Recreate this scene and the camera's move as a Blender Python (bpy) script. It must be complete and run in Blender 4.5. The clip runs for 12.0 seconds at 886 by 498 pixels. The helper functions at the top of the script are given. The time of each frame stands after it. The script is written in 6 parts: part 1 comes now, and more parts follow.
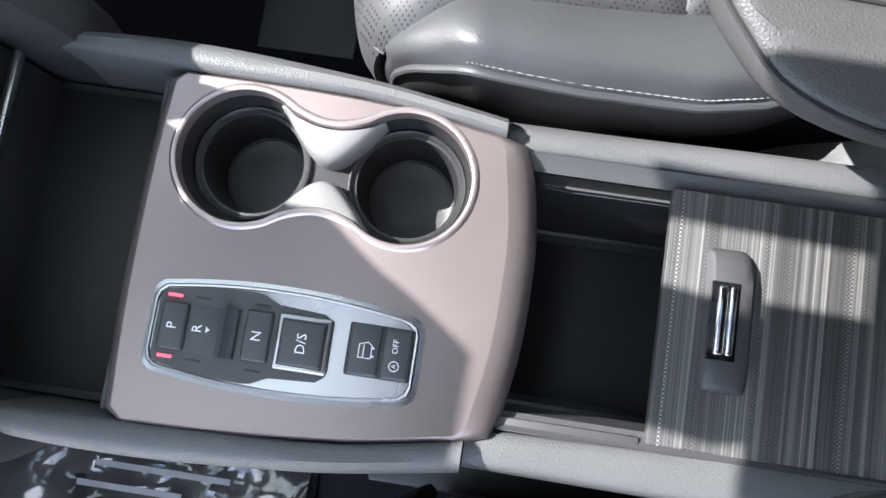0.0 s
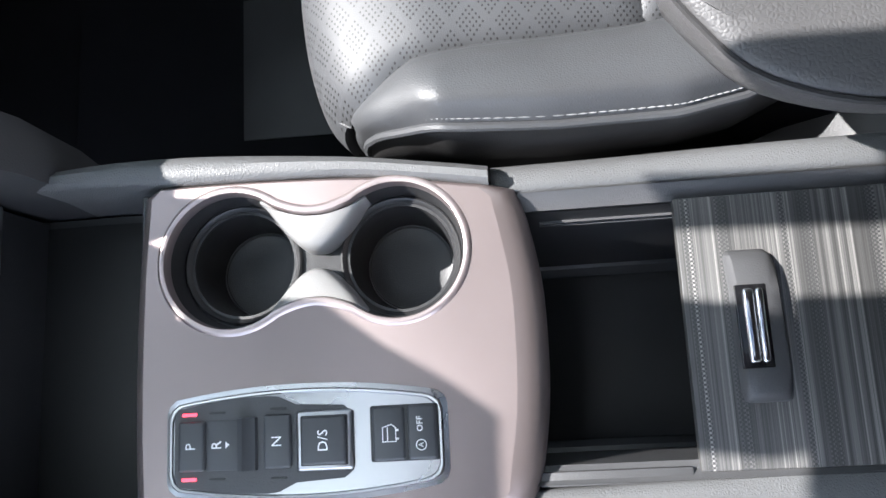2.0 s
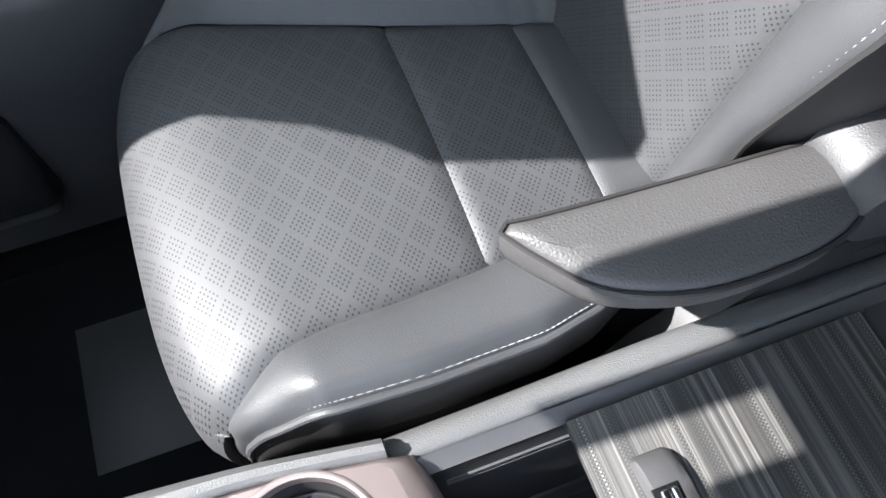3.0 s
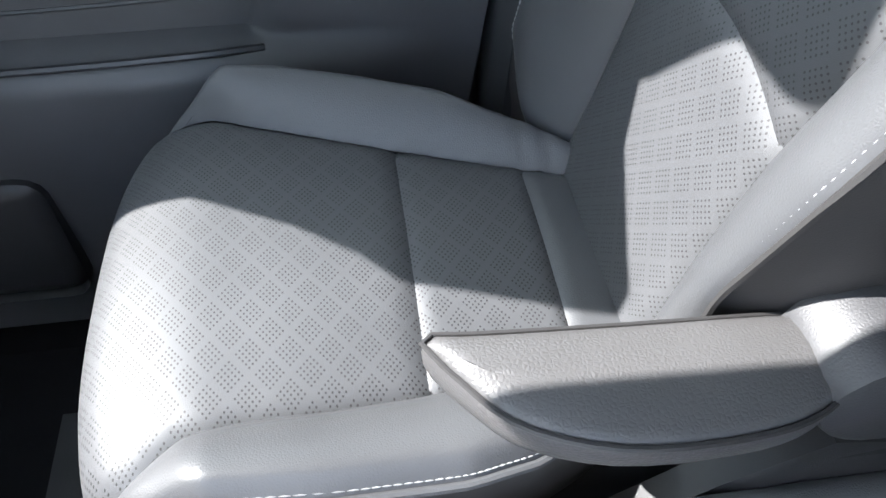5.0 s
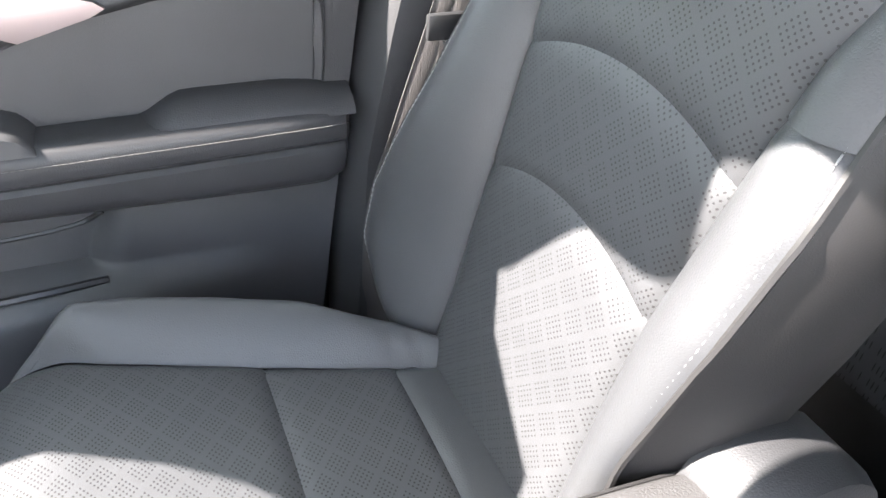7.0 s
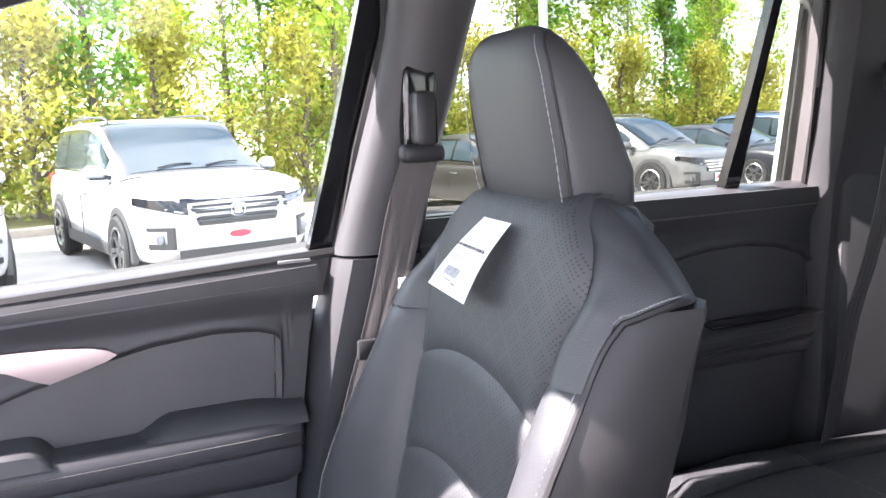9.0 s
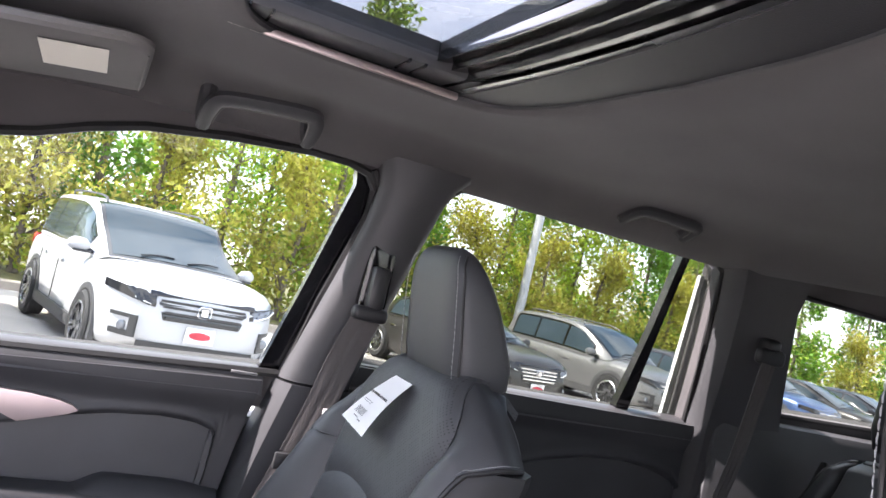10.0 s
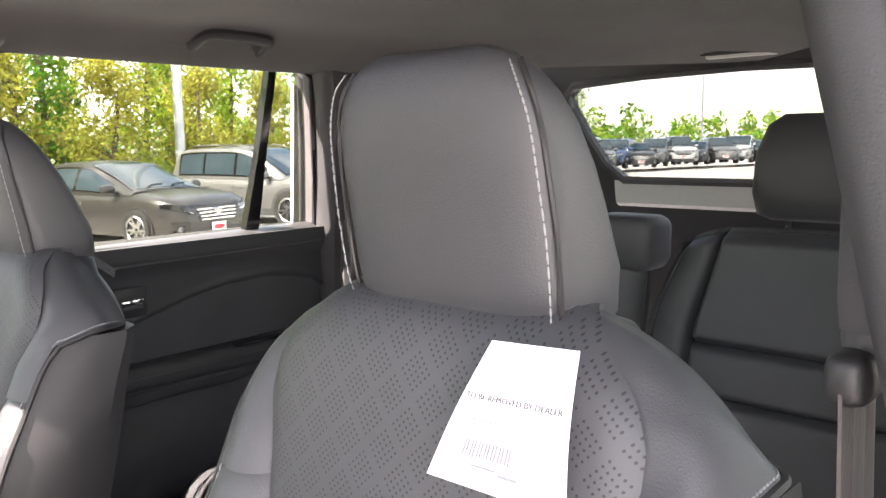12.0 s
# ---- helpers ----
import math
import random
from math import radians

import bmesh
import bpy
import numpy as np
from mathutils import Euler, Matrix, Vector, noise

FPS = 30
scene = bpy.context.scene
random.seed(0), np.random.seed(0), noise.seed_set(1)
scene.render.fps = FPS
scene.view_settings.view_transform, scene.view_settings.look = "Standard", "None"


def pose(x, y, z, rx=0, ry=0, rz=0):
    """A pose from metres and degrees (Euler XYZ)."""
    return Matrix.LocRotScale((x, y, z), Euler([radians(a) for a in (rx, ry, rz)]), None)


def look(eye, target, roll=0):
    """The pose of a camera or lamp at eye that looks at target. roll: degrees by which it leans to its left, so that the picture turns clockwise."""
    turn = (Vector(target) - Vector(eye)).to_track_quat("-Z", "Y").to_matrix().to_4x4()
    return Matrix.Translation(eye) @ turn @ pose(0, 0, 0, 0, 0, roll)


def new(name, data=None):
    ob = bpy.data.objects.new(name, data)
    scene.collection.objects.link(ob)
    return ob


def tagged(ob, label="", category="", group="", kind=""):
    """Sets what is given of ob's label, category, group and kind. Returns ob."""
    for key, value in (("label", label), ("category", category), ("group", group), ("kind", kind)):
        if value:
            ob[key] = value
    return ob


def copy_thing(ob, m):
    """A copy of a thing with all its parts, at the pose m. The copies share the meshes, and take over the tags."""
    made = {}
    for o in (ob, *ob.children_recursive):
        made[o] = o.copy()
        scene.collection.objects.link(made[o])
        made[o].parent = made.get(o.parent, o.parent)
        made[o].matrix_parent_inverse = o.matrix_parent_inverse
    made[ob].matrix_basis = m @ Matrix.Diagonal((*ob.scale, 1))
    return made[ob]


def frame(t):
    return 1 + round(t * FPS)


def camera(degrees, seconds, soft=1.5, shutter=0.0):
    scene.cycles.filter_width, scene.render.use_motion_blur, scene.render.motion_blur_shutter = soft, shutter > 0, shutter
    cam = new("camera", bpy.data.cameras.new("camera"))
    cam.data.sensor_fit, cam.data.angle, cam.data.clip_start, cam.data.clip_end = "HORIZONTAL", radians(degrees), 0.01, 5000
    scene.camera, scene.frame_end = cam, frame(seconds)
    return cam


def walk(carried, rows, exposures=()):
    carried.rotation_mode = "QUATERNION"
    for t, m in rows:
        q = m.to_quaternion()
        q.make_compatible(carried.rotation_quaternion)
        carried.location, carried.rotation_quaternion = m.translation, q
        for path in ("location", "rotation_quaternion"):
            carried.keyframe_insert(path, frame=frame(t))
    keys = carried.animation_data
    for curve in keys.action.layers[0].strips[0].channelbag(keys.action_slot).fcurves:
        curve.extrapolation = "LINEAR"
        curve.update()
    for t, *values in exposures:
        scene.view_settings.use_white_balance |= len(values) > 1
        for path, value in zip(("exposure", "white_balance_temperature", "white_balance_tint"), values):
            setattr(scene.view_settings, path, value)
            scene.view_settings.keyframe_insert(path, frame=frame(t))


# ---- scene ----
cam = camera(59.4, 12.0)
PATH = [
    (0, (-0.009, -0.055, 1.076), (-0.089, 0.212, -0.904), -8.2),
    (0.5, (0.021, -0.053, 1.08), (-0.048, 0.207, -0.901), -12.4),
    (1, (0.029, -0.056, 1.064), (-0.119, 0.165, -0.918), -32.6),
    (1.5, (0.03, -0.04, 1.074), (-0.149, 0.197, -0.903), -36.4),
    (2, (0.021, -0.036, 1.056), (-0.168, 0.335, -0.9), -30.5),
    (2.5, (0.037, -0.018, 1.077), (-0.023, 0.709, -0.786), -16.9),
    (3, (-0.001, -0.018, 1.061), (0.313, 0.859, -0.709), -0.6),
    (3.2, (-0.005, -0.016, 1.063), (0.399, 0.872, -0.683), 2.4),
    (4.8, (0.08, -0.076, 1.011), (0.304, 1.165, -0.541), 0.9),
    (5, (0.094, -0.069, 1.002), (0.286, 1.246, -0.492), 0.4),
    (5.5, (0.096, -0.049, 1.013), (0.355, 1.432, -0.305), -0.5),
    (6, (-0.011, -0.066, 0.976), (0.511, 1.451, -0.219), 4.5),
    (6.5, (-0.02, -0.069, 0.978), (0.642, 1.432, -0.167), 6.2),
    (7, (0.055, -0.059, 1.014), (0.735, 1.455, -0.101), 3.1),
    (7.2, (0.06, -0.07, 1.028), (0.721, 1.511, -0.004), 1.5),
    (8.8, (0.068, -0.309, 1.051), (0.829, 1.488, 0.612), -2.1),
    (9, (0.065, -0.315, 1.059), (0.831, 1.505, 0.739), -1.9),
    (9.5, (0.034, -0.424, 1.049), (0.809, 1.415, 0.922), 1.2),
    (10, (0.011, -0.567, 1.091), (0.816, 1.261, 1.187), 13.1),
    (10.5, (-0.005, -0.647, 1.11), (0.883, 1.09, 1.549), 25.0),
    (11, (-0.012, -0.679, 1.109), (0.951, 1.007, 1.588), 23.5),
    (11.5, (0.052, -0.683, 1.123), (1.338, 0.836, 1.321), 11.7),
    (12, (0.09, -0.673, 1.111), (1.571, 0.644, 0.839), -0.7),
]
EXPOSURE = [(0, 2.45, 6050, 12), (2.0, 2.45, 6050, 12), (3.2, 2.7, 6100, 12), (4.8, 3.05, 6050, 11), (5.5, 3.25, 6050, 11), (6.0, 3.5, 6250, 13), (6.5, 3.55, 6400, 13), (7.0, 3.75, 6500, 14), (8.8, 3.5, 6300, 24), (9.5, 2.85, 6250, 24), (10.5, 2.6, 6350, 23), (11.0, 2.75, 6500, 22), (12.0, 3.4, 7000, 22)]
walk(cam, [(t, look(eye, target, roll)) for t, eye, target, roll in PATH], EXPOSURE)

from mathutils.geometry import tessellate_polygon

# ---- light ----
SUN = Vector((-.742, .106, .663)).normalized()      # the way to the sun, ahead of the car and a little to the passenger's side
world = bpy.data.worlds.new("sky")
scene.world = world
world.use_nodes = True
wn, wl = world.node_tree.nodes, world.node_tree.links
sky = wn.new("ShaderNodeTexSky")
sky.sky_type, sky.sun_disc = "NISHITA", False
sky.air_density, sky.ozone_density = 1.2, 3.0
sky.sun_elevation = math.asin(SUN.z)
sky.sun_rotation = math.atan2(SUN.x, SUN.y)
wco = wn.new("ShaderNodeTexCoord")
wmap = wn.new("ShaderNodeMapping")
wmap.inputs["Scale"].default_value = (1.6, 1.6, 4.2)
wl.new(wco.outputs["Generated"], wmap.inputs[0])
cloud = wn.new("ShaderNodeTexNoise")
cloud.inputs["Scale"].default_value, cloud.inputs["Detail"].default_value, cloud.inputs["Roughness"].default_value = 1.5, 9, 0.6
wl.new(wmap.outputs[0], cloud.inputs["Vector"])
cr = wn.new("ShaderNodeValToRGB")
cr.color_ramp.elements[0].position, cr.color_ramp.elements[1].position = 0.42, 0.60
wl.new(cloud.outputs["Fac"], cr.inputs[0])
shade = wn.new("ShaderNodeValToRGB")
shade.color_ramp.elements[0].position, shade.color_ramp.elements[1].position = 0.38, 0.66
shade.color_ramp.elements[0].color, shade.color_ramp.elements[1].color = (12, 12, 12.2, 1), (6.5, 6.8, 7.3, 1)
wl.new(cloud.outputs["Fac"], shade.inputs[0])
mixc = wn.new("ShaderNodeMixRGB")
wl.new(cr.outputs[0], mixc.inputs[0])
wl.new(sky.outputs[0], mixc.inputs[1])
wl.new(shade.outputs[0], mixc.inputs[2])
bg = wn["Background"]
wl.new(mixc.outputs[0], bg.inputs[0])
bg.inputs[1].default_value = 0.14
sun = new("sun", bpy.data.lights.new("sun", "SUN"))
sun.data.energy, sun.data.angle, sun.data.color = 3.7, radians(0.55), (1, 0.95, 0.87)
sun.matrix_world = look(SUN * 20, (0, 0, 0))


# ---- materials ----
def mat(name, c, rough=0.5, metal=0.0, var=0.15, vscale=6.0, grain=0.0, gscale=900.0, spec=0.5, coat=0.0, sheen=0.0, kind="noise", stretch=(1, 1, 1)):
    """A procedural surface: a colour that varies at a large scale, a fine grain in bump and roughness."""
    m = bpy.data.materials.new(name)
    m.use_nodes = True
    n, l = m.node_tree.nodes, m.node_tree.links
    b = n["Principled BSDF"]
    b.inputs["Metallic"].default_value = metal
    b.inputs["Specular IOR Level"].default_value = spec
    b.inputs["Coat Weight"].default_value = coat
    b.inputs["Coat Roughness"].default_value = 0.08
    b.inputs["Sheen Weight"].default_value = sheen
    co = n.new("ShaderNodeTexCoord")
    mp = n.new("ShaderNodeMapping")
    mp.inputs["Scale"].default_value = stretch
    l.new(co.outputs["Object"], mp.inputs[0])
    big = n.new("ShaderNodeTexNoise")
    big.inputs["Scale"].default_value, big.inputs["Detail"].default_value = vscale, 6
    l.new(mp.outputs[0], big.inputs["Vector"])
    ramp = n.new("ShaderNodeValToRGB")
    ramp.color_ramp.elements[0].position, ramp.color_ramp.elements[1].position = 0.3, 0.7
    ramp.color_ramp.elements[0].color = (*[v * (1 - var) for v in c], 1)
    ramp.color_ramp.elements[1].color = (*[min(1, v * (1 + var)) for v in c], 1)
    l.new(big.outputs["Fac"], ramp.inputs[0])
    l.new(ramp.outputs[0], b.inputs["Base Color"])
    mr = n.new("ShaderNodeMapRange")
    mr.inputs["To Min"].default_value, mr.inputs["To Max"].default_value = max(0.02, rough - 0.07), min(1, rough + 0.07)
    l.new(big.outputs["Fac"], mr.inputs[0])
    l.new(mr.outputs[0], b.inputs["Roughness"])
    if grain:
        if kind == "voronoi":
            g = n.new("ShaderNodeTexVoronoi")
            g.feature = "DISTANCE_TO_EDGE"
            out = g.outputs["Distance"]
        else:
            g = n.new("ShaderNodeTexNoise")
            g.inputs["Detail"].default_value = 4
            out = g.outputs["Fac"]
        g.inputs["Scale"].default_value = gscale
        l.new(mp.outputs[0], g.inputs["Vector"])
        bump = n.new("ShaderNodeBump")
        bump.inputs["Strength"].default_value, bump.inputs["Distance"].default_value = grain, 0.0006
        l.new(out, bump.inputs["Height"])
        l.new(bump.outputs[0], b.inputs["Normal"])
    return m


def perforated(name, c, axes, pitch, size=0.05, dark=0.006):
    """Leather with fine punched holes set in diamonds; axes: the two object axes that run along the surface."""
    m = mat(name, c, 0.53, grain=0.35, gscale=700, kind="voronoi", var=0.12)
    n, l = m.node_tree.nodes, m.node_tree.links
    b = n["Principled BSDF"]
    co = n.new("ShaderNodeTexCoord")
    sep = n.new("ShaderNodeSeparateXYZ")
    l.new(co.outputs["Object"], sep.inputs[0])
    u, v = sep.outputs[axes[0]], sep.outputs[axes[1]]

    def op(kind, a, b2=None, c2=None):
        x = n.new("ShaderNodeMath")
        x.operation = kind
        for i, s in enumerate((a, b2, c2)):
            if s is None:
                continue
            if isinstance(s, (int, float)):
                x.inputs[i].default_value = s
            else:
                l.new(s, x.inputs[i])
        return x.outputs[0]

    wu, wv = (op("DIVIDE", u, pitch[0]), op("DIVIDE", v, pitch[1]))
    ca, cb = op("FRACT", op("ADD", wu, wv)), op("FRACT", op("SUBTRACT", wu, wv))

    def off(s):
        return op("SUBTRACT", op("FRACT", op("DIVIDE", s, 0.166)), 0.5)
    pa, pb = off(ca), off(cb)
    dot = op("LESS_THAN", op("ADD", op("MULTIPLY", pa, pa), op("MULTIPLY", pb, pb)), size)
    cell = op("MULTIPLY", op("LESS_THAN", ca, 0.83), op("LESS_THAN", cb, 0.83))
    hole = op("MULTIPLY", dot, cell)
    mix = n.new("ShaderNodeMixRGB")
    mix.inputs[2].default_value = (dark, dark, dark, 1)
    l.new(hole, mix.inputs[0])
    l.new(b.inputs["Base Color"].links[0].from_socket, mix.inputs[1])
    l.new(mix.outputs[0], b.inputs["Base Color"])
    bump = n.new("ShaderNodeBump")
    bump.invert = True
    bump.inputs["Strength"].default_value, bump.inputs["Distance"].default_value = 0.8, 0.0012
    l.new(hole, bump.inputs["Height"])
    l.new(b.inputs["Normal"].links[0].from_socket, bump.inputs["Normal"])
    l.new(bump.outputs[0], b.inputs["Normal"])
    return m


def striped(name):
    """Fine woven-look stripes that run across the lid, from pale silver to charcoal, some of them dotted."""
    m = mat(name, (0.2, 0.2, 0.2), 0.45, metal=0.25, grain=0.2, gscale=600)
    n, l = m.node_tree.nodes, m.node_tree.links
    b = n["Principled BSDF"]
    co = n.new("ShaderNodeTexCoord")
    mp = n.new("ShaderNodeMapping")
    mp.inputs["Scale"].default_value = (230, 0.4, 1)
    l.new(co.outputs["Object"], mp.inputs[0])
    no = n.new("ShaderNodeTexNoise")
    no.inputs["Scale"].default_value, no.inputs["Detail"].default_value, no.inputs["Roughness"].default_value = 1, 5, 0.75
    l.new(mp.outputs[0], no.inputs["Vector"])
    ramp = n.new("ShaderNodeValToRGB")
    e = ramp.color_ramp.elements
    e[0].position, e[0].color = 0.33, (0.028, 0.027, 0.026, 1)
    e[1].position, e[1].color = 0.66, (0.27, 0.26, 0.245, 1)
    e.new(0.46).color = (0.07, 0.069, 0.067, 1)
    e.new(0.56).color = (0.135, 0.131, 0.126, 1)
    l.new(no.outputs["Fac"], ramp.inputs[0])
    m2 = n.new("ShaderNodeMapping")
    m2.inputs["Scale"].default_value = (520, 620, 1)
    l.new(co.outputs["Object"], m2.inputs[0])
    ck = n.new("ShaderNodeTexChecker")
    ck.inputs["Scale"].default_value = 1
    l.new(m2.outputs[0], ck.inputs["Vector"])
    m3 = n.new("ShaderNodeMapping")
    m3.inputs["Scale"].default_value, m3.inputs["Location"].default_value = (85, 0, 0), (3, 0, 0)
    l.new(co.outputs["Object"], m3.inputs[0])
    n3 = n.new("ShaderNodeTexNoise")
    n3.inputs["Scale"].default_value, n3.inputs["Detail"].default_value = 1, 1
    l.new(m3.outputs[0], n3.inputs["Vector"])
    gt = n.new("ShaderNodeMath")
    gt.operation = "GREATER_THAN"
    gt.inputs[1].default_value = 0.54
    l.new(n3.outputs["Fac"], gt.inputs[0])
    mu = n.new("ShaderNodeMath")
    mu.operation = "MULTIPLY"
    l.new(gt.outputs[0], mu.inputs[0])
    l.new(ck.outputs["Fac"], mu.inputs[1])
    mx = n.new("ShaderNodeMixRGB")
    mx.inputs[2].default_value = (0.05, 0.05, 0.05, 1)
    l.new(mu.outputs[0], mx.inputs[0])
    l.new(ramp.outputs[0], mx.inputs[1])
    l.new(mx.outputs[0], b.inputs["Base Color"])
    return m


def glass(name, tint, rough=0.0):
    m = bpy.data.materials.new(name)
    m.use_nodes = True
    n, l = m.node_tree.nodes, m.node_tree.links
    n.remove(n["Principled BSDF"])
    t, g, mx, fr = n.new("ShaderNodeBsdfTransparent"), n.new("ShaderNodeBsdfGlossy"), n.new("ShaderNodeMixShader"), n.new("ShaderNodeLayerWeight")
    t.inputs[0].default_value = (*tint, 1)
    g.inputs["Roughness"].default_value = rough
    fr.inputs[0].default_value = 0.5
    po, sc2 = n.new("ShaderNodeMath"), n.new("ShaderNodeMath")
    po.operation, po.inputs[1].default_value = "POWER", 4.0
    sc2.operation, sc2.inputs[1].default_value, sc2.inputs[2].default_value = "MULTIPLY_ADD", 0.5, 0.02
    l.new(fr.outputs["Facing"], po.inputs[0])
    l.new(po.outputs[0], sc2.inputs[0])
    l.new(sc2.outputs[0], mx.inputs[0])
    l.new(t.outputs[0], mx.inputs[1])
    l.new(g.outputs[0], mx.inputs[2])
    l.new(mx.outputs[0], n["Material Output"].inputs[0])
    return m


def leafy(name, c):
    m = mat(name, c, 0.55, var=0.45, vscale=0.9)
    n, l = m.node_tree.nodes, m.node_tree.links
    b = n["Principled BSDF"]
    geo = n.new("ShaderNodeNewGeometry")
    hs = n.new("ShaderNodeHueSaturation")
    mr = n.new("ShaderNodeMapRange")
    mr.inputs["To Min"].default_value, mr.inputs["To Max"].default_value = 0.75, 1.35
    l.new(geo.outputs["Random Per Island"], mr.inputs[0])
    l.new(mr.outputs[0], hs.inputs["Value"])
    mr2 = n.new("ShaderNodeMapRange")
    mr2.inputs["To Min"].default_value, mr2.inputs["To Max"].default_value = 0.495, 0.535
    l.new(geo.outputs["Random Per Island"], mr2.inputs[0])
    l.new(mr2.outputs[0], hs.inputs["Hue"])
    l.new(b.inputs["Base Color"].links[0].from_socket, hs.inputs["Color"])
    l.new(hs.outputs[0], b.inputs["Base Color"])
    tr, ad = n.new("ShaderNodeBsdfTranslucent"), n.new("ShaderNodeMixShader")
    l.new(hs.outputs[0], tr.inputs[0])
    ad.inputs[0].default_value = 0.55
    l.new(b.outputs[0], ad.inputs[1])
    l.new(tr.outputs[0], ad.inputs[2])
    l.new(ad.outputs[0], n["Material Output"].inputs[0])
    return m


SEAT = (0.052, 0.053, 0.056)
leather = mat("black_leather", SEAT, 0.48, grain=0.45, gscale=420, kind="voronoi", var=0.1)
leather_arm = mat("black_leather_coarse", (0.062, 0.060, 0.060), 0.5, grain=0.9, gscale=300, kind="voronoi", var=0.1)
perf_flat = perforated("perforated_leather_cushion", SEAT, (0, 1), (.030, .037), .048, .008)
perf_up = perforated("perforated_leather_back", SEAT, (1, 2), (.034, .034), .042, .014)
vinyl_side = mat("smooth_black_vinyl", (0.020, 0.019, 0.019), 0.55, grain=0.25, gscale=500, kind="voronoi")
thread = mat("pale_thread", (0.26, 0.26, 0.26), 0.75)
dim_thread = mat("dim_grey_thread", (0.12, 0.115, 0.11), 0.8)
soft = mat("soft_touch_black", (0.036, 0.036, 0.038), 0.5, grain=0.4, gscale=380, kind="voronoi")
rail_skin = mat("grained_charcoal_vinyl", (0.095, 0.096, 0.097), 0.48, grain=0.8, gscale=450, kind="voronoi", var=0.1)
hard = mat("black_plastic", (0.022, 0.022, 0.023), 0.42, grain=0.3, gscale=900)
hard2 = mat("charcoal_plastic", (0.055, 0.055, 0.057), 0.5, grain=0.4, gscale=700)
gloss_black = mat("gloss_black", (0.008, 0.008, 0.009), 0.12, coat=0.4)
rubber = mat("black_rubber", (0.012, 0.012, 0.012), 0.6, grain=0.2)
bronze = mat("satin_bronze_metal", (0.27, 0.222, 0.214), 0.36, metal=0.75, var=0.05, grain=0.12, gscale=1500)
rose = mat("satin_rose_metal", (0.42, 0.35, 0.34), 0.3, metal=0.8, var=0.05)
silver = mat("satin_silver", (0.42, 0.42, 0.43), 0.27, metal=1.0, var=0.04, grain=0.1, gscale=1600)
chrome = mat("chrome", (0.75, 0.75, 0.77), 0.06, metal=1.0, var=0.03)
button = mat("grey_button", (0.05, 0.052, 0.056), 0.4, var=0.06, grain=0.1)
white_ink = mat("white_ink", (0.8, 0.8, 0.8), 0.6)
fabric = mat("dark_headliner_fabric", (0.085, 0.08, 0.079), 0.95, grain=0.6, gscale=1400, sheen=0.15, spec=0.1)
carpet = mat("black_carpet", (0.014, 0.014, 0.016), 0.98, grain=1.0, gscale=900, spec=0.1)
stripe = striped("striped_lid")
webbing = mat("grey_webbing", (0.075, 0.068, 0.066), 0.75, grain=0.9, gscale=700, stretch=(1, 1, 0.15))
paper = mat("white_paper", (0.8, 0.8, 0.8), 0.75, var=0.03)
dark_ink = mat("dark_print", (0.07, 0.07, 0.075), 0.8)
ink = mat("grey_ink", (0.22, 0.22, 0.23), 0.8)
pale = mat("pale_grey_plastic", (0.62, 0.61, 0.58), 0.5, var=0.05)
side_glass = glass("clear_glass", (0.74, 0.77, 0.74))
privacy = glass("green_tinted_glass", (0.58, 0.60, 0.56))
hatch_glass = glass("dark_tinted_hatch_glass", (0.40, 0.42, 0.40))
roof_glass = glass("tinted_roof_glass", (0.38, 0.40, 0.41))

led = bpy.data.materials.new("red_lamp")
led.use_nodes = True
led.node_tree.nodes["Principled BSDF"].inputs["Base Color"].default_value = (0.6, 0.02, 0.03, 1)
led.node_tree.nodes["Principled BSDF"].inputs["Emission Color"].default_value = (1, 0.05, 0.08, 1)
led.node_tree.nodes["Principled BSDF"].inputs["Emission Strength"].default_value = 0.9


# ---- builders ----
def thing(name, loc, label, category, group="", kind=""):
    ob = new(name)
    ob.empty_display_size = 0.05
    ob.location = loc
    return tagged(ob, label, category, group, kind)


def part(name, bm, material, parent=None, label="", sharp=40, recalc=True):
    """Links a bmesh, given in world places, as one mesh under its thing."""
    if recalc:
        bmesh.ops.recalc_face_normals(bm, faces=bm.faces)
    o = Vector((0, 0, 0))
    p = parent
    while p is not None:
        o += p.location
        p = p.parent
    bmesh.ops.translate(bm, verts=bm.verts, vec=-o)
    me = bpy.data.meshes.new(name)
    bm.to_mesh(me)
    bm.free()
    me.materials.append(material)
    me.shade_smooth()
    me.set_sharp_from_angle(angle=radians(sharp))
    ob = new(name, me)
    if parent is not None:
        ob.parent = parent
    if label:
        ob["label"] = label
    return ob


def structure(name, bm, material, label="", sharp=40):
    return tagged(part(name, bm, material, None, label, sharp), kind="structure")


def rbox(bm, x0, x1, y0, y1, z0, z1, r=0.004, seg=2, m=None):
    got = bmesh.ops.create_cube(bm, size=1, matrix=Matrix.Translation(((x0 + x1) / 2, (y0 + y1) / 2, (z0 + z1) / 2)) @ Matrix.Diagonal((x1 - x0, y1 - y0, z1 - z0, 1)))
    vs = got["verts"]
    if r > 0:
        es = list({e for v in vs for e in v.link_edges})
        out = bmesh.ops.bevel(bm, geom=es, offset=r, segments=seg, profile=0.5, affect="EDGES")
        vs = list({v for f in out["faces"] for v in f.verts} | {v for v in vs if v.is_valid})
    if m is not None:
        bmesh.ops.transform(bm, matrix=m, verts=vs)
    return bm


def box(*a, **k):
    return rbox(bmesh.new(), *a, **k)


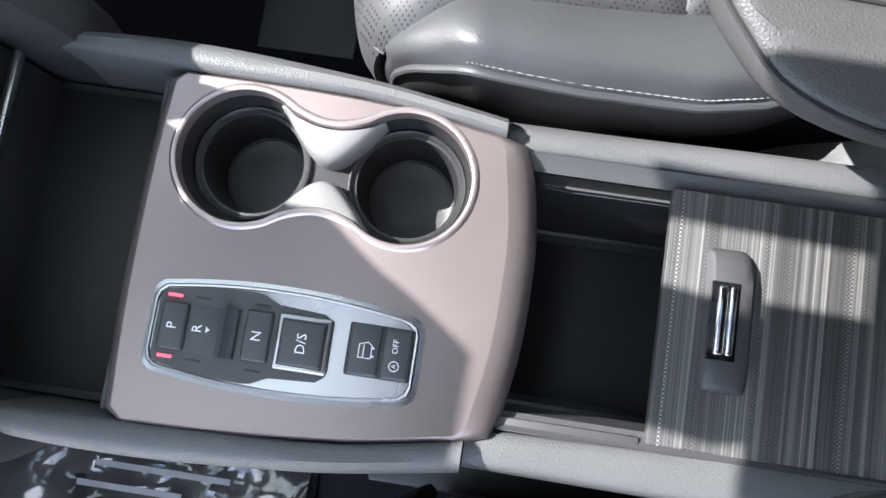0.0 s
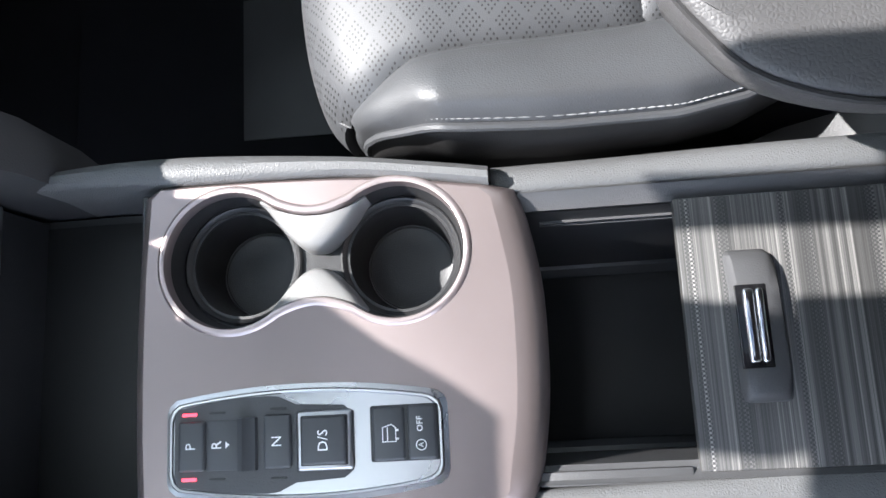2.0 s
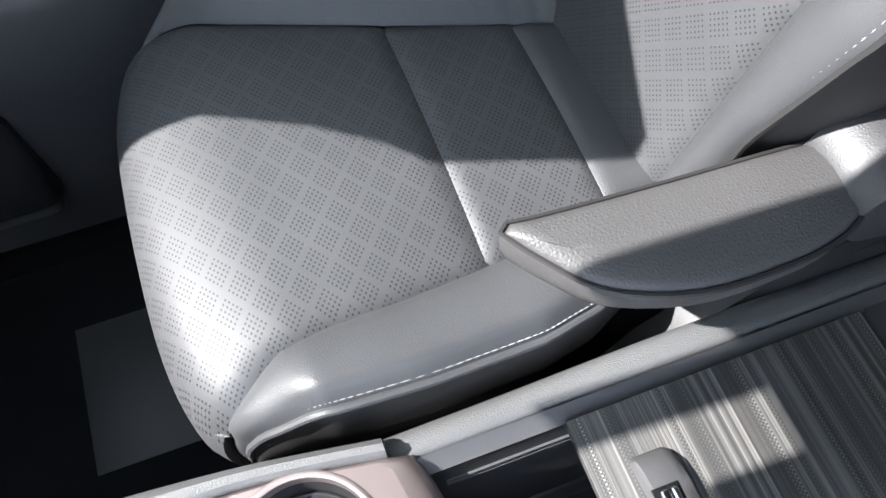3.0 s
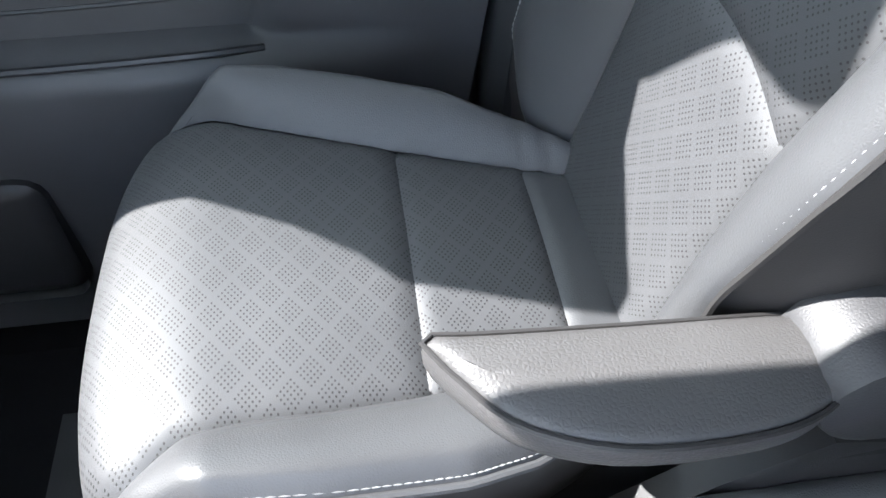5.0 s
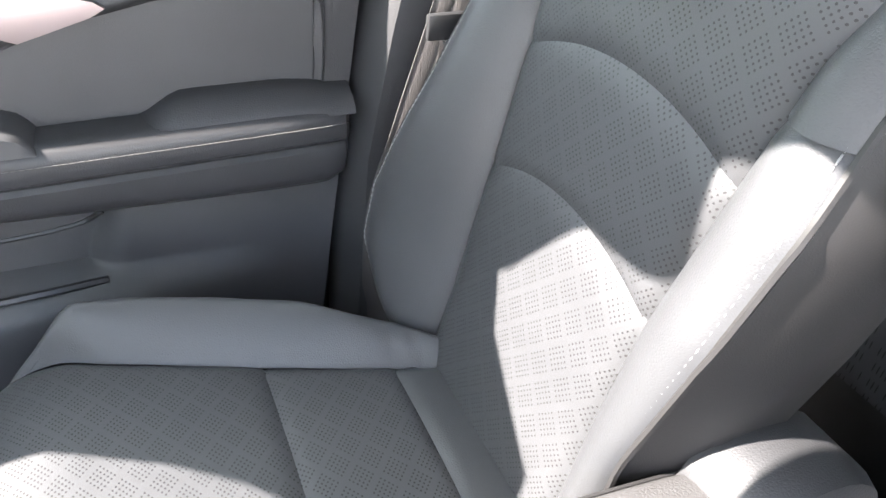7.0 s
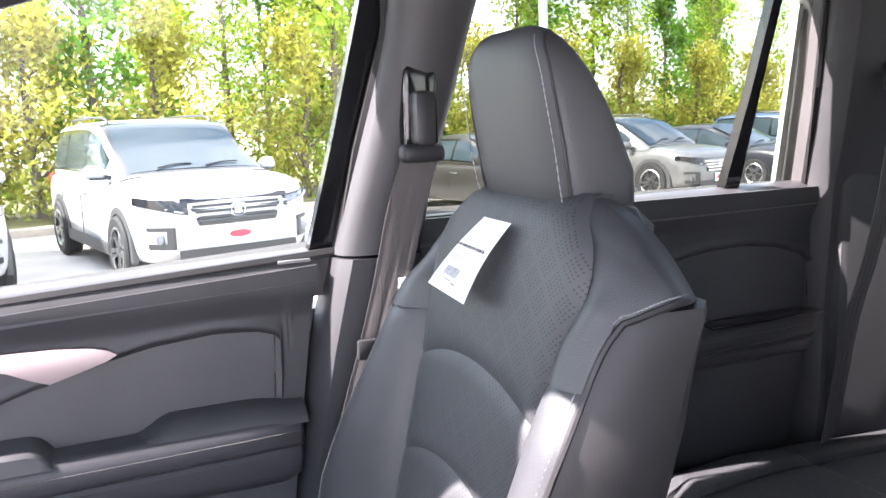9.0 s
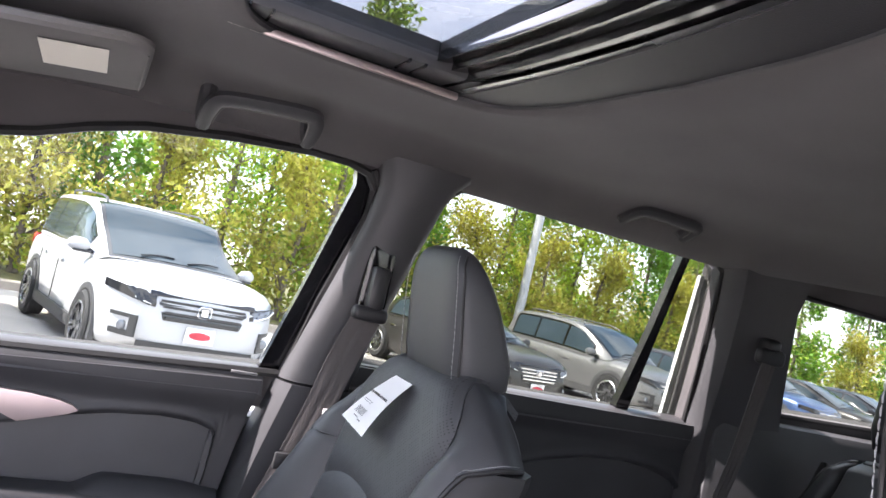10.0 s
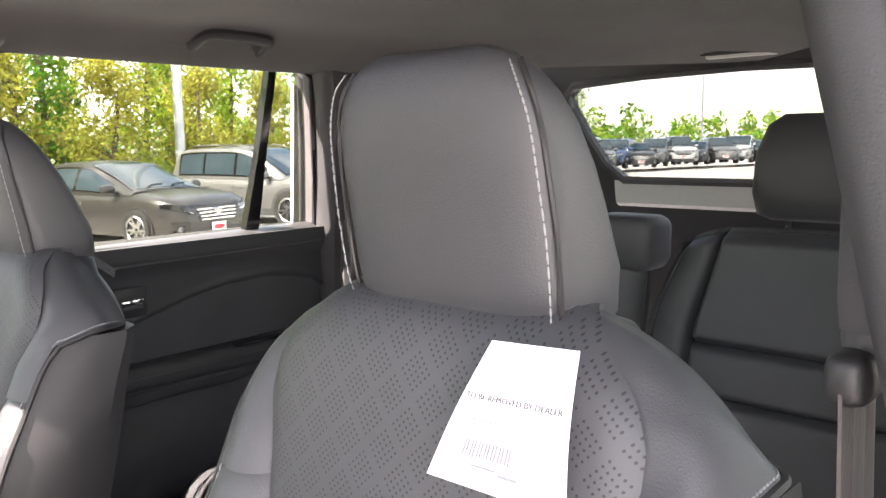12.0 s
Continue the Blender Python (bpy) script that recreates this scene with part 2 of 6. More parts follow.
def loft(bm, rings, closed=True, caps=True):
    """Skin over rings of equal point counts."""
    vs = [[bm.verts.new(p) for p in ring] for ring in rings]
    n = len(rings[0])
    for a, b in zip(vs, vs[1:]):
        for i in range(n if closed else n - 1):
            j = (i + 1) % n
            bm.faces.new((a[i], a[j], b[j], b[i]))
    if caps and closed:
        bm.faces.new(vs[0][::-1])
        bm.faces.new(vs[-1])
    return bm


def sheet(bm, fn, nu, nv, thick=0.0):
    """A surface fn(u, v) over the unit square; with thickness, it is closed behind."""
    g = [[Vector(fn(i / nu, j / nv)) for j in range(nv + 1)] for i in range(nu + 1)]
    v = [[bm.verts.new(p) for p in row] for row in g]
    for i in range(nu):
        for j in range(nv):
            bm.faces.new((v[i][j], v[i + 1][j], v[i + 1][j + 1], v[i][j + 1]))
    if thick:
        w = []
        for i in range(nu + 1):
            row = []
            for j in range(nv + 1):
                a = g[min(i + 1, nu)][j] - g[max(i - 1, 0)][j]
                b = g[i][min(j + 1, nv)] - g[i][max(j - 1, 0)]
                row.append(bm.verts.new(g[i][j] - a.cross(b).normalized() * thick))
            w.append(row)
        for i in range(nu):
            for j in range(nv):
                bm.faces.new((w[i][j], w[i][j + 1], w[i + 1][j + 1], w[i + 1][j]))
        for i in range(nu):
            bm.faces.new((v[i][0], w[i][0], w[i + 1][0], v[i + 1][0]))
            bm.faces.new((v[i][nv], v[i + 1][nv], w[i + 1][nv], w[i][nv]))
        for j in range(nv):
            bm.faces.new((v[0][j], v[0][j + 1], w[0][j + 1], w[0][j]))
            bm.faces.new((v[nu][j], w[nu][j], w[nu][j + 1], v[nu][j + 1]))
    return bm


def tube(bm, pts, r, n=8, closed=False):
    pts = [Vector(p) for p in pts]
    rings = []
    for i, p in enumerate(pts):
        a = pts[i - 1] if i or closed else pts[i]
        b = pts[(i + 1) % len(pts)] if i < len(pts) - 1 or closed else pts[i]
        t = (b - a).normalized()
        s = t.cross(Vector((0, 0, 1)))
        s = s.normalized() if s.length > 0.05 else t.cross(Vector((0, 1, 0))).normalized()
        k = s.cross(t)
        rr = r[i] if isinstance(r, (list, tuple)) else r
        rings.append([p + rr * (math.cos(2 * math.pi * q / n) * s + math.sin(2 * math.pi * q / n) * k) for q in range(n)])
    if closed:
        rings.append(rings[0])
    loft(bm, rings, True, not closed)
    return bm


def prism(bm, outer, holes, place, deep):
    """A flat outline with holes, laid out by place(u, v) and thickened by the vector deep."""
    loops = [outer, *holes]
    tris = tessellate_polygon([[Vector((u, v, 0)) for u, v in lp] for lp in loops])
    flat = [p for lp in loops for p in lp]
    a = [bm.verts.new(place(u, v)) for u, v in flat]
    b = [bm.verts.new(Vector(place(u, v)) + Vector(deep)) for u, v in flat]
    for t in tris:
        bm.faces.new([a[i] for i in t])
        bm.faces.new([b[i] for i in reversed(t)])
    at = 0
    for lp in loops:
        n = len(lp)
        for i in range(n):
            j = (i + 1) % n
            bm.faces.new((a[at + i], a[at + j], b[at + j], b[at + i]))
        at += n
    return bm


def smooth_line(pts, n):
    """n + 1 points along a Catmull-Rom line through pts."""
    pts = [Vector(p) for p in pts]
    out = []
    for k in range(n + 1):
        s = k / n * (len(pts) - 1)
        i = min(int(s), len(pts) - 2)
        t = s - i
        p1, p2 = pts[i], pts[i + 1]
        p0 = pts[i - 1] if i else 2 * p1 - p2
        p3 = pts[i + 2] if i + 2 < len(pts) else 2 * p2 - p1
        out.append(0.5 * (2 * p1 + (p2 - p0) * t + (2 * p0 - 5 * p1 + 4 * p2 - p3) * t * t + (3 * p1 - p0 - 3 * p2 + p3) * t ** 3))
    return out


def table(rows, x):
    """Straight-line look-up in rows of (x, value)."""
    return float(np.interp(x, [r[0] for r in rows], [r[1] for r in rows]))


def ease(a, b, x):
    t = min(1, max(0, (x - a) / (b - a)))
    return t * t * (3 - 2 * t)


def stitches(pts, normal, parent, name="stitching", pitch=0.0062, r=0.0008, yarn=None):
    """A row of short pale stitches along a line."""
    pts = [Vector(p) for p in pts]
    total = sum((b - a).length for a, b in zip(pts, pts[1:]))
    fine = smooth_line(pts, max(4, int(total / pitch) * 2))
    bm = bmesh.new()
    for a, b in zip(fine[::2], fine[1::2]):
        d = (b - a) * 0.36
        n = Vector(normal)
        side = (b - a).cross(n).normalized() * r
        up = n.normalized() * r * 1.1
        ring = lambda p, s: [p + side * s, p + up * s, p - side * s, p - up * s]
        loft(bm, [ring(a - d, 0.6), ring((a + b) / 2 + up * 0.5, 1.0), ring(b + d, 0.6)])
    return tagged(part(name, bm, yarn or thread, parent, "pale contrast stitching"), kind="stuff")


def rounded(x0, x1, y0, y1, r, n=5):
    """A rounded rectangle as a list of (x, y)."""
    out = []
    for cx, cy, a in ((x1 - r, y1 - r, 0), (x0 + r, y1 - r, 90), (x0 + r, y0 + r, 180), (x1 - r, y0 + r, 270)):
        out += [(cx + r * math.cos(radians(a + 90 * k / n)), cy + r * math.sin(radians(a + 90 * k / n))) for k in range(n + 1)]
    return out


def writing(text, size, m, material, parent, name="lettering", depth=0.0003):
    """Raised characters in the built-in font, as a mesh part."""
    cu = bpy.data.curves.new("text", "FONT")
    cu.body, cu.size, cu.extrude, cu.align_x, cu.align_y, cu.resolution_u = text, size, depth, "CENTER", "CENTER", 2
    ob = new("text", cu)
    bpy.context.view_layer.update()
    me = bpy.data.meshes.new_from_object(ob.evaluated_get(bpy.context.evaluated_depsgraph_get()))
    bpy.data.objects.remove(ob)
    bm = bmesh.new()
    bm.from_mesh(me)
    bpy.data.meshes.remove(me)
    bmesh.ops.transform(bm, matrix=m, verts=bm.verts)
    return part(name, bm, material, parent)


# ---- centre console ----
console = thing("center_console", (0.05, 0, 0), "charcoal car centre console with bronze panel, cup holders and open bin", "center console")
PZ = 0.488


def panel_outline():
    far = smooth_line([(-.255, .134, 0), (-.17, .1335, 0), (-.08, .129, 0), (-.005, .117, 0)], 14)
    rear = smooth_line([(.004, .109, 0), (.014, .05, 0), (.0155, .0, 0), (.013, -.05, 0), (.004, -.104, 0)], 12)
    near = smooth_line([(-.005, -.113, 0), (-.08, -.126, 0), (-.17, -.134, 0), (-.253, -.137, 0)], 14)
    front = smooth_line([(-.262, -.129, 0), (-.266, -.05, 0), (-.266, .05, 0), (-.262, .127, 0)], 10)
    return [(p.x, p.y) for p in far + rear + near + front]


CUPS = ((-.198, .0755, .0555), (-.070, .0735, .0545))


def cup_outline(d, n=60):
    """The joined outline of both cups, drawn in by d."""
    (xa, ya, ra), (xb, yb, rb) = CUPS
    x0, x1 = xa - ra + d, xb + rb - d

    def half(x):
        h = 0.0
        for cx, r in ((xa, ra - d), (xb, rb - d)):
            h = max(h, math.sqrt(max(0, r * r - (x - cx) ** 2)))
        return h
    xs = [x0 + (x1 - x0) * (0.5 - 0.5 * math.cos(math.pi * k / n)) for k in range(n + 1)]
    out = []
    for x in xs:
        h = half(x)
        mid = abs(x - (xa + xb) / 2)
        if mid < 0.055:
            near = sum(max(half(x + o), 0.0355 - d) for o in (-.018, -.012, -.006, 0, .006, .012, .018)) / 7
            h = h + (max(near, h) - h) * (1 - ease(0.035, 0.055, mid))
        out.append((x, h))
    yc = 0.0745
    return [(x, yc + h) for x, h in out] + [(x, yc - h) for x, h in out[-2:0:-1]]


def offset(loop, d):
    out = []
    n = len(loop)
    for i in range(n):
        ax, ay = loop[i - 1]
        bx, by = loop[(i + 1) % n]
        t = Vector((bx - ax, by - ay)).normalized()
        out.append((loop[i][0] - t.y * d, loop[i][1] + t.x * d))
    return out


po = panel_outline()
bm = bmesh.new()
prism(bm, po, [cup_outline(0.0015)[::-1]], lambda u, v: Vector((u, v, PZ)), (0, 0, -0.004))
panel = part("panel", bm, bronze, console, "satin bronze metal panel")
bm = bmesh.new()
rings = []
for d, z in ((0, 0), (.004, -.001), (.008, -.004), (.011, -.009), (.013, -.018), (.013, -.05)):
    ring = []
    for (x, y), (ox, oy) in zip(po, offset(po, 1.0)):
        n = Vector((ox - x, oy - y)).normalized()
        grow = 0.35 + 1.5 * max(0, n.x) ** 2 + 0.5 * max(0, -n.x) ** 2
        ring.append((x + n.x * d * grow, y + n.y * d * grow, PZ + z))
    rings.append(ring)
loft(bm, rings, True, False)
part("panel_edge", bm, bronze, panel)
# rim of the cups
bm = bmesh.new()
loft(bm, [[(x, y, PZ + z) for x, y in cup_outline(d)] for d, z in ((-.0035, -.0002), (-.002, .0016), (0.0, .0022), (.0022, .0014), (.0032, -.002), (.0034, -.010))], True, False)
part("cup_rim", bm, rose, console, "polished rose metal rim")
bm = bmesh.new()
loft(bm, [[(x, y, z) for x, y in cup_outline(d)] for d, z in ((.0034, .479), (.0055, .470), (.0065, .458))], True, False)
fl = cup_outline(.0065)
holes = []
for cx, cy, r in CUPS:
    holes.append([(cx + .0415 * math.cos(2 * math.pi * k / 40), cy + .0415 * math.sin(2 * math.pi * k / 40)) for k in range(40)])
prism(bm, fl, holes, lambda u, v: Vector((u, v, .458)), (0, 0, -.003))
liner = part("cup_holder_liner", bm, hard, console, "matte black plastic liner")
for cx, cy, r in CUPS:
    bm = bmesh.new()
    prof = ((.0478, .4585), (.0485, .4605), (.0470, .4615), (.0440, .459), (.0418, .450), (.0400, .425), (.0380, .406), (.0365, .4015), (.034, .400), (.018, .3995), (.0005, .3995))
    loft(bm, [[(cx + q * math.cos(2 * math.pi * k / 40), cy + q * math.sin(2 * math.pi * k / 40), z) for k in range(40)] for q, z in prof], True, False)
    part("cup_well", bm, hard, liner)
    bm = bmesh.new()
    tube(bm, [(cx + .0368 * math.cos(2 * math.pi * k / 40), cy + .0368 * math.sin(2 * math.pi * k / 40), .4025) for k in range(40)], .0013, 6, True)
    part("rubber_ring", bm, hard2, liner)
for s in (1, -1):
    edge = sorted((x, y) for x, y in cup_outline(.004) if s * (y - .0745) > 0 and abs(x + .134) < .042)

    def hump(u, v, s=s, edge=edge):
        x = edge[0][0] + (edge[-1][0] - edge[0][0]) * u
        y = table(edge, x)
        rise = math.sin(u * math.pi) ** 1.3
        return (x, y - s * (.024 * rise + .001) * math.sin(v * math.pi / 2), .4830 - (.004 + .010 * (1 - rise)) * v - .026 * v ** 5)
    part("cup_divider", sheet(bmesh.new(), hump, 24, 10, .002), mat("grey_satin_plastic", (0.2, 0.196, 0.192), 0.38, grain=.3, gscale=700), liner, "grey moulded divider between the cups")

# gear selector
SX, SY = -0.1415, -0.064


def bez(d):
    h = lambda x: .039 - .92 * (x + .145) ** 2 - d
    a, b = -.243 + d, -.040 - d
    top = [(a + .007, h(a + .007))] + [(a + .012 + (b - a - .024) * k / 16, h(a + .012 + (b - a - .024) * k / 16)) for k in range(17)] + [(b - .007, h(b - .007) - .0005)]
    left = [(a + .002, h(a) - .003), (a, h(a) - .009)]
    right = [(b - .002, h(b) - .003), (b, h(b) - .009)]
    up = left[::-1] + top + right
    return [(x, SY + y) for x, y in up] + [(x, SY - y) for x, y in up[::-1]]


selector = part("gear_selector", loft(bmesh.new(), [[(x, y, PZ + z) for x, y in bez(d)] for d, z in ((-.004, -.0015), (-.0035, .0005), (0, .0012), (.0002, .0045), (.0012, .0058), (.0026, .0056), (.0034, .0042))]), silver, console, "satin silver push-button gear selector")


def plate(name, pts, z, t, material, parent, label=""):
    bm = bmesh.new()
    prism(bm, pts, [], lambda u, v: Vector((u, v, z)), (0, 0, -t))
    return part(name, bm, material, parent, label)


dark_pts = [(-.2385, .020), (-.236, .0275), (-.20, .0335), (-.168, .0345), (-.160, .0335), (-.147, .0275), (-.112, .0255), (-.1055, .0205)]
plate("selector_plate", [(x, SY + y) for x, y in dark_pts] + [(x, SY - y) for x, y in dark_pts[::-1]], PZ + .0056, .003, hard2, selector, "charcoal plate")
B0 = PZ + .0056
up90 = Matrix.Rotation(radians(90), 4, "Z")


def key(x0, x1, y0, y1, h, text="", name="button", material=button, size=.0105, at=None):
    ob = part(name, box(x0, x1, y0, y1, B0 - .003, B0 + h, r=.0022, seg=3), material, selector)
    if text:
        writing(text, size, Matrix.Translation(((x0 + x1) / 2 if at is None else at, (y0 + y1) / 2, B0 + h + .0002)) @ up90, white_ink, ob)
    return ob


key(-.2345, -.2145, -.081, -.0455, .0035, "P")
well = part("switch_well", box(-.2135, -.190, -.081, -.0455, B0 - .001, B0 + .0006, r=.0004), button, selector)
writing("R", .0105, Matrix.Translation((-.206, -.063, B0 + .0009)) @ up90, white_ink, well)
bm = bmesh.new()
prism(bm, [(-.1995, -.0655), (-.1995, -.0605), (-.1965, -.063)], [], lambda u, v: Vector((u, v, B0 + .0010)), (0, 0, -.0003))
part("arrow", bm, white_ink, well)
bm = bmesh.new()
loft(bm, [[(-.1895, y, B0), (-.1885, y, B0 + .0065), (-.1845, y, B0 + .0082), (-.1800, y, B0 + .0045), (-.1765, y, B0 + .0035), (-.1755, y, B0)] for y in (-.0815, -.0805, -.0455, -.0445)])
part("reverse_switch", bm, button, selector)
key(-.1705, -.1500, -.081, -.043, .0035, "N")
part("key_frame", box(-.1465, -.1045, -.0840, -.0415, B0 - .003, B0 + .0030, r=.0028, seg=3), silver, selector, "chrome frame")
part("key_well", box(-.1445, -.1065, -.0820, -.0435, B0 - .003, B0 + .0033, r=.0024, seg=2), hard, selector)
key(-.1420, -.1090, -.0795, -.046, .0062, "D/S", size=.0105)
for y in (-.0405, -.0865):
    part("indicator_lamp", box(-.2325, -.2215, y - .0011, y + .0011, B0 - .001, B0 + .0008, r=.0003, seg=1), led, selector, "lit red indicator lamp")
for x0, y in ((-.212, -.040), (-.166, -.039), (-.212, -.087), (-.166, -.088)):
    part("indicator_lamp", box(x0, x0 + .012, y - .0009, y + .0009, B0 - .001, B0 + .0004, r=.0003, seg=1), hard, selector, "unlit dark indicator lamp")
part("key_surround", box(-.0925, -.0425, -.0800, -.0405, B0 - .003, B0 + .0012, r=.0018), hard, selector)
k1 = key(-.0905, -.0672, -.0790, -.0415, .0030)
k2 = key(-.0650, -.0445, -.0790, -.0415, .0030)
writing("OFF", .0062, Matrix.Translation((-.0560, -.0545, B0 + .0033)) @ up90, white_ink, k2)
bm = bmesh.new()
tube(bm, [(-.0555 + .0036 * math.cos(a), -.0690 + .0036 * math.sin(a), B0 + .0033) for a in [2 * math.pi * k / 16 for k in range(16)]], .0004, 5, True)
part("icon", bm, white_ink, k2)
writing("A", .0050, Matrix.Translation((-.0555, -.0690, B0 + .0033)) @ up90, white_ink, k2)
bm = bmesh.new()
tube(bm, [(-.083, -.066, B0 + .0033), (-.083, -.056, B0 + .0033), (-.0765, -.054, B0 + .0033), (-.0735, -.0565, B0 + .0033), (-.0735, -.066, B0 + .0033)], .0005, 5, True)
tube(bm, [(-.0795, -.0655, B0 + .0033), (-.0795, -.056, B0 + .0033)], .0004, 5)
tube(bm, [(-.0735, -.0640, B0 + .0033), (-.0715, -.0640, B0 + .0033)], .0008, 5)
tube(bm, [(-.0735, -.0580, B0 + .0033), (-.0715, -.0580, B0 + .0033)], .0008, 5)
part("icon", bm, white_ink, k1)


# rails
def rail(name, rows, zt, out, material, label="", drop=.17):
    """rows: x, inner y, outer y; out: +1 on the passenger's side."""
    bm = bmesh.new()
    pts = smooth_line([(x, a, 0) for x, a, b in rows], 20), smooth_line([(x, b, 0) for x, a, b in rows], 20)
    rings = []
    for p, q in zip(*pts):
        w = abs(q.y - p.y)
        ring = [(p.x, p.y, zt - .05), (p.x, p.y, zt - .004), (p.x, p.y + out * .002, zt - .0005), (p.x, p.y + out * w * .25, zt + .002), (p.x, p.y + out * w * .6, zt + .002),
                (p.x, q.y - out * .006, zt - .0005), (p.x, q.y - out * .002, zt - .004), (p.x, q.y + out * .001, zt - .012), (p.x, q.y + out * .004, zt - .05), (p.x, q.y + out * .001, zt - drop), (p.x, p.y, zt - drop)]
        rings.append(ring)
    loft(bm, rings)
    return part(name, bm, material, console, label)


rail("side_rail", [(-.36, .141, .158), (-.30, .140, .162), (-.22, .137, .161), (-.11, .1345, .152), (-.04, .126, .142), (.003, .119, .135)], .491, 1, rail_skin, "grained charcoal vinyl rail")
rail("side_rail", [(-.36, -.141, -.162), (-.30, -.140, -.165), (-.22, -.138, -.164), (-.11, -.134, -.156), (-.04, -.124, -.146), (.003, -.115, -.139)], .488, -1, rail_skin, "grained charcoal vinyl rail")
rail("side_rail", [(.0045, .1125, .138), (.1, .1135, .139), (.2, .114, .141), (.32, .1145, .142), (.45, .115, .143), (.60, .115, .143)], .474, 1, rail_skin, "grained charcoal vinyl rail")
rail("side_rail", [(.0045, -.107, -.136), (.1, -.104, -.137), (.2, -.101, -.138), (.32, -.099, -.139), (.45, -.098, -.140), (.60, -.098, -.140)], .474, -1, rail_skin, "grained charcoal vinyl rail")
for s, y in ((1, .1135), (-1, -.103)):
    bm = bmesh.new()
    loft(bm, [[(x, y, .4745), (x, y, .40), (x, y - s * .016, .40), (x, y - s * .013, .4655), (x, y - s * .006, .4685)] for x in (.006, .1, .3, .60)])
    part("inner_ledge", bm, hard2, console)

# bin in front of the lid
bm = bmesh.new()
loft(bm, [[(.018, y0, z), (.40, y0, z), (.40, y1, z), (.018, y1, z)] for y0, y1, z in ((-.092, .099, .464), (-.093, .093, .44), (-.094, .083, .375), (-.090, .075, .347), (-.086, .072, .345))], True, False)
bm.faces.new([bm.verts.new(p) for p in ((.018, -.086, .345), (.40, -.086, .345), (.40, .072, .345), (.018, .072, .345))])
bin_ob = part("bin", bm, hard, console, "open black storage bin")
part("bin_mat", box(.030, .34, -.080, .064, .345, .3475, r=.001), rubber, bin_ob)
for z, y in ((.449, .0975), (.443, .0962)):
    part("rib", box(.040, .30, y - .004, y + .001, z - .0008, z + .0008, r=.0005, seg=1), hard2, bin_ob)
part("bin_lip", box(.0185, .0245, .010, .068, .43, .4835, r=.0012), pale, console, "pale grey lip of the bin")
part("bin_lip", box(.0185, .0245, -.078, .0075, .43, .4835, r=.0012), pale, console, "pale grey lip of the bin")
part("bin_sill", box(.026, .135, -.105, -.094, .40, .4715, r=.002), hard2, console)

# sliding lid with its handle
lid = part("lid", box(.140, .405, -.0985, .101, .462, .4715, r=.0016), stripe, console, "striped sliding lid, half closed")

bm = bmesh.new()
rings = []
for y, x0, x1, h in ((-.0525, .178, .206, .001), (-.051, .175, .208, .006), (-.045, .1735, .209, .0105), (-.028, .173, .2095, .0125), (.03, .1725, .2085, .0125), (.045, .1715, .207, .0115), (.054, .171, .2045, .0075), (.0585, .173, .200, .001)):
    zb = .4708
    rings.append([(x0, y, zb), (x0 + .001, y, zb + h * .6), (x0 + .004, y, zb + h * .95), (x0 + .010, y, zb + h), (x1 - .010, y, zb + h), (x1 - .003, y, zb + h * .8), (x1, y, zb + h * .3), (x1, y, zb)])
loft(bm, rings)
handle = part("handle", bm, hard2, lid, "charcoal plastic grip")
part("handle_recess", box(.1738, .196, -.0285, .0315, .480, .4840, r=.0012), gloss_black, handle)
for x0, x1 in ((.1785, .1865), (.1872, .1932)):
    part("chrome_pull", box(x0, x1, -.0245, .0285, .481, .4868, r=.0024, seg=3), chrome, handle, "polished chrome release bar")
# body, tray and the dark cheeks
part("body", box(-.45, .62, -.140, .140, 0, .33, r=.01), hard, console)
part("rear_top", box(.407, .62, -.0995, .1145, .33, .4665, r=.006), soft, console, "black leather-grained rear section")
part("tray", box(-.44, -.2685, -.1385, .1385, .33, .404, r=.003), hard2, console, "shallow open front tray")
part("tray_mat", box(-.43, -.276, -.131, .131, .4035, .4065, r=.001), rubber, console, "black ribbed rubber mat")
part("tray_edge", box(-.2745, -.2690, -.134, .133, .40, .4785, r=.001), hard2, console)

# ---- dashboard and footwell ----
dash = thing("dashboard", (-.55, 0, 0), "black lower dashboard with switches and sockets", "dashboard")
bm = bmesh.new()
sheet(bm, lambda u, v: (-.40 - .03 * v - .30 * max(0, v - .38) ** 1.0, -.135 + .27 * u, .405 + .42 * v), 6, 10, .03)
part("center_fascia", bm, hard, dash, "black lower stack with open slot")
part("trim_strip", box(-.392, -.384, -.131, .131, .490, .500, r=.003), silver, dash, "satin silver trim strip")
part("slot", box(-.445, -.396, -.11, .11, .53, .60, r=.004), gloss_black, dash)
sock = part("socket_panel", box(-.420, -.406, .012, .128, .412, .470, r=.003), hard2, dash, "socket panel with pale marks")
for y0, y1 in ((.098, .116), (.079, .092), (.028, .056)):
    part("mark", box(-.407, -.4052, y0, y1, .452, .458, r=.0003, seg=1), white_ink, sock)
part("seam", box(-.4065, -.4050, .0645, .0655, .415, .468, r=.0002, seg=1), gloss_black, sock)
sw = part("seat_heater_switch", box(-.418, -.396, .120, .150, .545, .66, r=.003), hard2, dash, "seat heater switch")
part("mark", box(-.3970, -.3953, .128, .142, .585, .592, r=.001, seg=1), white_ink, sw)
part("mark", box(-.3970, -.3953, .131, .139, .595, .606, r=.001, seg=1), white_ink, sw)
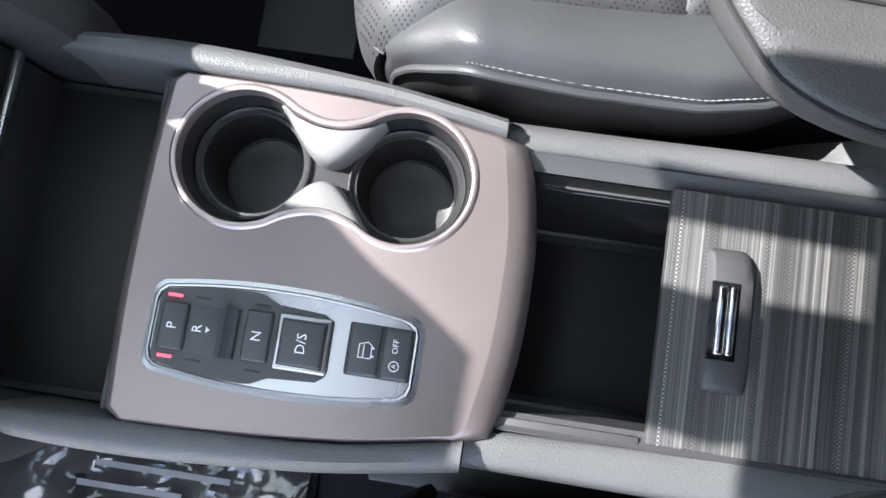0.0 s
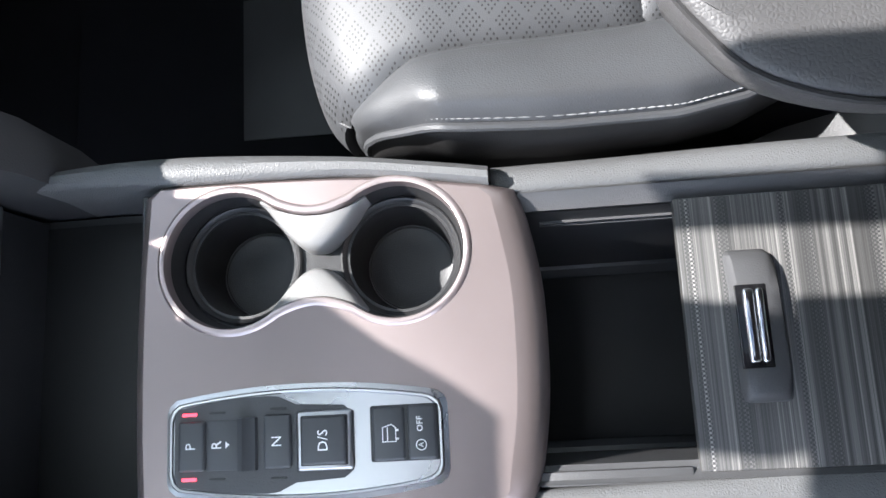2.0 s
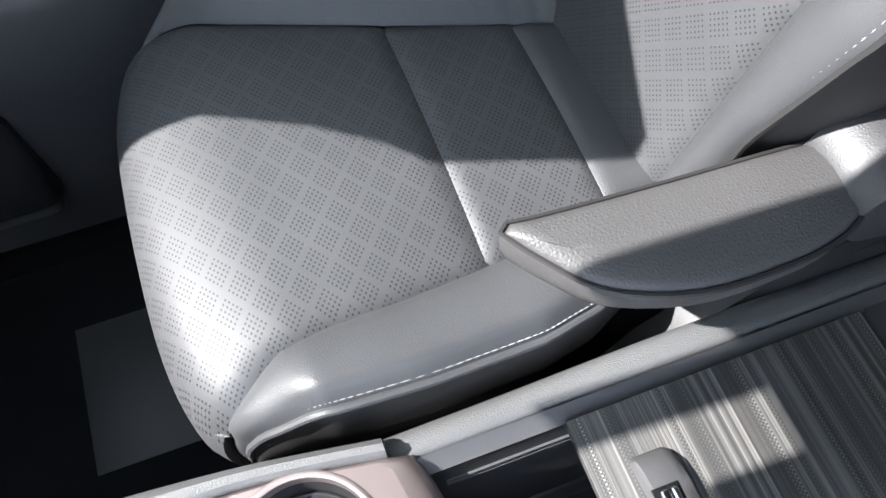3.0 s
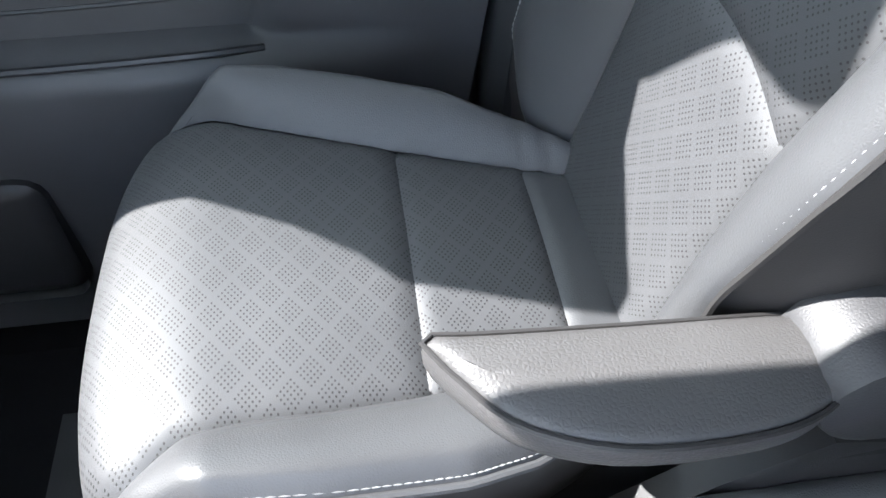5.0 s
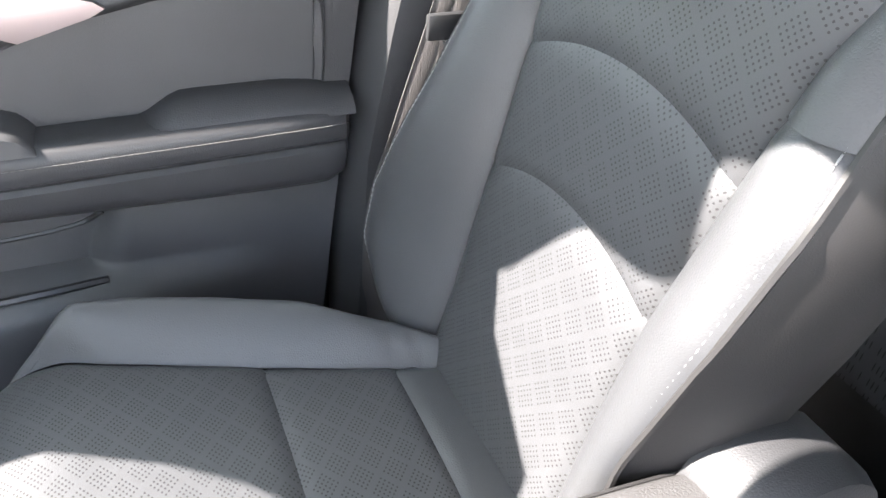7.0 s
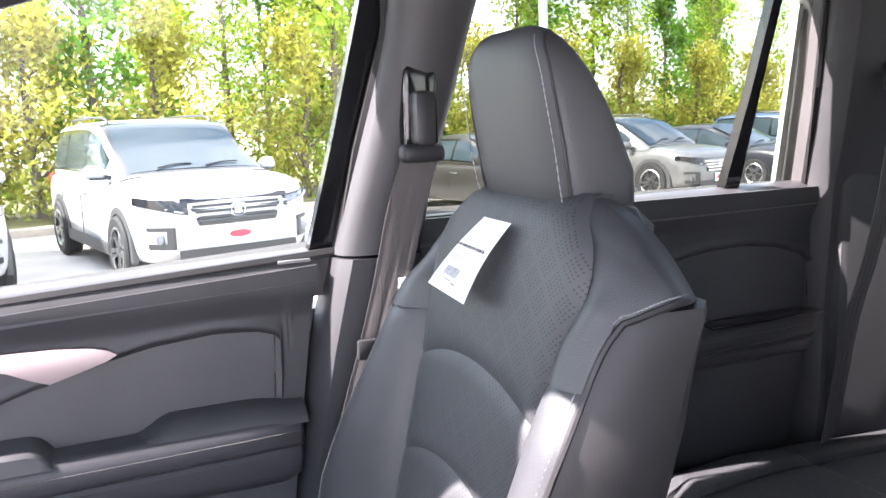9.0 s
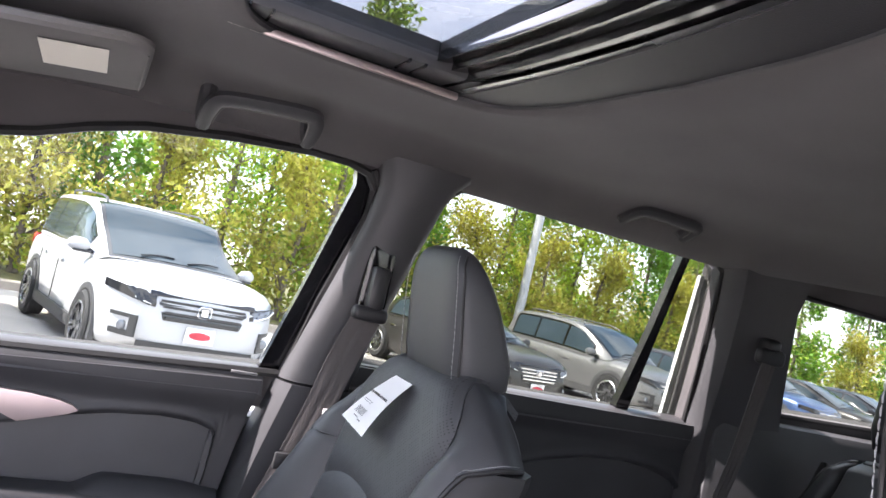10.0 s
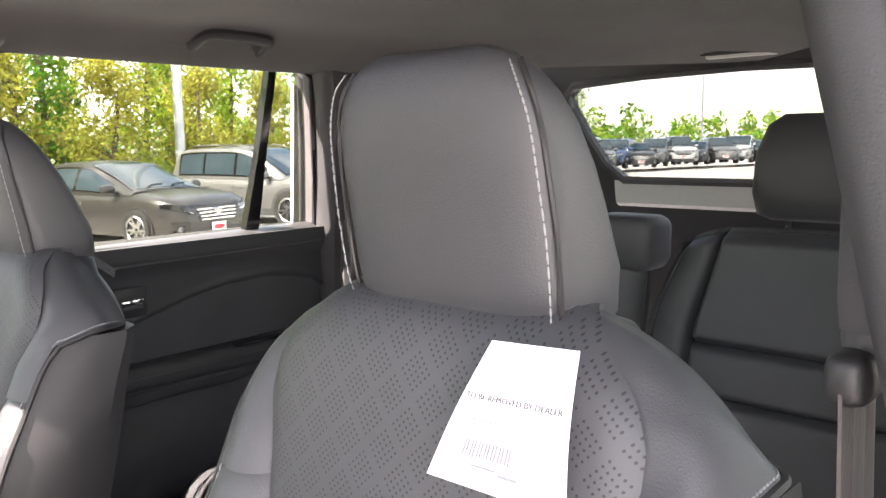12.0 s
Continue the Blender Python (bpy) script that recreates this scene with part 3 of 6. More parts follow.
for s in (1, -1):
    bm = bmesh.new()
    rings = []
    for z, x, w in ((.34, -.345, .045), (.45, -.338, .055), (.52, -.348, .062), (.60, -.385, .066), (.70, -.48, .066), (.80, -.60, .06)):
        rings.append([(x - .16, s * .14, z), (x - .02, s * .14, z), (x - .002, s * .146, z), (x, s * (.140 + w * .5), z), (x - .008, s * (.14 + w * .85), z), (x - .03, s * (.14 + w), z), (x - .16, s * (.14 + w), z)])
    loft(bm, rings)
    part("knee_pad", bm, soft, dash, "rounded black knee pad")
for s in (1, -1):
    y0, y1 = (.205, .72) if s > 0 else (-.68, -.205)
    bm = bmesh.new()
    loft(bm, [[(-1.0, y, .86), (-.70, y, .83), (-.61, y, .78), (-.57, y, .70), (-.575, y, .62), (-.60, y, .52), (-.66, y, .45), (-.78, y, .43), (-1.0, y, .45)] for y in (y0, (y0 + y1) / 2, y1)])
    part("lower_dash", bm, soft, dash)
    bm = bmesh.new()
    tube(bm, smooth_line([(-.603, y0 + .03, .52), (-.60, (y0 + y1) / 2, .505), (-.603, y1 - .03, .52)], 12), .004, 6)
    part("glove_box_gap", bm, gloss_black, dash)
bm = bmesh.new()
loft(bm, [[(-1.0, y, .45), (-1.0, y, .90), (-.72, y, .845), (-.70, y, .83), (-.72, y, .80)] for y in (-.70, 0, .74)])
part("dash_top", bm, soft, dash)
# unseen plate added on the dash; its outline shapes the shade over the selector
dash_blocker = thing("selector_sun_blocker", (-.64, -.05, .86), "unseen dark plate on the dashboard, cut to shade the gear selector", "screen")
hood = [(-.26, .862), (.085, .855), (.112, .90), (.112, .945), (.083, .985), (.065, 1.02), (.040, 1.058), (-.26, 1.05)]
bm = bmesh.new()
prism(bm, hood, [], lambda u, v: Vector((-.66, u, v)), (.022, 0, 0))
part("housing", bm, hard, dash_blocker)
bm = bmesh.new()
prism(bm, [(-.04 + (y + .04) * .92, .955 + (z - .955) * .9) for y, z in hood], [], lambda u, v: Vector((-.6375, u, v)), (.001, 0, 0))
part("screen", bm, gloss_black, dash_blocker)
part("foot", box(-.70, -.655, -.10, .02, .82, .95, r=.01), hard, dash_blocker)


bm = rbox(bmesh.new(), -1.05, 2.2, -.70, .76, -.06, 0, r=.01)
structure("floor", bm, carpet)
bm = rbox(bmesh.new(), -1.08, -1.0, -.72, .78, 0, 1.0, r=.01)
structure("firewall", bm, carpet)
mat_ob = thing("floor_mat", (-.40, .44, 0.0), "black carpet floor mat on the passenger's side", "floor mat")
part("mat", box(-.62, -.17, .21, .68, .001, .014, r=.006), carpet, mat_ob)
part("heel_pad", box(-.36, -.22, .34, .56, .0145, .0165, r=.0008), hard2, mat_ob, "grey heel pad")
mat2 = thing("floor_mat", (-.40, -.40, 0.0), "black carpet floor mat under clear wrinkled plastic film", "floor mat")
part("mat", box(-.70, -.17, -.66, -.17, .001, .014, r=.006), carpet, mat2)
film = mat("clear_plastic_film", (0.05, 0.05, 0.05), 0.1, spec=0.8, coat=0.6)
bm = bmesh.new()
sheet(bm, lambda u, v: (-.70 + .52 * u, -.67 + .52 * v, .022 + .012 * noise.fractal(Vector((u * 9, v * 9, 2)), 0.7, 2, 5)), 50, 50, .001)
part("plastic_film", bm, film, mat2, "wrinkled glossy plastic film")
for k in range(9):
    y = -.20 - .028 * k
    part("printed_bar", box(-.46 - .02 * (k % 2), -.34 + .03 * (k % 3), y - .008, y, .036, .0365, r=0), ink, mat2, "line of faint print")


# ---- seats ----
def path_x(p):
    return table([(.44, .296), (.50, .312), (.56, .330), (.68, .360), (.79, .388), (.90, .414), (.95, .428), (.975, .439), (1.0, .460), (1.03, .497), (1.06, .535)], p)


def path_z(p):
    return table([(.44, .44), (.95, .95), (.975, .971), (1.0, .982), (1.03, .974), (1.06, .945)], p)


def half_insert(p, near):
    top = [(.91, .147), (.935, .146), (.955, .136), (.97, .118), (1.0, .095), (1.06, .08)]
    if near:
        return table([(.44, .100), (.55, .104), (.69, .109), (.80, .125), (.87, .137)] + top, p)
    return table([(.44, .124), (.60, .129), (.72, .132), (.80, .136), (.87, .142)] + top, p)


def half_edge(p, near):
    """From the seat's middle line to the stitched edge of the backrest; near: the console's side."""
    if near:
        rows = [(.44, .138), (.52, .146), (.60, .154), (.66, .168), (.72, .182), (.80, .192), (.835, .190), (.86, .190)]
    else:
        rows = [(.44, .150), (.48, .180), (.515, .232), (.55, .258), (.61, .260), (.66, .242), (.70, .224), (.76, .208), (.82, .204), (.86, .202)]
    return table(rows + [(.90, .192), (.94, .186), (.965, .178), (1.0, .157), (1.03, .132), (1.06, .105)], p)


def edge_x(p, near):
    """Where that edge stands along the car."""
    if near:
        rows = [(.44, .310), (.55, .311), (.62, .318), (.72, .338), (.80, .366), (.835, .384), (.87, .400), (.905, .418)]
    else:
        rows = [(.44, .300), (.50, .272), (.55, .270), (.61, .283), (.70, .305), (.76, .330), (.80, .350), (.84, .370), (.88, .393), (.905, .414)]
    return table(rows, p) if p < .905 else path_x(p) + .0


CP = [(-.108, .30), (-.130, .36), (-.138, .41), (-.131, .450), (-.108, .480), (-.06, .495), (0, .4935), (.07, .487), (.13, .481)]


def cush_top(x):
    return table([(-.138, .41), (-.131, .450), (-.108, .480), (-.06, .495), (0, .4935), (.07, .487), (.13, .481), (.25, .474), (.34, .468)], x)


def seam_w(x, near):
    """From the middle line to the seam between cushion and bolster."""
    if near:
        return table([(-.14, .182), (-.107, .170), (-.085, .157), (-.065, .149), (-.005, .142), (.057, .138), (.126, .131), (.25, .112), (.34, .10)], x)
    return table([(-.14, .205), (-.095, .204), (-.06, .198), (-.03, .190), (.026, .174), (.124, .146), (.216, .118), (.289, .098), (.34, .085)], x)


def edge_w(x, near):
    if near:
        return table([(-.14, .194), (-.10, .203), (-.04, .210), (.05, .213), (.15, .209), (.20, .198), (.24, .178), (.28, .152), (.34, .13)], x)
    return table([(-.14, .210), (-.10, .217), (-.078, .222), (-.045, .230), (.02, .232), (.10, .217), (.177, .192), (.223, .164), (.264, .148), (.30, .122), (.34, .10)], x)


def build_seat(cx, cy, cz, inb, label):
    """A front seat about the line y = cy; inb: the side (+1 or -1) on which its armrest sits."""
    seat = thing("front_seat", (cx + .15, cy, 0), label, "car seat", "front seats")

    def at(x, s, z):
        return Vector((cx + x, cy + s, cz + z))

    def dip(t, w):
        """How far a patch sinks at its seams: t runs from 0 to 1 over w metres."""
        d = min(t, 1 - t) * w
        return .007 * math.exp(-(d / .0055) ** 1.5)

    # cushion, front part of the insert
    line = smooth_line([(x, 0, z) for x, z in CP], 60)
    drop = Vector((.03, -.055 * inb, -.05)) if inb > 0 else Vector((0, 0, 0))      # the driver's cushion sits lower and clear of the console

    def cat(x, s, z):
        return at(x, s, z) + drop

    def across(u, x):
        """Signed distance from the middle line, u from one seam to the other along +y."""
        lo, hi = (-seam_w(x, inb < 0), seam_w(x, inb > 0))
        return lo + (hi - lo) * u

    def front_fn(u, v):
        p = line[round(v * 60)]
        s = across(u, p.x if p.z > .41 else -.14)
        sink = max(dip(u, .29), .007 * math.exp(-((1 - v) * .3 / .006) ** 1.5))
        crown = .007 * (1 - (2 * u - 1) ** 2)
        nx = -1 if p.z < .44 else -ease(-.09, -.135, p.x)
        round_off = .020 * abs(2 * u - 1) ** 4 * ease(0, -.10, p.x)
        return cat(p.x + nx * (crown - sink) * .9 + round_off, s, p.z + (crown - sink) * (1 if p.z > .45 else .2))
    part("cushion_front", sheet(bmesh.new(), front_fn, 72, 60, .012), perf_flat, seat, "perforated leather seat insert")

    def band(x0, x1):
        def fn(u, v):
            x = x0 + (x1 - x0) * v
            sink = max(dip(u, .26), .007 * math.exp(-(min(v, 1 - v) * (x1 - x0) / .005) ** 1.5))
            return cat(x, across(u, x), cush_top(x) + .006 * (1 - (2 * u - 1) ** 2) - sink)
        return fn
    part("cushion_middle", sheet(bmesh.new(), band(.13, .25), 64, 30, .012), perf_flat, seat, "perforated leather seat insert")
    part("cushion_rear", sheet(bmesh.new(), band(.25, .335), 64, 24, .012), leather, seat)
    for sd in (-1, 1):
        near = sd == inb

        def bol(u, v):
            p = line[round(min(1, v / .62) * 60)] if v < .62 else None
            x = p.x if p is not None else .13 + (v - .62) / .38 * .20
            z = p.z if p is not None else cush_top(x)
            a, b = (seam_w(x if z > .41 else -.14, near), edge_w(x, near))
            b = max(b, a + .006)
            s = a + (b - a) * (1 - (1 - u) ** 1.25)
            high = (.026 if near else .044) * ease(-.135, -.03, x) * (1 - .55 * ease(.16, .33, x))
            rise = high * math.sin(min(1, u / .72) * math.pi / 2) - high * .30 * ease(.72, 1, u)
            sink = .008 * math.exp(-(u * (b - a) / .007) ** 1.5)
            back = .020 * ease(0, -.10, x) * (1 + u * u * .8)
            fold = .0022 * math.sin(x * 240 + u * 3) * ease(.225, .262, x) * ease(.33, .285, x) * (1 - u)
            if z < .45:
                return cat(x + back + sink, sd * s, z - .004)
            return cat(x + back, sd * s, z + rise - sink - .006 * ease(.7, 1, u) + fold + .010 * (1 - u) ** .5 + (0 if near else .008))
        part("cushion_bolster", sheet(bmesh.new(), bol, 18, 78, -.010 * sd), leather, seat, "smooth leather side bolster")
        edge = [bol(.97, v / 30) for v in range(4, 29)]
        stitches([e + Vector((0, sd * -.002, .0024)) for e in edge], (0, sd * .6, 1), seat)

        def side(u, v):
            p = bol(1.0, v)
            low = .335 + cz + drop.z
            z = p.z + (low - p.z) * u
            return Vector((p.x + .01 * u, p.y + sd * (.012 * math.sin(min(1, u * 1.4) * math.pi) - .016 * u), z))
        part("cushion_side", sheet(bmesh.new(), side, 10, 60, .008), vinyl_side, seat, "black vinyl cushion side")
        tube_pts = [bol(1.0, v / 40) + Vector((0, sd * .002, -.0005)) for v in range(0, 41)]
        part("piping", tube(bmesh.new(), tube_pts, .0036, 8), leather, seat)
    part("seat_base", box(cx - .075 + drop.x, cx + .40, cy - .18 + drop.y, cy + .18 + drop.y, .10, cz + .40 + drop.z, r=.03, seg=3), hard, seat)
    for sx in (-.15, .15):
        part("seat_rail", box(cx - .12, cx + .48, cy + sx - .025, cy + sx + .025, .0, .105, r=.005), hard, seat)

    # backrest
    def fall(p, s):
        """How far the top of the backrest falls away towards the shoulders."""
        return .034 * (max(0, abs(s) - .085) / .10) ** 1.4 * ease(.86, 1.0, p)

    def arc(z, u):
        return z + .030 * (1 - (2 * u - 1) ** 2)

    def insert(p0, p1, f0, f1):
        def fn(u, v):
            a = arc(p0, u) if f0 else p0
            b = arc(p1, u) if f1 else p1
            p = a + (b - a) * v
            lo, hi = -half_insert(p, inb < 0), half_insert(p, inb > 0)
            s = lo + (hi - lo) * u
            sink = max(dip(u, hi - lo), .0055 * math.exp(-(min(v if f0 else 9, 1 - v if f1 else 9) * (b - a) / .008) ** 1.5))
            crown = .006 * (1 - (2 * u - 1) ** 2)
            return at(path_x(p) + sink - crown, s, path_z(p) - fall(p, s))
        return fn
    for a, b, f0, f1 in ((.44, .68, False, True), (.68, .79, True, True), (.79, 1.06, True, False)):
        part("backrest_insert", sheet(bmesh.new(), insert(a, b, f0, f1), 36, 30, .012), perf_up, seat, "perforated leather backrest panel")

    def backing(u, v):
        p = .45 + .52 * v
        return at(path_x(p) + .010, (2 * u - 1) * (half_insert(p, True) + .02 - .035 * ease(.84, .93, p)), path_z(p))
    part("backrest_padding", sheet(bmesh.new(), backing, 12, 24, .006), leather, seat)

    def bolster(sd, p0, p1):
        near = sd == inb

        def fn(u, v):
            p = p0 + (p1 - p0) * v
            a, b = half_insert(p, near), half_edge(p, near)
            xi, xe = path_x(p), edge_x(p, near)
            sink = .010 * math.exp(-(u * (b - a) / .010) ** 1.5) + .006 * math.exp(-(min(v if p0 > .5 else 9, 1 - v if p1 < .99 else 9) * (p1 - p0) / .007) ** 1.5)
            x = xi + (xe - xi) * math.sin(u * math.pi / 2) ** .85 - .006 * math.sin(u * math.pi)
            s = a + (b - a) * u
            return at(x + sink - .011 * (1 - u) ** .5 + .010 * ease(.90, .95, p) * u * u, sd * s, path_z(p) - fall(p, s) + .010 * ease(.96, 1.0, p) * (1 - u))
        return fn
    def shoulder(sd):
        """The leather panel that runs on from the bolster and bends back over the shoulder."""
        skin = bolster(sd, .44, 1.06)
        corner = skin(1.0, .75)

        def fn(u, v):
            p = .845 + .175 * v
            q = skin(u, (p - .44) / .62)
            t = max(0, (p - .905) / .115)
            a = skin(0, (p - .44) / .62)
            b = corner + Vector((.088 * t, sd * (.017 * math.sin(min(1, t * 1.3) * math.pi / 2) - .024 * ease(.55, 1.05, t)), .023 * math.sin(t * math.pi / 2) - .010 * ease(.5, 1, t)))
            m = a.lerp(b, u) + Vector((-.004 * (1 - t), sd * .006, .010)) * math.sin(u * math.pi)
            return q.lerp(m, ease(.875, .925, p))
        return fn
    for sd in (-1, 1):
        part("backrest_bolster", sheet(bmesh.new(), bolster(sd, .44, .845), 18, 50, -.010 * sd), leather, seat, "smooth leather side bolster")
        part("shoulder_panel", sheet(bmesh.new(), shoulder(sd), 20, 36, -.010 * sd), leather, seat, "smooth leather shoulder panel")
        skin = bolster(sd, .44, 1.06)
        edge = [skin(1.0, v / 40) for v in range(1, 30)]
        over = shoulder(sd)
        wrap = [over(1.0, .40 + .055 * k) for k in range(11)]
        stitches([e + Vector((-.0030, sd * -.005, .0005)) for e in edge] + [w + Vector((-.001, sd * -.002, .0030)) for w in wrap], (-1, sd * .6, .2), seat)
        part("piping", tube(bmesh.new(), [e + Vector((.002, sd * .0015, 0)) for e in edge] + [w + Vector((.001, sd * .0015, -.001)) for w in wrap], .0030, 6), vinyl_side, seat)
    rings = []
    for p in (.42, .47, .51, .55, .60, .65, .70, .75, .80, .85, .88, .905, .92):
        q = max(p, .44)
        z = path_z(q) - (.02 if p < .44 else 0) - .036 * ease(.86, 1.0, q)
        back = table([(.42, .44), (.60, .468), (.80, .497), (.90, .517), (.92, .518)], p)
        ring = []
        for sd in (-1, 1):
            near = sd == inb
            w, x = half_edge(q, near), edge_x(q, near) + .004
            d = back - x
            pts = [(x, w - .001), (x + d * .10, w + .006), (x + d * .40, w + .018), (x + d * .72, w + .020), (x + d * .93, w + .000), (x + d, w * .55)]
            ring += [(a, sd * b) for a, b in (pts if sd < 0 else pts[::-1])]
        ring += [(path_x(q) + .03, .10), (path_x(q) + .03, -.10)]
        rings.append([at(a, b, z) for a, b in ring])
    part("back_shell", loft(bmesh.new(), rings), vinyl_side, seat, "smooth black vinyl back and sides")
    rings = []
    for z, xf, xr, hw in ((.862, .424, .518, .182), (.880, .424, .523, .192), (.897, .426, .524, .190), (.911, .429, .524, .184), (.922, .434, .523, .175), (.934, .440, .522, .162), (.946, .446, .520, .145), (.958, .453, .517, .125), (.975, .460, .520, .105), (.981, .470, .508, .08)):
        rings.append([at((xf + xr) / 2 + (xr - xf) / 2 * math.copysign(abs(math.cos(a)) ** .55, math.cos(a)), hw * math.copysign(abs(math.sin(a)) ** .55, math.sin(a)), z) for a in [2 * math.pi * k / 36 for k in range(36)]])
    part("shoulder_cap", loft(bmesh.new(), rings), leather, seat, "leather top of the backrest", sharp=60)

    # headrest
    rings = []
    for z, xf, xr, hw in ((.962, .462, .500, .062), (.967, .446, .518, .081), (.980, .436, .529, .090), (1.01, .430, .526, .093), (1.05, .423, .508, .091), (1.075, .419, .495, .0895), (1.10, .4155, .480, .0855), (1.118, .4155, .467, .079), (1.131, .418, .456, .070), (1.140, .422, .448, .058), (1.145, .428, .440, .042)):
        ring = []
        for k in range(36):
            a = 2 * math.pi * k / 36
            c, s = math.cos(a), math.sin(a)
            e = 2 / 4.2
            ring.append(at((xf + xr) / 2 + (xr - xf) / 2 * math.copysign(abs(c) ** e, c), hw * math.copysign(abs(s) ** e, s), z))
        rings.append(ring)
    head = part("headrest", loft(bmesh.new(), rings), leather, seat, "tall black leather headrest", sharp=60)
    for sd in (-1, 1):
        pts = [at(xf + .0045, sd * hw, z) for z, xf, hw in ((.972, .442, .080), (.99, .434, .0855), (1.03, .427, .087), (1.07, .4205, .085), (1.10, .4165, .082), (1.122, .415, .075), (1.135, .419, .067))]
        stitches([p + Vector((-.003, 0, 0)) for p in pts], (-1, sd * .6, 0), head, pitch=.0056, r=.0007)
        part("piping", tube(bmesh.new(), smooth_line([p + Vector((.006, sd * .0015, 0)) for p in pts], 30), .0018, 6), vinyl_side, head)
        part("post", tube(bmesh.new(), [at(.485, sd * .06, .94), at(.485, sd * .06, .975)], .006, 10), chrome, head)

    # armrest
    def outline(grow):
        base = smooth_line([(.121, .163, 0), (.140, .192, 0), (.172, .228, 0), (.230, .250, 0), (.300, .252, 0), (.350, .243, 0), (.392, .216, 0), (.405, .195, 0)], 26)
        back = smooth_line([(.398, .178, 0), (.36, .168, 0), (.25, .164, 0), (.16, .160, 0), (.128, .157, 0)], 14)
        pts = [(p.x, p.y) for p in base + back]
        mx, my = .26, .2
        return [(mx + (x - mx) * (1 + grow / .14), my + (y - my) * (1 + grow / .045)) for x, y in pts]
    rings = []
    for g, z in ((-.030, .552), (-.016, .553), (-.006, .558), (-.001, .570), (.0, .583), (-.0015, .591), (-.005, .5955), (-.010, .598), (-.022, .600), (-.038, .601)):
        rings.append([at(x, inb * y, z + .012 * (.40 - x) / .28 * 0.6) for x, y in outline(g)])
    arm = part("armrest", loft(bmesh.new(), rings), leather_arm, seat, "folded-down grained leather armrest", sharp=60)
    part("piping", tube(bmesh.new(), [at(x, inb * y, .592 + .012 * (.40 - x) / .28 * .6) for x, y in outline(-.0005)], .0022, 6, True), vinyl_side, arm)
    bm = bmesh.new()
    rings = []
    for s, r in ((.166, .054), (.170, .063), (.222, .063), (.236, .058), (.240, .047)):
        rings.append([at(.418 + r * math.cos(2 * math.pi * k / 24), inb * s, .582 + r * .8 * math.sin(2 * math.pi * k / 24)) for k in range(24)])
    loft(bm, rings)
    part("armrest_hinge", bm, soft, arm, "black hinge cover")
    bm = bmesh.new()
    rings = []
    for s, g in ((.20, 0), (.226, 0), (.232, .012)):
        rings.append([at(x, inb * s, z) for x, z in ((.20 + g, .30), (.46 - g, .30), (.50 - g, .42), (.47 - g, .50), (.40, .515 - g), (.33, .47 - g), (.25, .40 - g))])
    loft(bm, rings)
    part("recliner_cover", bm, hard, seat, "black plastic recliner cover")
    bk = part("buckle", box(cx + .215, cx + .262, cy + inb * .235 - .012, cy + inb * .235 + .012, cz + .30, cz + .415, r=.004), hard, seat, "seat belt buckle with red button")
    part("release_button", box(cx + .222, cx + .255, cy + inb * .235 - .008, cy + inb * .235 + .008, cz + .412, cz + .419, r=.002), mat("red_plastic", (0.5, 0.02, 0.02), 0.4), bk)
    return seat


PS = build_seat(0, .372, 0, -1, "black leather front passenger seat with grey stitching and folded-down armrest")
DSEAT = build_seat(.022, -.343, .022, 1, "black leather driver's seat with grey stitching and tall headrest")


def paper_tag(corners, bow, label):
    """A paper slip between four corners (top first), hung over a backrest."""
    a, b, c, d = [Vector(p) for p in corners]
    n = (b - a).cross(c - a).normalized()
    tag = thing("paper_tag", (a + b) / 2, label, "paper tag")

    def fn(u, v):
        p = (a.lerp(b, u)).lerp(d.lerp(c, u), v)
        return p + n * (bow * math.sin(v * math.pi) + .0015 * math.sin(u * 3.1 + v * 2))
    slip = part("slip", sheet(bmesh.new(), fn, 14, 16, .0004), paper, tag, "white paper slip")
    return tag, fn


def bar(tag, fn, u0, u1, v0, v1, lift, name="print_bar"):
    bm = bmesh.new()
    n = (fn(1, 0) - fn(0, 0)).cross(fn(0, 1) - fn(0, 0)).normalized()
    sheet(bm, lambda u, v: fn(u0 + (u1 - u0) * u, v0 + (v1 - v0) * v) + n * lift, 4, 2)
    return part(name, bm, ink, tag, recalc=False)


for corners, lift, label in (
        (((.4257, -.411, 1.0006), (.432, -.464, 1.002), (.406, -.4735, .922), (.400, -.382, .9227)), .0012, "white paper slip hanging on the driver's backrest"),
        (((.404, .380, .965), (.407, .3295, .9635), (.367, .353, .885), (.364, .442, .892)), .0012, "white paper slip hanging on the passenger's backrest")):
    tag, fn = paper_tag(corners, -.004, label)
    n = (fn(1, 0) - fn(0, 0)).cross(fn(0, 1) - fn(0, 0)).normalized()
    up = n.dot(Vector((-1, 0, 0))) > 0
    L = lift if up else -lift
    x = (fn(1, .4) - fn(0, .4)).normalized()
    y = (fn(.5, .3) - fn(.5, .5)).normalized()
    z = x.cross(y).normalized()
    y = z.cross(x)
    m = Matrix((x, y, z)).transposed().to_4x4()
    m.translation = fn(.54, .36) + Vector((-1, 0, 0)) * .0080
    writing("TO BE REMOVED BY DEALER", .0047, m, dark_ink, tag)
    for v in (.54, .57):
        bar(tag, fn, .10, .48, v, v + .008, L)
    for k in range(22):
        u = .18 + .019 * k + .004 * ((k * 7) % 3)
        bar(tag, fn, u, u + (.006, .010, .014)[(k * 5) % 3], .68, .80, L, "barcode_line")
    bar(tag, fn, .30, .50, .84, .855, L)
    bar(tag, fn, .52, .66, .86, .88, L)


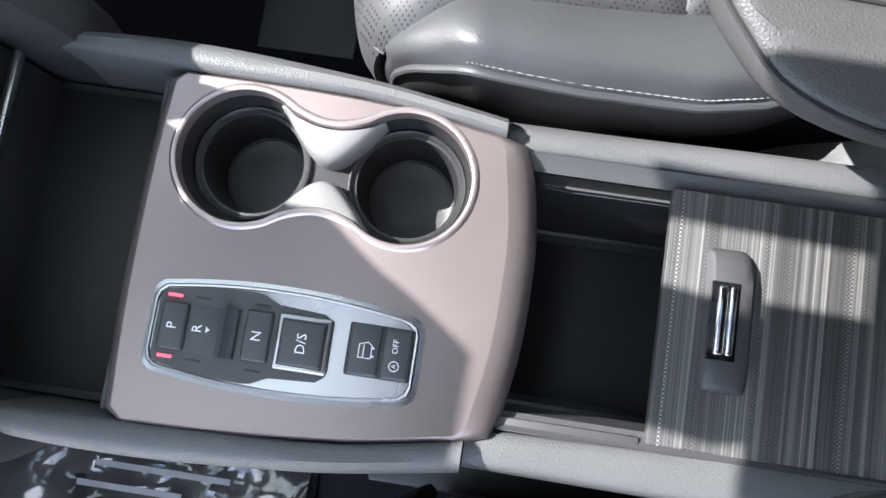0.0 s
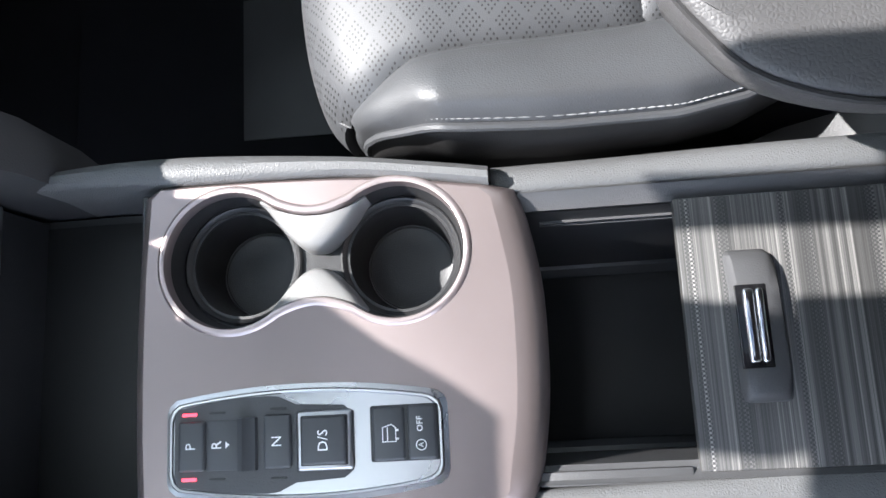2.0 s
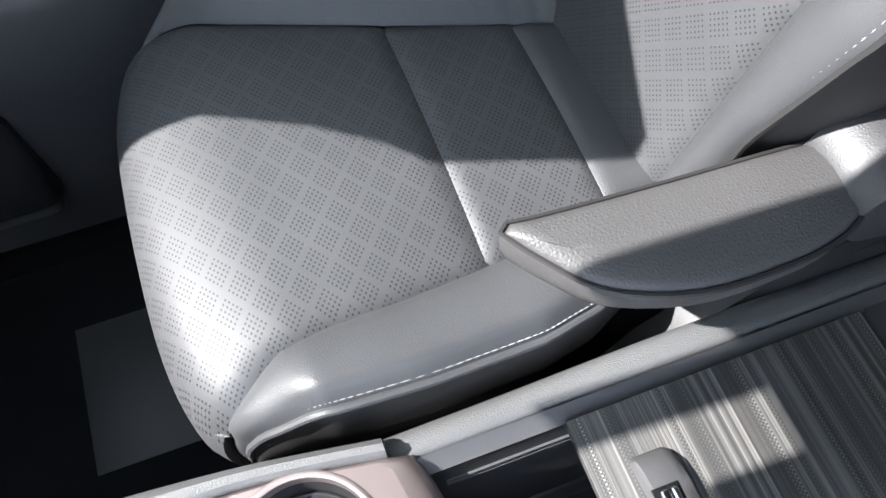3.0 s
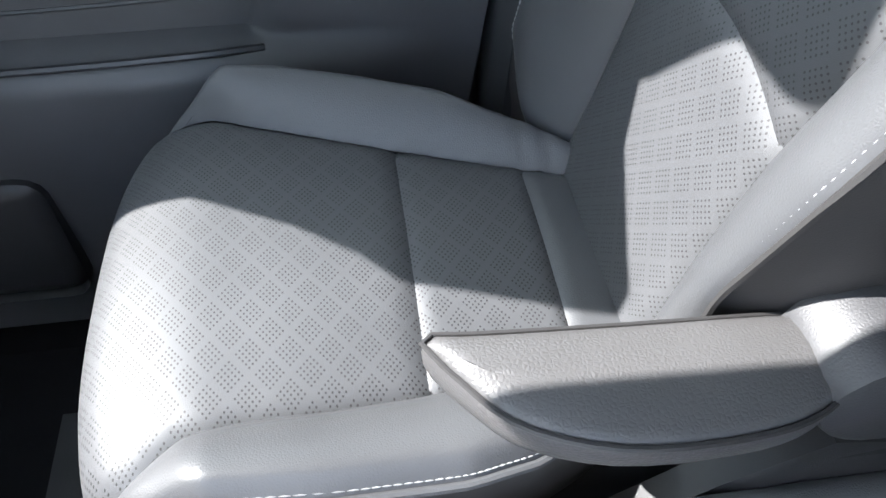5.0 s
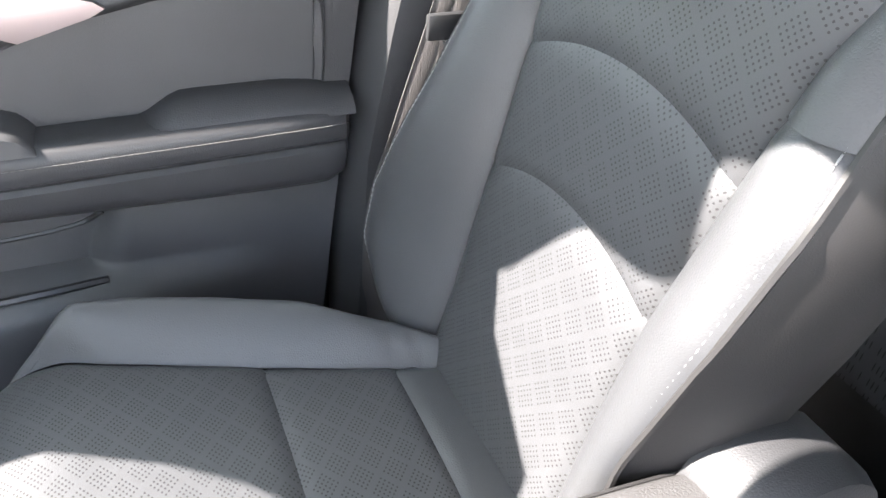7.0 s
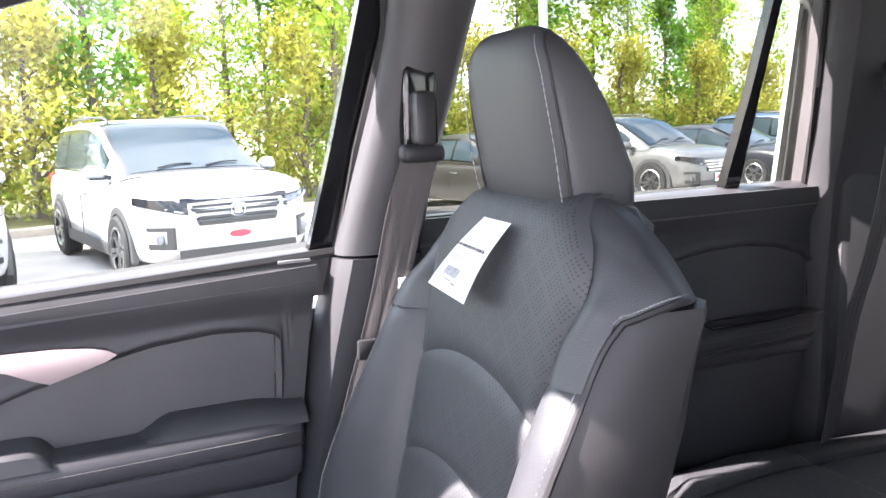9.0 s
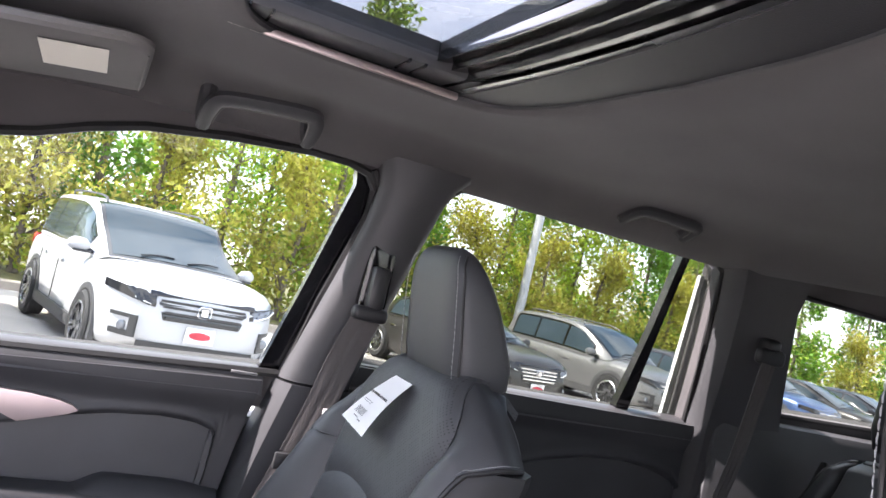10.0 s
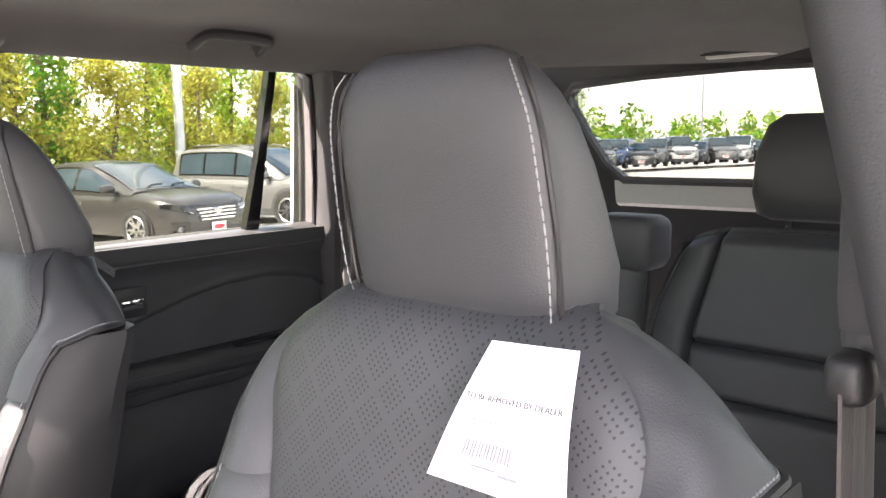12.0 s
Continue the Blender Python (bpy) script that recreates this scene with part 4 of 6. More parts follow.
# ---- body of the car: sides, roof, rear ----
def wy(z):
    """The inner face of the passenger's side, which leans in above the sill."""
    return .735 - max(0, z - .89) * .305


def dy(z):
    """The inner face of the driver's side."""
    return -.685 + max(0, z - .89) * .305


FRONT_WIN = [(-.80, .93), (-.62, 1.03), (-.40, 1.098), (-.22, 1.142), (-.094, 1.174), (-.03, 1.199), (.044, 1.221), (.166, 1.240), (.284, 1.2515), (.347, 1.2515), (.383, 1.243), (.400, 1.220), (.403, 1.175), (.372, 1.025), (.345, .885), (-.80, .818)]
REAR_WIN = [(.467, .920), (.485, 1.03), (.499, 1.096), (.515, 1.205), (.526, 1.240), (.546, 1.258), (.601, 1.269), (1.09, 1.270), (1.125, 1.264), (1.150, 1.247), (1.186, 1.10), (1.222, .920)]
QUARTER = [(1.46, .98), (1.41, 1.08), (1.362, 1.19), (1.362, 1.225), (1.39, 1.245), (1.80, 1.245), (1.86, 1.22), (1.90, 1.05), (1.88, .99)]
OUTER = [(-1.02, .79), (2.09, .868), (2.03, 1.30), (.1, 1.30), (-.2, 1.25), (-.55, 1.14), (-1.02, .99)]
bm = bmesh.new()
prism(bm, OUTER, [FRONT_WIN, REAR_WIN, QUARTER], lambda u, v: Vector((u, wy(v) + .012, v)), (0, .05, .012))
structure("wall_passenger_side", bm, fabric)
D_FRONT = [(-.80, .10), (-.80, .93), (-.62, 1.03), (-.40, 1.098), (-.094, 1.174), (.044, 1.221), (.166, 1.240), (.284, 1.2515), (.347, 1.2515), (.383, 1.243), (.402, 1.21), (.403, 1.175), (.372, 1.025), (.342, .88), (.30, .60), (.26, .30), (.24, .10)]
bm = bmesh.new()
prism(bm, [(-1.02, 0), (2.12, 0), (2.12, .868), (2.03, 1.30), (.1, 1.30), (-.2, 1.25), (-.55, 1.14), (-1.02, .99)], [D_FRONT, REAR_WIN, QUARTER], lambda u, v: Vector((u, dy(v) - .012, v)), (0, -.05, .01))
structure("wall_driver_side", bm, fabric)
bm = rbox(bmesh.new(), -1.02, 2.12, .775, .83, 0, .80, r=.005)
structure("wall_passenger_lower", bm, hard)


def pillar(name, rows, wall, sgn, material, deep=.034):
    """A convex pillar trim; rows: z, front x, rear x."""
    bm = bmesh.new()
    rings = []
    for z, a, b in rows:
        w = wall(z)
        ring = [(a - .002, w + sgn * .03, z), (a, w - sgn * .004, z), (a + .006, w - sgn * deep * .55, z), (a + .02, w - sgn * deep * .9, z), ((a + b) / 2, w - sgn * deep, z), (b - .02, w - sgn * deep * .92, z), (b - .006, w - sgn * deep * .6, z), (b, w - sgn * .004, z), (b + .002, w + sgn * .03, z)]
        rings.append(ring)
    loft(bm, rings)
    return structure(name, bm, material)


BP_ROWS = [(.02, .25, .43), (.40, .262, .44), (.60, .276, .452), (.75, .306, .462), (.878, .338, .470)]
BP_UP = [(.882, .342, .471), (.95, .356, .475), (1.03, .373, .486), (1.10, .388, .500), (1.17, .401, .512), (1.22, .403, .522), (1.25, .397, .535), (1.275, .385, .560)]
pillar("pillar_passenger_lower", BP_ROWS, wy, 1, soft, .04)
pillar("pillar_passenger_upper", BP_UP, wy, 1, hard2, .036)
pillar("pillar_driver_lower", BP_ROWS, dy, -1, soft, .04)
pillar("pillar_driver_upper", BP_UP, dy, -1, hard2, .036)
CP_ROWS = [(.40, 1.22, 1.50), (.70, 1.225, 1.50), (.92, 1.225, 1.475), (1.02, 1.208, 1.43), (1.10, 1.190, 1.398), (1.20, 1.165, 1.36), (1.26, 1.145, 1.36), (1.285, 1.13, 1.38)]
pillar("pillar_rear_passenger", CP_ROWS, wy, 1, hard2, .045)
pillar("pillar_rear_driver", CP_ROWS, dy, -1, hard2, .045)
for wall, s in ((wy, 1), (dy, -1)):
    nm = "passenger" if s > 0 else "driver"
    bm = rbox(bmesh.new(), 1.26, 2.10, wall(.5) - s * .06 if s > 0 else wall(.5), wall(.5) if s > 0 else wall(.5) + .06, 0, .965, r=.02)
    structure("cargo_trim_" + nm, bm, hard2)
    # soft seals round the openings
    for win, r in ((FRONT_WIN if s > 0 else D_FRONT, .0075), (REAR_WIN, .006), (QUARTER, .006)):
        pts = [(x, wall(z) + s * .008, z) for x, z in win]
        structure("seal_" + nm, tube(bmesh.new(), pts, r, 6, True), rubber)


def pane(name, outline, wall, sgn, material, out=.035, label=""):
    bm = bmesh.new()
    prism(bm, outline, [], lambda u, v: Vector((u, wall(v) + sgn * out, v)), (0, sgn * .004, 0))
    ob = structure(name, bm, material, label)
    ob.visible_shadow = False
    return ob


for wall, s in ((wy, 1), (dy, -1)):
    if s > 0:
        pane("window_front", FRONT_WIN, wall, s, side_glass)
    pane("window_rear", REAR_WIN, wall, s, privacy)
    pane("window_quarter", QUARTER, wall, s, privacy)
# the windscreen, with its header; unseen pillars bulge inwards to shape the seat's shadow
for wall, s in ((wy, 1), (dy, -1)):
    mid = .035
    bm = bmesh.new()
    rings = []
    # inner edge traced back from the seat's shadow outline, not a pillar's true line
    edge = ((-.725, .544), (-.635, .534), (-.605, .514), (-.575, .494), (-.545, .464), (-.525, .434), (-.475, .414), (-.425, .394), (-.405, .394), (-.375, .444), (-.345, .494), (-.295, .520))
    for x, y, z, r in ((-.98, .56, .91, .05), *((x, y, 1.0 + (x + .72) * .42, .02) for x, y in edge), (-.25, .480, 1.205, .05), (-.20, .385, 1.28, .045)):
        yy = y if s > 0 else 2 * mid - y
        far = wall(z) + s * .05
        c, q = (yy - s * .1 * r + far) / 2, abs(far - yy + s * .1 * r) / 2
        rings.append([(x + .8 * r * math.cos(a), c + q * math.sin(a), z + r * math.cos(a)) for a in [2 * math.pi * k / 14 for k in range(14)]])
    loft(bm, rings)
    structure("pillar_front_" + ("passenger" if s > 0 else "driver"), bm, fabric)
bm = bmesh.new()
sheet(bm, lambda u, v: (-.95 + .73 * u, -.60 + 1.27 * v, .985 + .285 * u - .02 * (2 * v - 1) ** 2), 8, 8, .004)
ob = structure("windscreen", bm, side_glass)
ob.visible_shadow = False
# unseen mirror stand-in, sized and placed for the rounded shadow on the lid
mirror = thing("mirror_sun_blocker", (-.58, .07, 1.13), "unseen black stand-in for the rear-view mirror, sized to shade the lid", "mirror")
bm = bmesh.new()
loft(bm, [[(-.60 + d, y, z) for y, z in rounded(.018 + g, .128 - g, 1.065 + g, 1.200 - g, .045, 5)] for d, g in ((0, .012), (.004, .002), (.02, 0), (.026, .003))])
part("housing", bm, hard, mirror)
bm = bmesh.new()
loft(bm, [[(-.5735 + d, y, z) for y, z in rounded(.026, .120, 1.073, 1.192, .040, 5)] for d in (0, .001)])
part("mirror_glass", bm, chrome, mirror)
# three unseen panels added to block the sun from lid, rail end and armrest
part("lid_end_blocker", sheet(bmesh.new(), lambda u, v: (-.47 + .24 * u, .10 + (.153 + .010 * u) * v, 1.160 + .24 * u * .39), 6, 6, .006), hard, mirror, "unseen dark panel added to end the sunlight on lid and armrest")
part("lid_strip_blocker", sheet(bmesh.new(), lambda u, v: (-.60 + .14 * u, .181 + .042 * v, 1.122 + .14 * u * .39), 4, 4, .006), hard, mirror)
part("lid_rear_blocker", sheet(bmesh.new(), lambda u, v: (-.53 + .22 * u, -.085 + .213 * v, 1.142 + .22 * u * .39 - .018 * math.sin(u * math.pi) * math.sin(v * math.pi)), 8, 8, .008), hard, mirror, "unseen black panel added to shade the rear of the lid")
# door frame along the pillar, and the divider bars of the rear door
bm = bmesh.new()
prism(bm, [(.306, .875), (.346, .875), (.372, 1.025), (.405, 1.175), (.403, 1.225), (.384, 1.247), (.366, 1.247), (.372, 1.222), (.340, 1.04)], [], lambda u, v: Vector((u, wy(v) + .020, v)), (0, .02, 0))
structure("trim_window_frame", bm, gloss_black)
bm = bmesh.new()
tube(bm, [(.352, wy(.89) + .002, .89), (.378, wy(1.025) + .002, 1.025), (.409, wy(1.175) + .002, 1.175), (.407, wy(1.22) + .002, 1.22), (.388, wy(1.25) + .002, 1.25)], .006, 6)
structure("trim_seal_lip", bm, rubber)
bm = bmesh.new()
prism(bm, [(1.044, .915), (1.078, .915), (1.070, 1.10), (1.066, 1.272), (1.048, 1.272), (1.050, 1.10)], [], lambda u, v: Vector((u, wy(v) + .016, v)), (0, .02, 0))
structure("trim_window_divider", bm, gloss_black)
bm = bmesh.new()
prism(bm, [(1.196, .93), (1.212, .93), (1.178, 1.10), (1.150, 1.235), (1.140, 1.235), (1.165, 1.10)], [], lambda u, v: Vector((u, wy(v) + .05, v)), (0, .01, 0))
structure("trim_white_body_edge", bm, mat("white_car_body", (0.75, 0.75, 0.75), 0.25, coat=0.6, var=0.02))


# headliner with the roof opening
def roof_z(x, y):
    d = abs(y - .035)
    z = 1.322 - .014 * ease(.30, .50, d) - .055 * ease(.47, .61, d)
    return z - .055 * (max(0, .02 - x) / .35) ** 1.6 - .03 * ease(1.2, 2.0, x)


RC, RH = (.262, .022), (.178, .312)


def roof_hole(grow):
    out = []
    for k in range(96):
        a = 2 * math.pi * k / 96
        c, s = math.cos(a), math.sin(a)
        e = 2 / (7.0 if c > 0 else 4.6 if s > 0 else 3.1)
        y = RC[1] + (RH[1] + grow) * math.copysign(abs(s) ** e, s)
        bow = .035 * (1 - ((y - RC[1]) / RH[1]) ** 2) if c > 0 else 0
        out.append((RC[0] + (RH[0] + grow) * math.copysign(abs(c) ** e, c) + bow, y))
    return out


hole = roof_hole(0)
rings = []
for t in (0, .02, .05, .1, .16, .24, .33, .42, .52, .62, .72, .8, .87, .93, .97, 1):
    ring = []
    for x, y in hole:
        v = Vector((x - RC[0], y - RC[1]))
        reach = min(((2.0 - RC[0]) / v.x if v.x > 0 else (-.22 - RC[0]) / v.x) if abs(v.x) > 1e-6 else 99, ((.630 - RC[1]) / v.y if v.y > 0 else (-.560 - RC[1]) / v.y) if abs(v.y) > 1e-6 else 99)
        o = Vector(RC) + v * reach
        p = Vector((x, y)).lerp(o, t)
        p.x = max(p.x, table([(-.60, -.12), (.24, -.12), (.42, -.22), (.70, -.22)], p.y))
        ring.append((p.x, p.y, roof_z(p.x, p.y) + (.004 if t == 0 else 0)))
    rings.append(ring)
bm = bmesh.new()
loft(bm, rings, True, False)
structure("ceiling_headliner", bm, fabric, sharp=60)
bm = bmesh.new()
# opening stops short of the glass on the driver's side to shade the headrest
prism(bm, [(-.19, -.60), (2.06, -.60), (2.06, .68), (-.19, .68)], [[(.02, -.205), (.33, -.205), (.33, .300), (.02, .300)]], lambda u, v: Vector((u, v, 1.358 - .06 * max(0, .0 - u))), (0, 0, .02))
structure("roof_skin", bm, hard)
sunroof = thing("sunroof", (.2, 0, 1.33), "tinted glass sunroof with black frame and retracted shade", "sunroof")
bm = bmesh.new()
loft(bm, [[(x, y, z) for x, y in roof_hole(g)] for g, z in ((.001, 1.3255), (-.001, 1.330), (.002, 1.338), (.012, 1.345), (.03, 1.346))], True, False)
part("opening_frame", bm, soft, sunroof)
ob = part("glass_panel", box(.0, .322, -.36, .300, 1.350, 1.354, r=.001), roof_glass, sunroof, "dark tinted roof glass")
part("side_rail", box(.08, .375, .3195, .3265, 1.322, 1.331, r=.002), rose, sunroof, "satin metal rail")
part("side_channel", box(.0, .40, .270, .345, 1.336, 1.356, r=.004), hard2, sunroof, "dark guide channel")
for x in (.10, .125, .285, .305):
    part("channel_gap", box(x, x + .003, .269, .32, 1.334, 1.3375, r=0), gloss_black, sunroof)
for k, (x0, x1, z0, z1) in enumerate(((.312, .330, 1.345, 1.357), (.332, .352, 1.340, 1.352), (.354, .376, 1.335, 1.347))):
    bm = bmesh.new()
    loft(bm, [[(x0 + b, y, z0), (x0 + b, y, z1), (x1 + b, y, z1 - .004), (x1 + b, y, z0 + .003)] for y, b in [(-.36 + .69 * i / 16, .02 * (1 - (2 * i / 16 - 1) ** 2)) for i in range(17)]])
    part("frame_bar", bm, gloss_black, sunroof, "glossy black frame bar")
bm = bmesh.new()
loft(bm, [[(.372 + b, y, 1.334), (.376 + b, y, 1.337), (.384 + b, y, 1.336), (.384 + b, y, 1.333)] for y, b in [(-.30 + .62 * i / 16, .02 * (1 - (2 * i / 16 - 1) ** 2)) for i in range(17)]])
part("metal_edge", bm, silver, sunroof, "thin metal edge")
bm = bmesh.new()
sheet(bm, lambda u, v: (.380 + .14 * u + .02 * (1 - (2 * v - 1) ** 2), -.32 + .66 * v, 1.335 - .004 * u), 6, 16, .004)
part("shade", bm, soft, sunroof, "retracted dark sliding shade")

# overhead fittings
oc = thing("overhead_console", (-.12, .02, 1.28), "pale grey overhead console with lamp lenses", "overhead console")
bm = bmesh.new()
rings = []
for g, z in ((0, 0), (.004, .010), (0, .016), (-.006, .019)):
    rings.append([(x, y, roof_z(x, y) - z + .004) for x, y in rounded(-.115 - g, -.006 + g, .085 - g, .270 + g, .03, 5)])
loft(bm, rings)
part("housing", bm, pale, oc)
bm = bmesh.new()
tube(bm, [(x, y, roof_z(x, y) - .0152) for x, y in rounded(-.100, -.022, .105, .250, .022, 5)], .0018, 6, True)
part("gap", bm, gloss_black, oc)
part("button", box(-.048, -.036, .170, .178, roof_z(-.04, .17) - .018, roof_z(-.04, .17) - .013, r=.001), hard, oc)
visor_m = mat("grey_visor_fabric", (0.13, 0.125, 0.12), 0.9, grain=.5, gscale=1300)
for y0, y1, nm in ((.335, .590, "passenger"), (-.50, .060, "driver")):
    visor = thing("sun_visor", (-.08, (y0 + y1) / 2, 1.28), "grey fabric sun visor folded up" + (" with pale warning label" if y0 > 0 else " over the driver's seat"), "sun visor", "sun visors")
    bm = bmesh.new()
    rings = []
    for g, z in ((-.006, .004), (0, .007), (.001, .013), (-.002, .018), (-.010, .020)):
        rings.append([(x, y, roof_z(x, max(-.42, min(y, .5))) - z - (.034 if y0 > 0 else 0)) for x, y in rounded((-.235 if y0 > 0 else -.12) - g, .024 + g, y0 - g, y1 + g, .03, 5)])
    loft(bm, rings)
    part("flap", bm, visor_m, visor)
    yc, xe = (y0 + y1) / 2, .020
    part("edge_seam", tube(bmesh.new(), [(xe, y0 + .03 + (y1 - y0 - .06) * k / 8, roof_z(xe, max(-.42, min(y0 + .03 + (y1 - y0 - .06) * k / 8, .5))) - .0205 - (.034 if y0 > 0 else 0)) for k in range(9)], .0012, 5), dim_thread, visor, "stitched edge seam")
    if y0 > 0:
        bm = bmesh.new()

        def under(x, y):
            """Underside of the flap, straight between its four edges."""
            a, b = (x + .225) / .239, (y - y0 - .01) / (y1 - y0 - .02)
            ends = [roof_z(-.225, y0 + .01) * (1 - a) + roof_z(.014, y0 + .01) * a, roof_z(-.225, .5) * (1 - a) + roof_z(.014, .5) * a]
            return ends[0] * (1 - b) + ends[1] * b - .0552
        sheet(bm, lambda u, v: (-.090 + .07 * u, .370 + .12 * v, under(-.090 + .07 * u, .370 + .12 * v)), 4, 4, -.0004)
        part("label", bm, mat("cream_label", (0.7, 0.66, 0.58), 0.7, var=0.04), visor, "cream paper warning label")
lamp = thing("dome_lamp", (.88, -.035, 1.31), "slim rear roof lamp with clear lens", "ceiling lamp")
part("lens", box(.868, .892, -.118, .050, 1.306, 1.314, r=.003), pale, lamp)
part("bezel", box(.862, .898, -.128, .060, 1.312, 1.322, r=.004), hard, lamp)
lamp2 = thing("cargo_lamp", (1.78, .02, 1.29), "slim cargo roof lamp with clear lens", "ceiling lamp")
part("lens", box(1.772, 1.792, -.10, .05, 1.284, 1.292, r=.003), pale, lamp2)
part("bezel", box(1.766, 1.798, -.11, .06, 1.290, 1.300, r=.004), hard, lamp2)


def grab(name, a, b, rise, lift, label):
    """A folding handle: two feet at a and b, and a flat bar that stands off them by rise (inwards) and lift (upwards)."""
    a, b = Vector(a), Vector(b)
    g = thing(name, (a + b) / 2, label, "grab handle", "grab handles")
    up = Vector((0, rise, lift))
    along = (b - a).normalized()
    pts = smooth_line([a, a + up * .45, a + up * .86 + along * .006, a + up + along * .022, (a + b) / 2 + up * 1.03, b + up - along * .022, b + up * .86 - along * .006, b + up * .45, b], 44)
    face = along.cross(up).normalized()
    bm = bmesh.new()
    rings = []
    for k, p in enumerate(pts):
        t = (pts[min(k + 1, 44)] - pts[max(k - 1, 0)]).normalized()
        side = t.cross(face).normalized()
        w = .0085 + .0035 * math.sin(math.pi * k / 44)
        rings.append([p + side * w * c + face * .0075 * d for c, d in ((1, .5), (.5, 1), (-.5, 1), (-1, .5), (-1, -.5), (-.5, -1), (.5, -1), (1, -.5))])
    part("grip", loft(bm, rings), soft, g)
    inner = []
    for k in range(3, 42):
        t = (pts[k + 1] - pts[k - 1]).normalized()
        inner.append(pts[k] + t.cross(face).normalized() * .0105 - face * .0065 * (1 if face.z > 0 else -1))
    part("edge_line", tube(bmesh.new(), inner, .0011, 5), dim_thread, g, "thin pale edge")
    out = -1 if rise > 0 else 1
    for p in (a, b):
        part("mount", tube(bmesh.new(), [p + Vector((0, -out * .004, .002)), p + Vector((0, out * .012, .020)), p + Vector((0, out * .020, max(.03, roof_z(p.x, p.y) - p.z + .006)))], [.010, .012, .013], 8), hard2, g)
    return g


grab("grab_handle", (.108, .547, 1.232), (.252, .540, 1.246), -.062, .034, "black folding grab handle over the front passenger door")
grab("grab_handle", (.836, .567, 1.279), (.965, .555, 1.276), -.045, .020, "black folding grab handle over the rear passenger door")
grab("grab_handle", (.100, -.548, 1.250), (.380, -.548, 1.256), .062, .034, "black grab handle over the driver's door")
for x in (.709, .985):
    h = thing("coat_hook", (x, .612, 1.28), "small black plastic coat hook", "coat hook", "coat hooks")
    bm = bmesh.new()
    tube(bm, smooth_line([(x - .010, .640, 1.286), (x - .010, .636, 1.270), (x - .002, .632, 1.260), (x + .008, .630, 1.263), (x + .010, .630, 1.270)], 12), .0048, 8)
    part("hook", bm, hard, h)


# ---- doors ----
def relief(name, x0, x1, z0, z1, y, height, material, parent, label="", nu=70, nz=40, rear=lambda z: 0.0):
    def fn(u, v):
        z = z0 + (z1 - z0) * v
        x = x0 + (x1 + rear(z) - x0) * u
        return (x, y - height(x, z), z)
    return part(name, sheet(bmesh.new(), fn, nu, nz, -.012), material, parent, label)


def arc_line(rows):
    return lambda x: table(rows, x)


ledge_m = mat("smooth_soft_touch", (0.07, 0.07, 0.072), 0.36, grain=0.2, gscale=500)


def ledge(name, x0, x1, z, y, parent, material, label="", slope=.012):
    bm = bmesh.new()
    loft(bm, [[(x, y + .045, z + dz + .024), (x, y + .028, z + dz + .0235), (x, y + .014, z + dz + .020), (x, y + .003, z + dz + .012), (x, y - .006, z + dz), (x, y - .0125, z + dz - .016), (x, y + .045, z + dz - .016)] for x, dz in ((x0, slope * (x0 - x1)), ((x0 + x1) / 2, slope * (x0 - x1) / 2), (x1 - .01, 0), (x1, -.004))])
    return part(name, bm, material, parent, label)


def stitched_arm(name, rows, parent, label):
    """An armrest along x; rows: x, top z, bottom z, inward reach."""
    bm = bmesh.new()
    rings = []
    for x, zt, zb, d, y in rows:
        f = y - d
        k = min(.020, d * .4)
        ring = [(x, y + .004, zt + .004), (x, y - d * .35, zt + .004)]
        ring += [(x, f + k - k * math.sin(a), zt + .003 - k + k * math.cos(a)) for a in (0, .35, .7, 1.05, 1.4)]
        ring += [(x, f, zt - .026), (x, f + .002, zt - .034), (x, f + .008, zt - .038), (x, f + .009, zt - .041), (x, f + .005, zt - .046), (x, f + .006, zb + .020), (x, f + .010, zb + .009), (x, f + .018, zb + .002), (x, f + .030, zb), (x, y + .004, zb)]
        rings.append(ring)
    loft(bm, rings)
    ob = part(name, bm, soft, parent, label)
    stitches([(x, y - d - .0012, zt - .015) for x, zt, zb, d, y in rows], (0, -1, .2), parent, pitch=.006, r=.0005, yarn=dim_thread)
    return ob


d1 = thing("car_door", (-.1, .74, 0), "black front passenger door panel with padded armrest and rose trim", "car door", "car doors")
Y1 = .735
lean1 = lambda z: -.0 - .046 * max(0, (.875 - z)) / .32
arc1 = arc_line([(-.70, .60), (-.30, .665), (-.11, .722), (-.007, .755), (.05, .771), (.103, .782), (.181, .789), (.24, .785), (.268, .776), (.278, .76), (.285, .60), (.4, .5)])


def upper1(u, v):
    x0 = -.70 + 1.014 * u
    lo = arc1(x0)
    z = lo + (.872 - .06 * (.314 - x0) - lo) * v
    x = x0 + lean1(z) * u
    d = z - lo
    return (x, Y1 + .006 * math.exp(-(d / .004) ** 1.5) - .003 * math.exp(-((d - .010) / .008) ** 2) - .012 * ease(.80, .845, z), z)


def lower1(u, v):
    x0 = -.70 + .982 * u
    hi = arc1(x0) + .004
    z = .63 + (hi - .63) * v
    return (x0 + lean1(z) * u, Y1 + .008 - .002 * math.sin(v * 3), z)


part("upper_panel", sheet(bmesh.new(), upper1, 150, 40, .012), soft, d1, "black soft-touch panel")
part("inset_panel", sheet(bmesh.new(), lower1, 150, 16, .008), hard2, d1, "grained inset panel")
ledge("window_ledge", -.80, .318, .866, Y1, d1, ledge_m, "soft-touch window ledge", .045)
part("label", box(.262, .306, Y1 - .003, Y1 + .010, .876, .8805, r=.0005), mat("faint_label", (0.2, 0.2, 0.2), 0.6), d1, "small faint label")
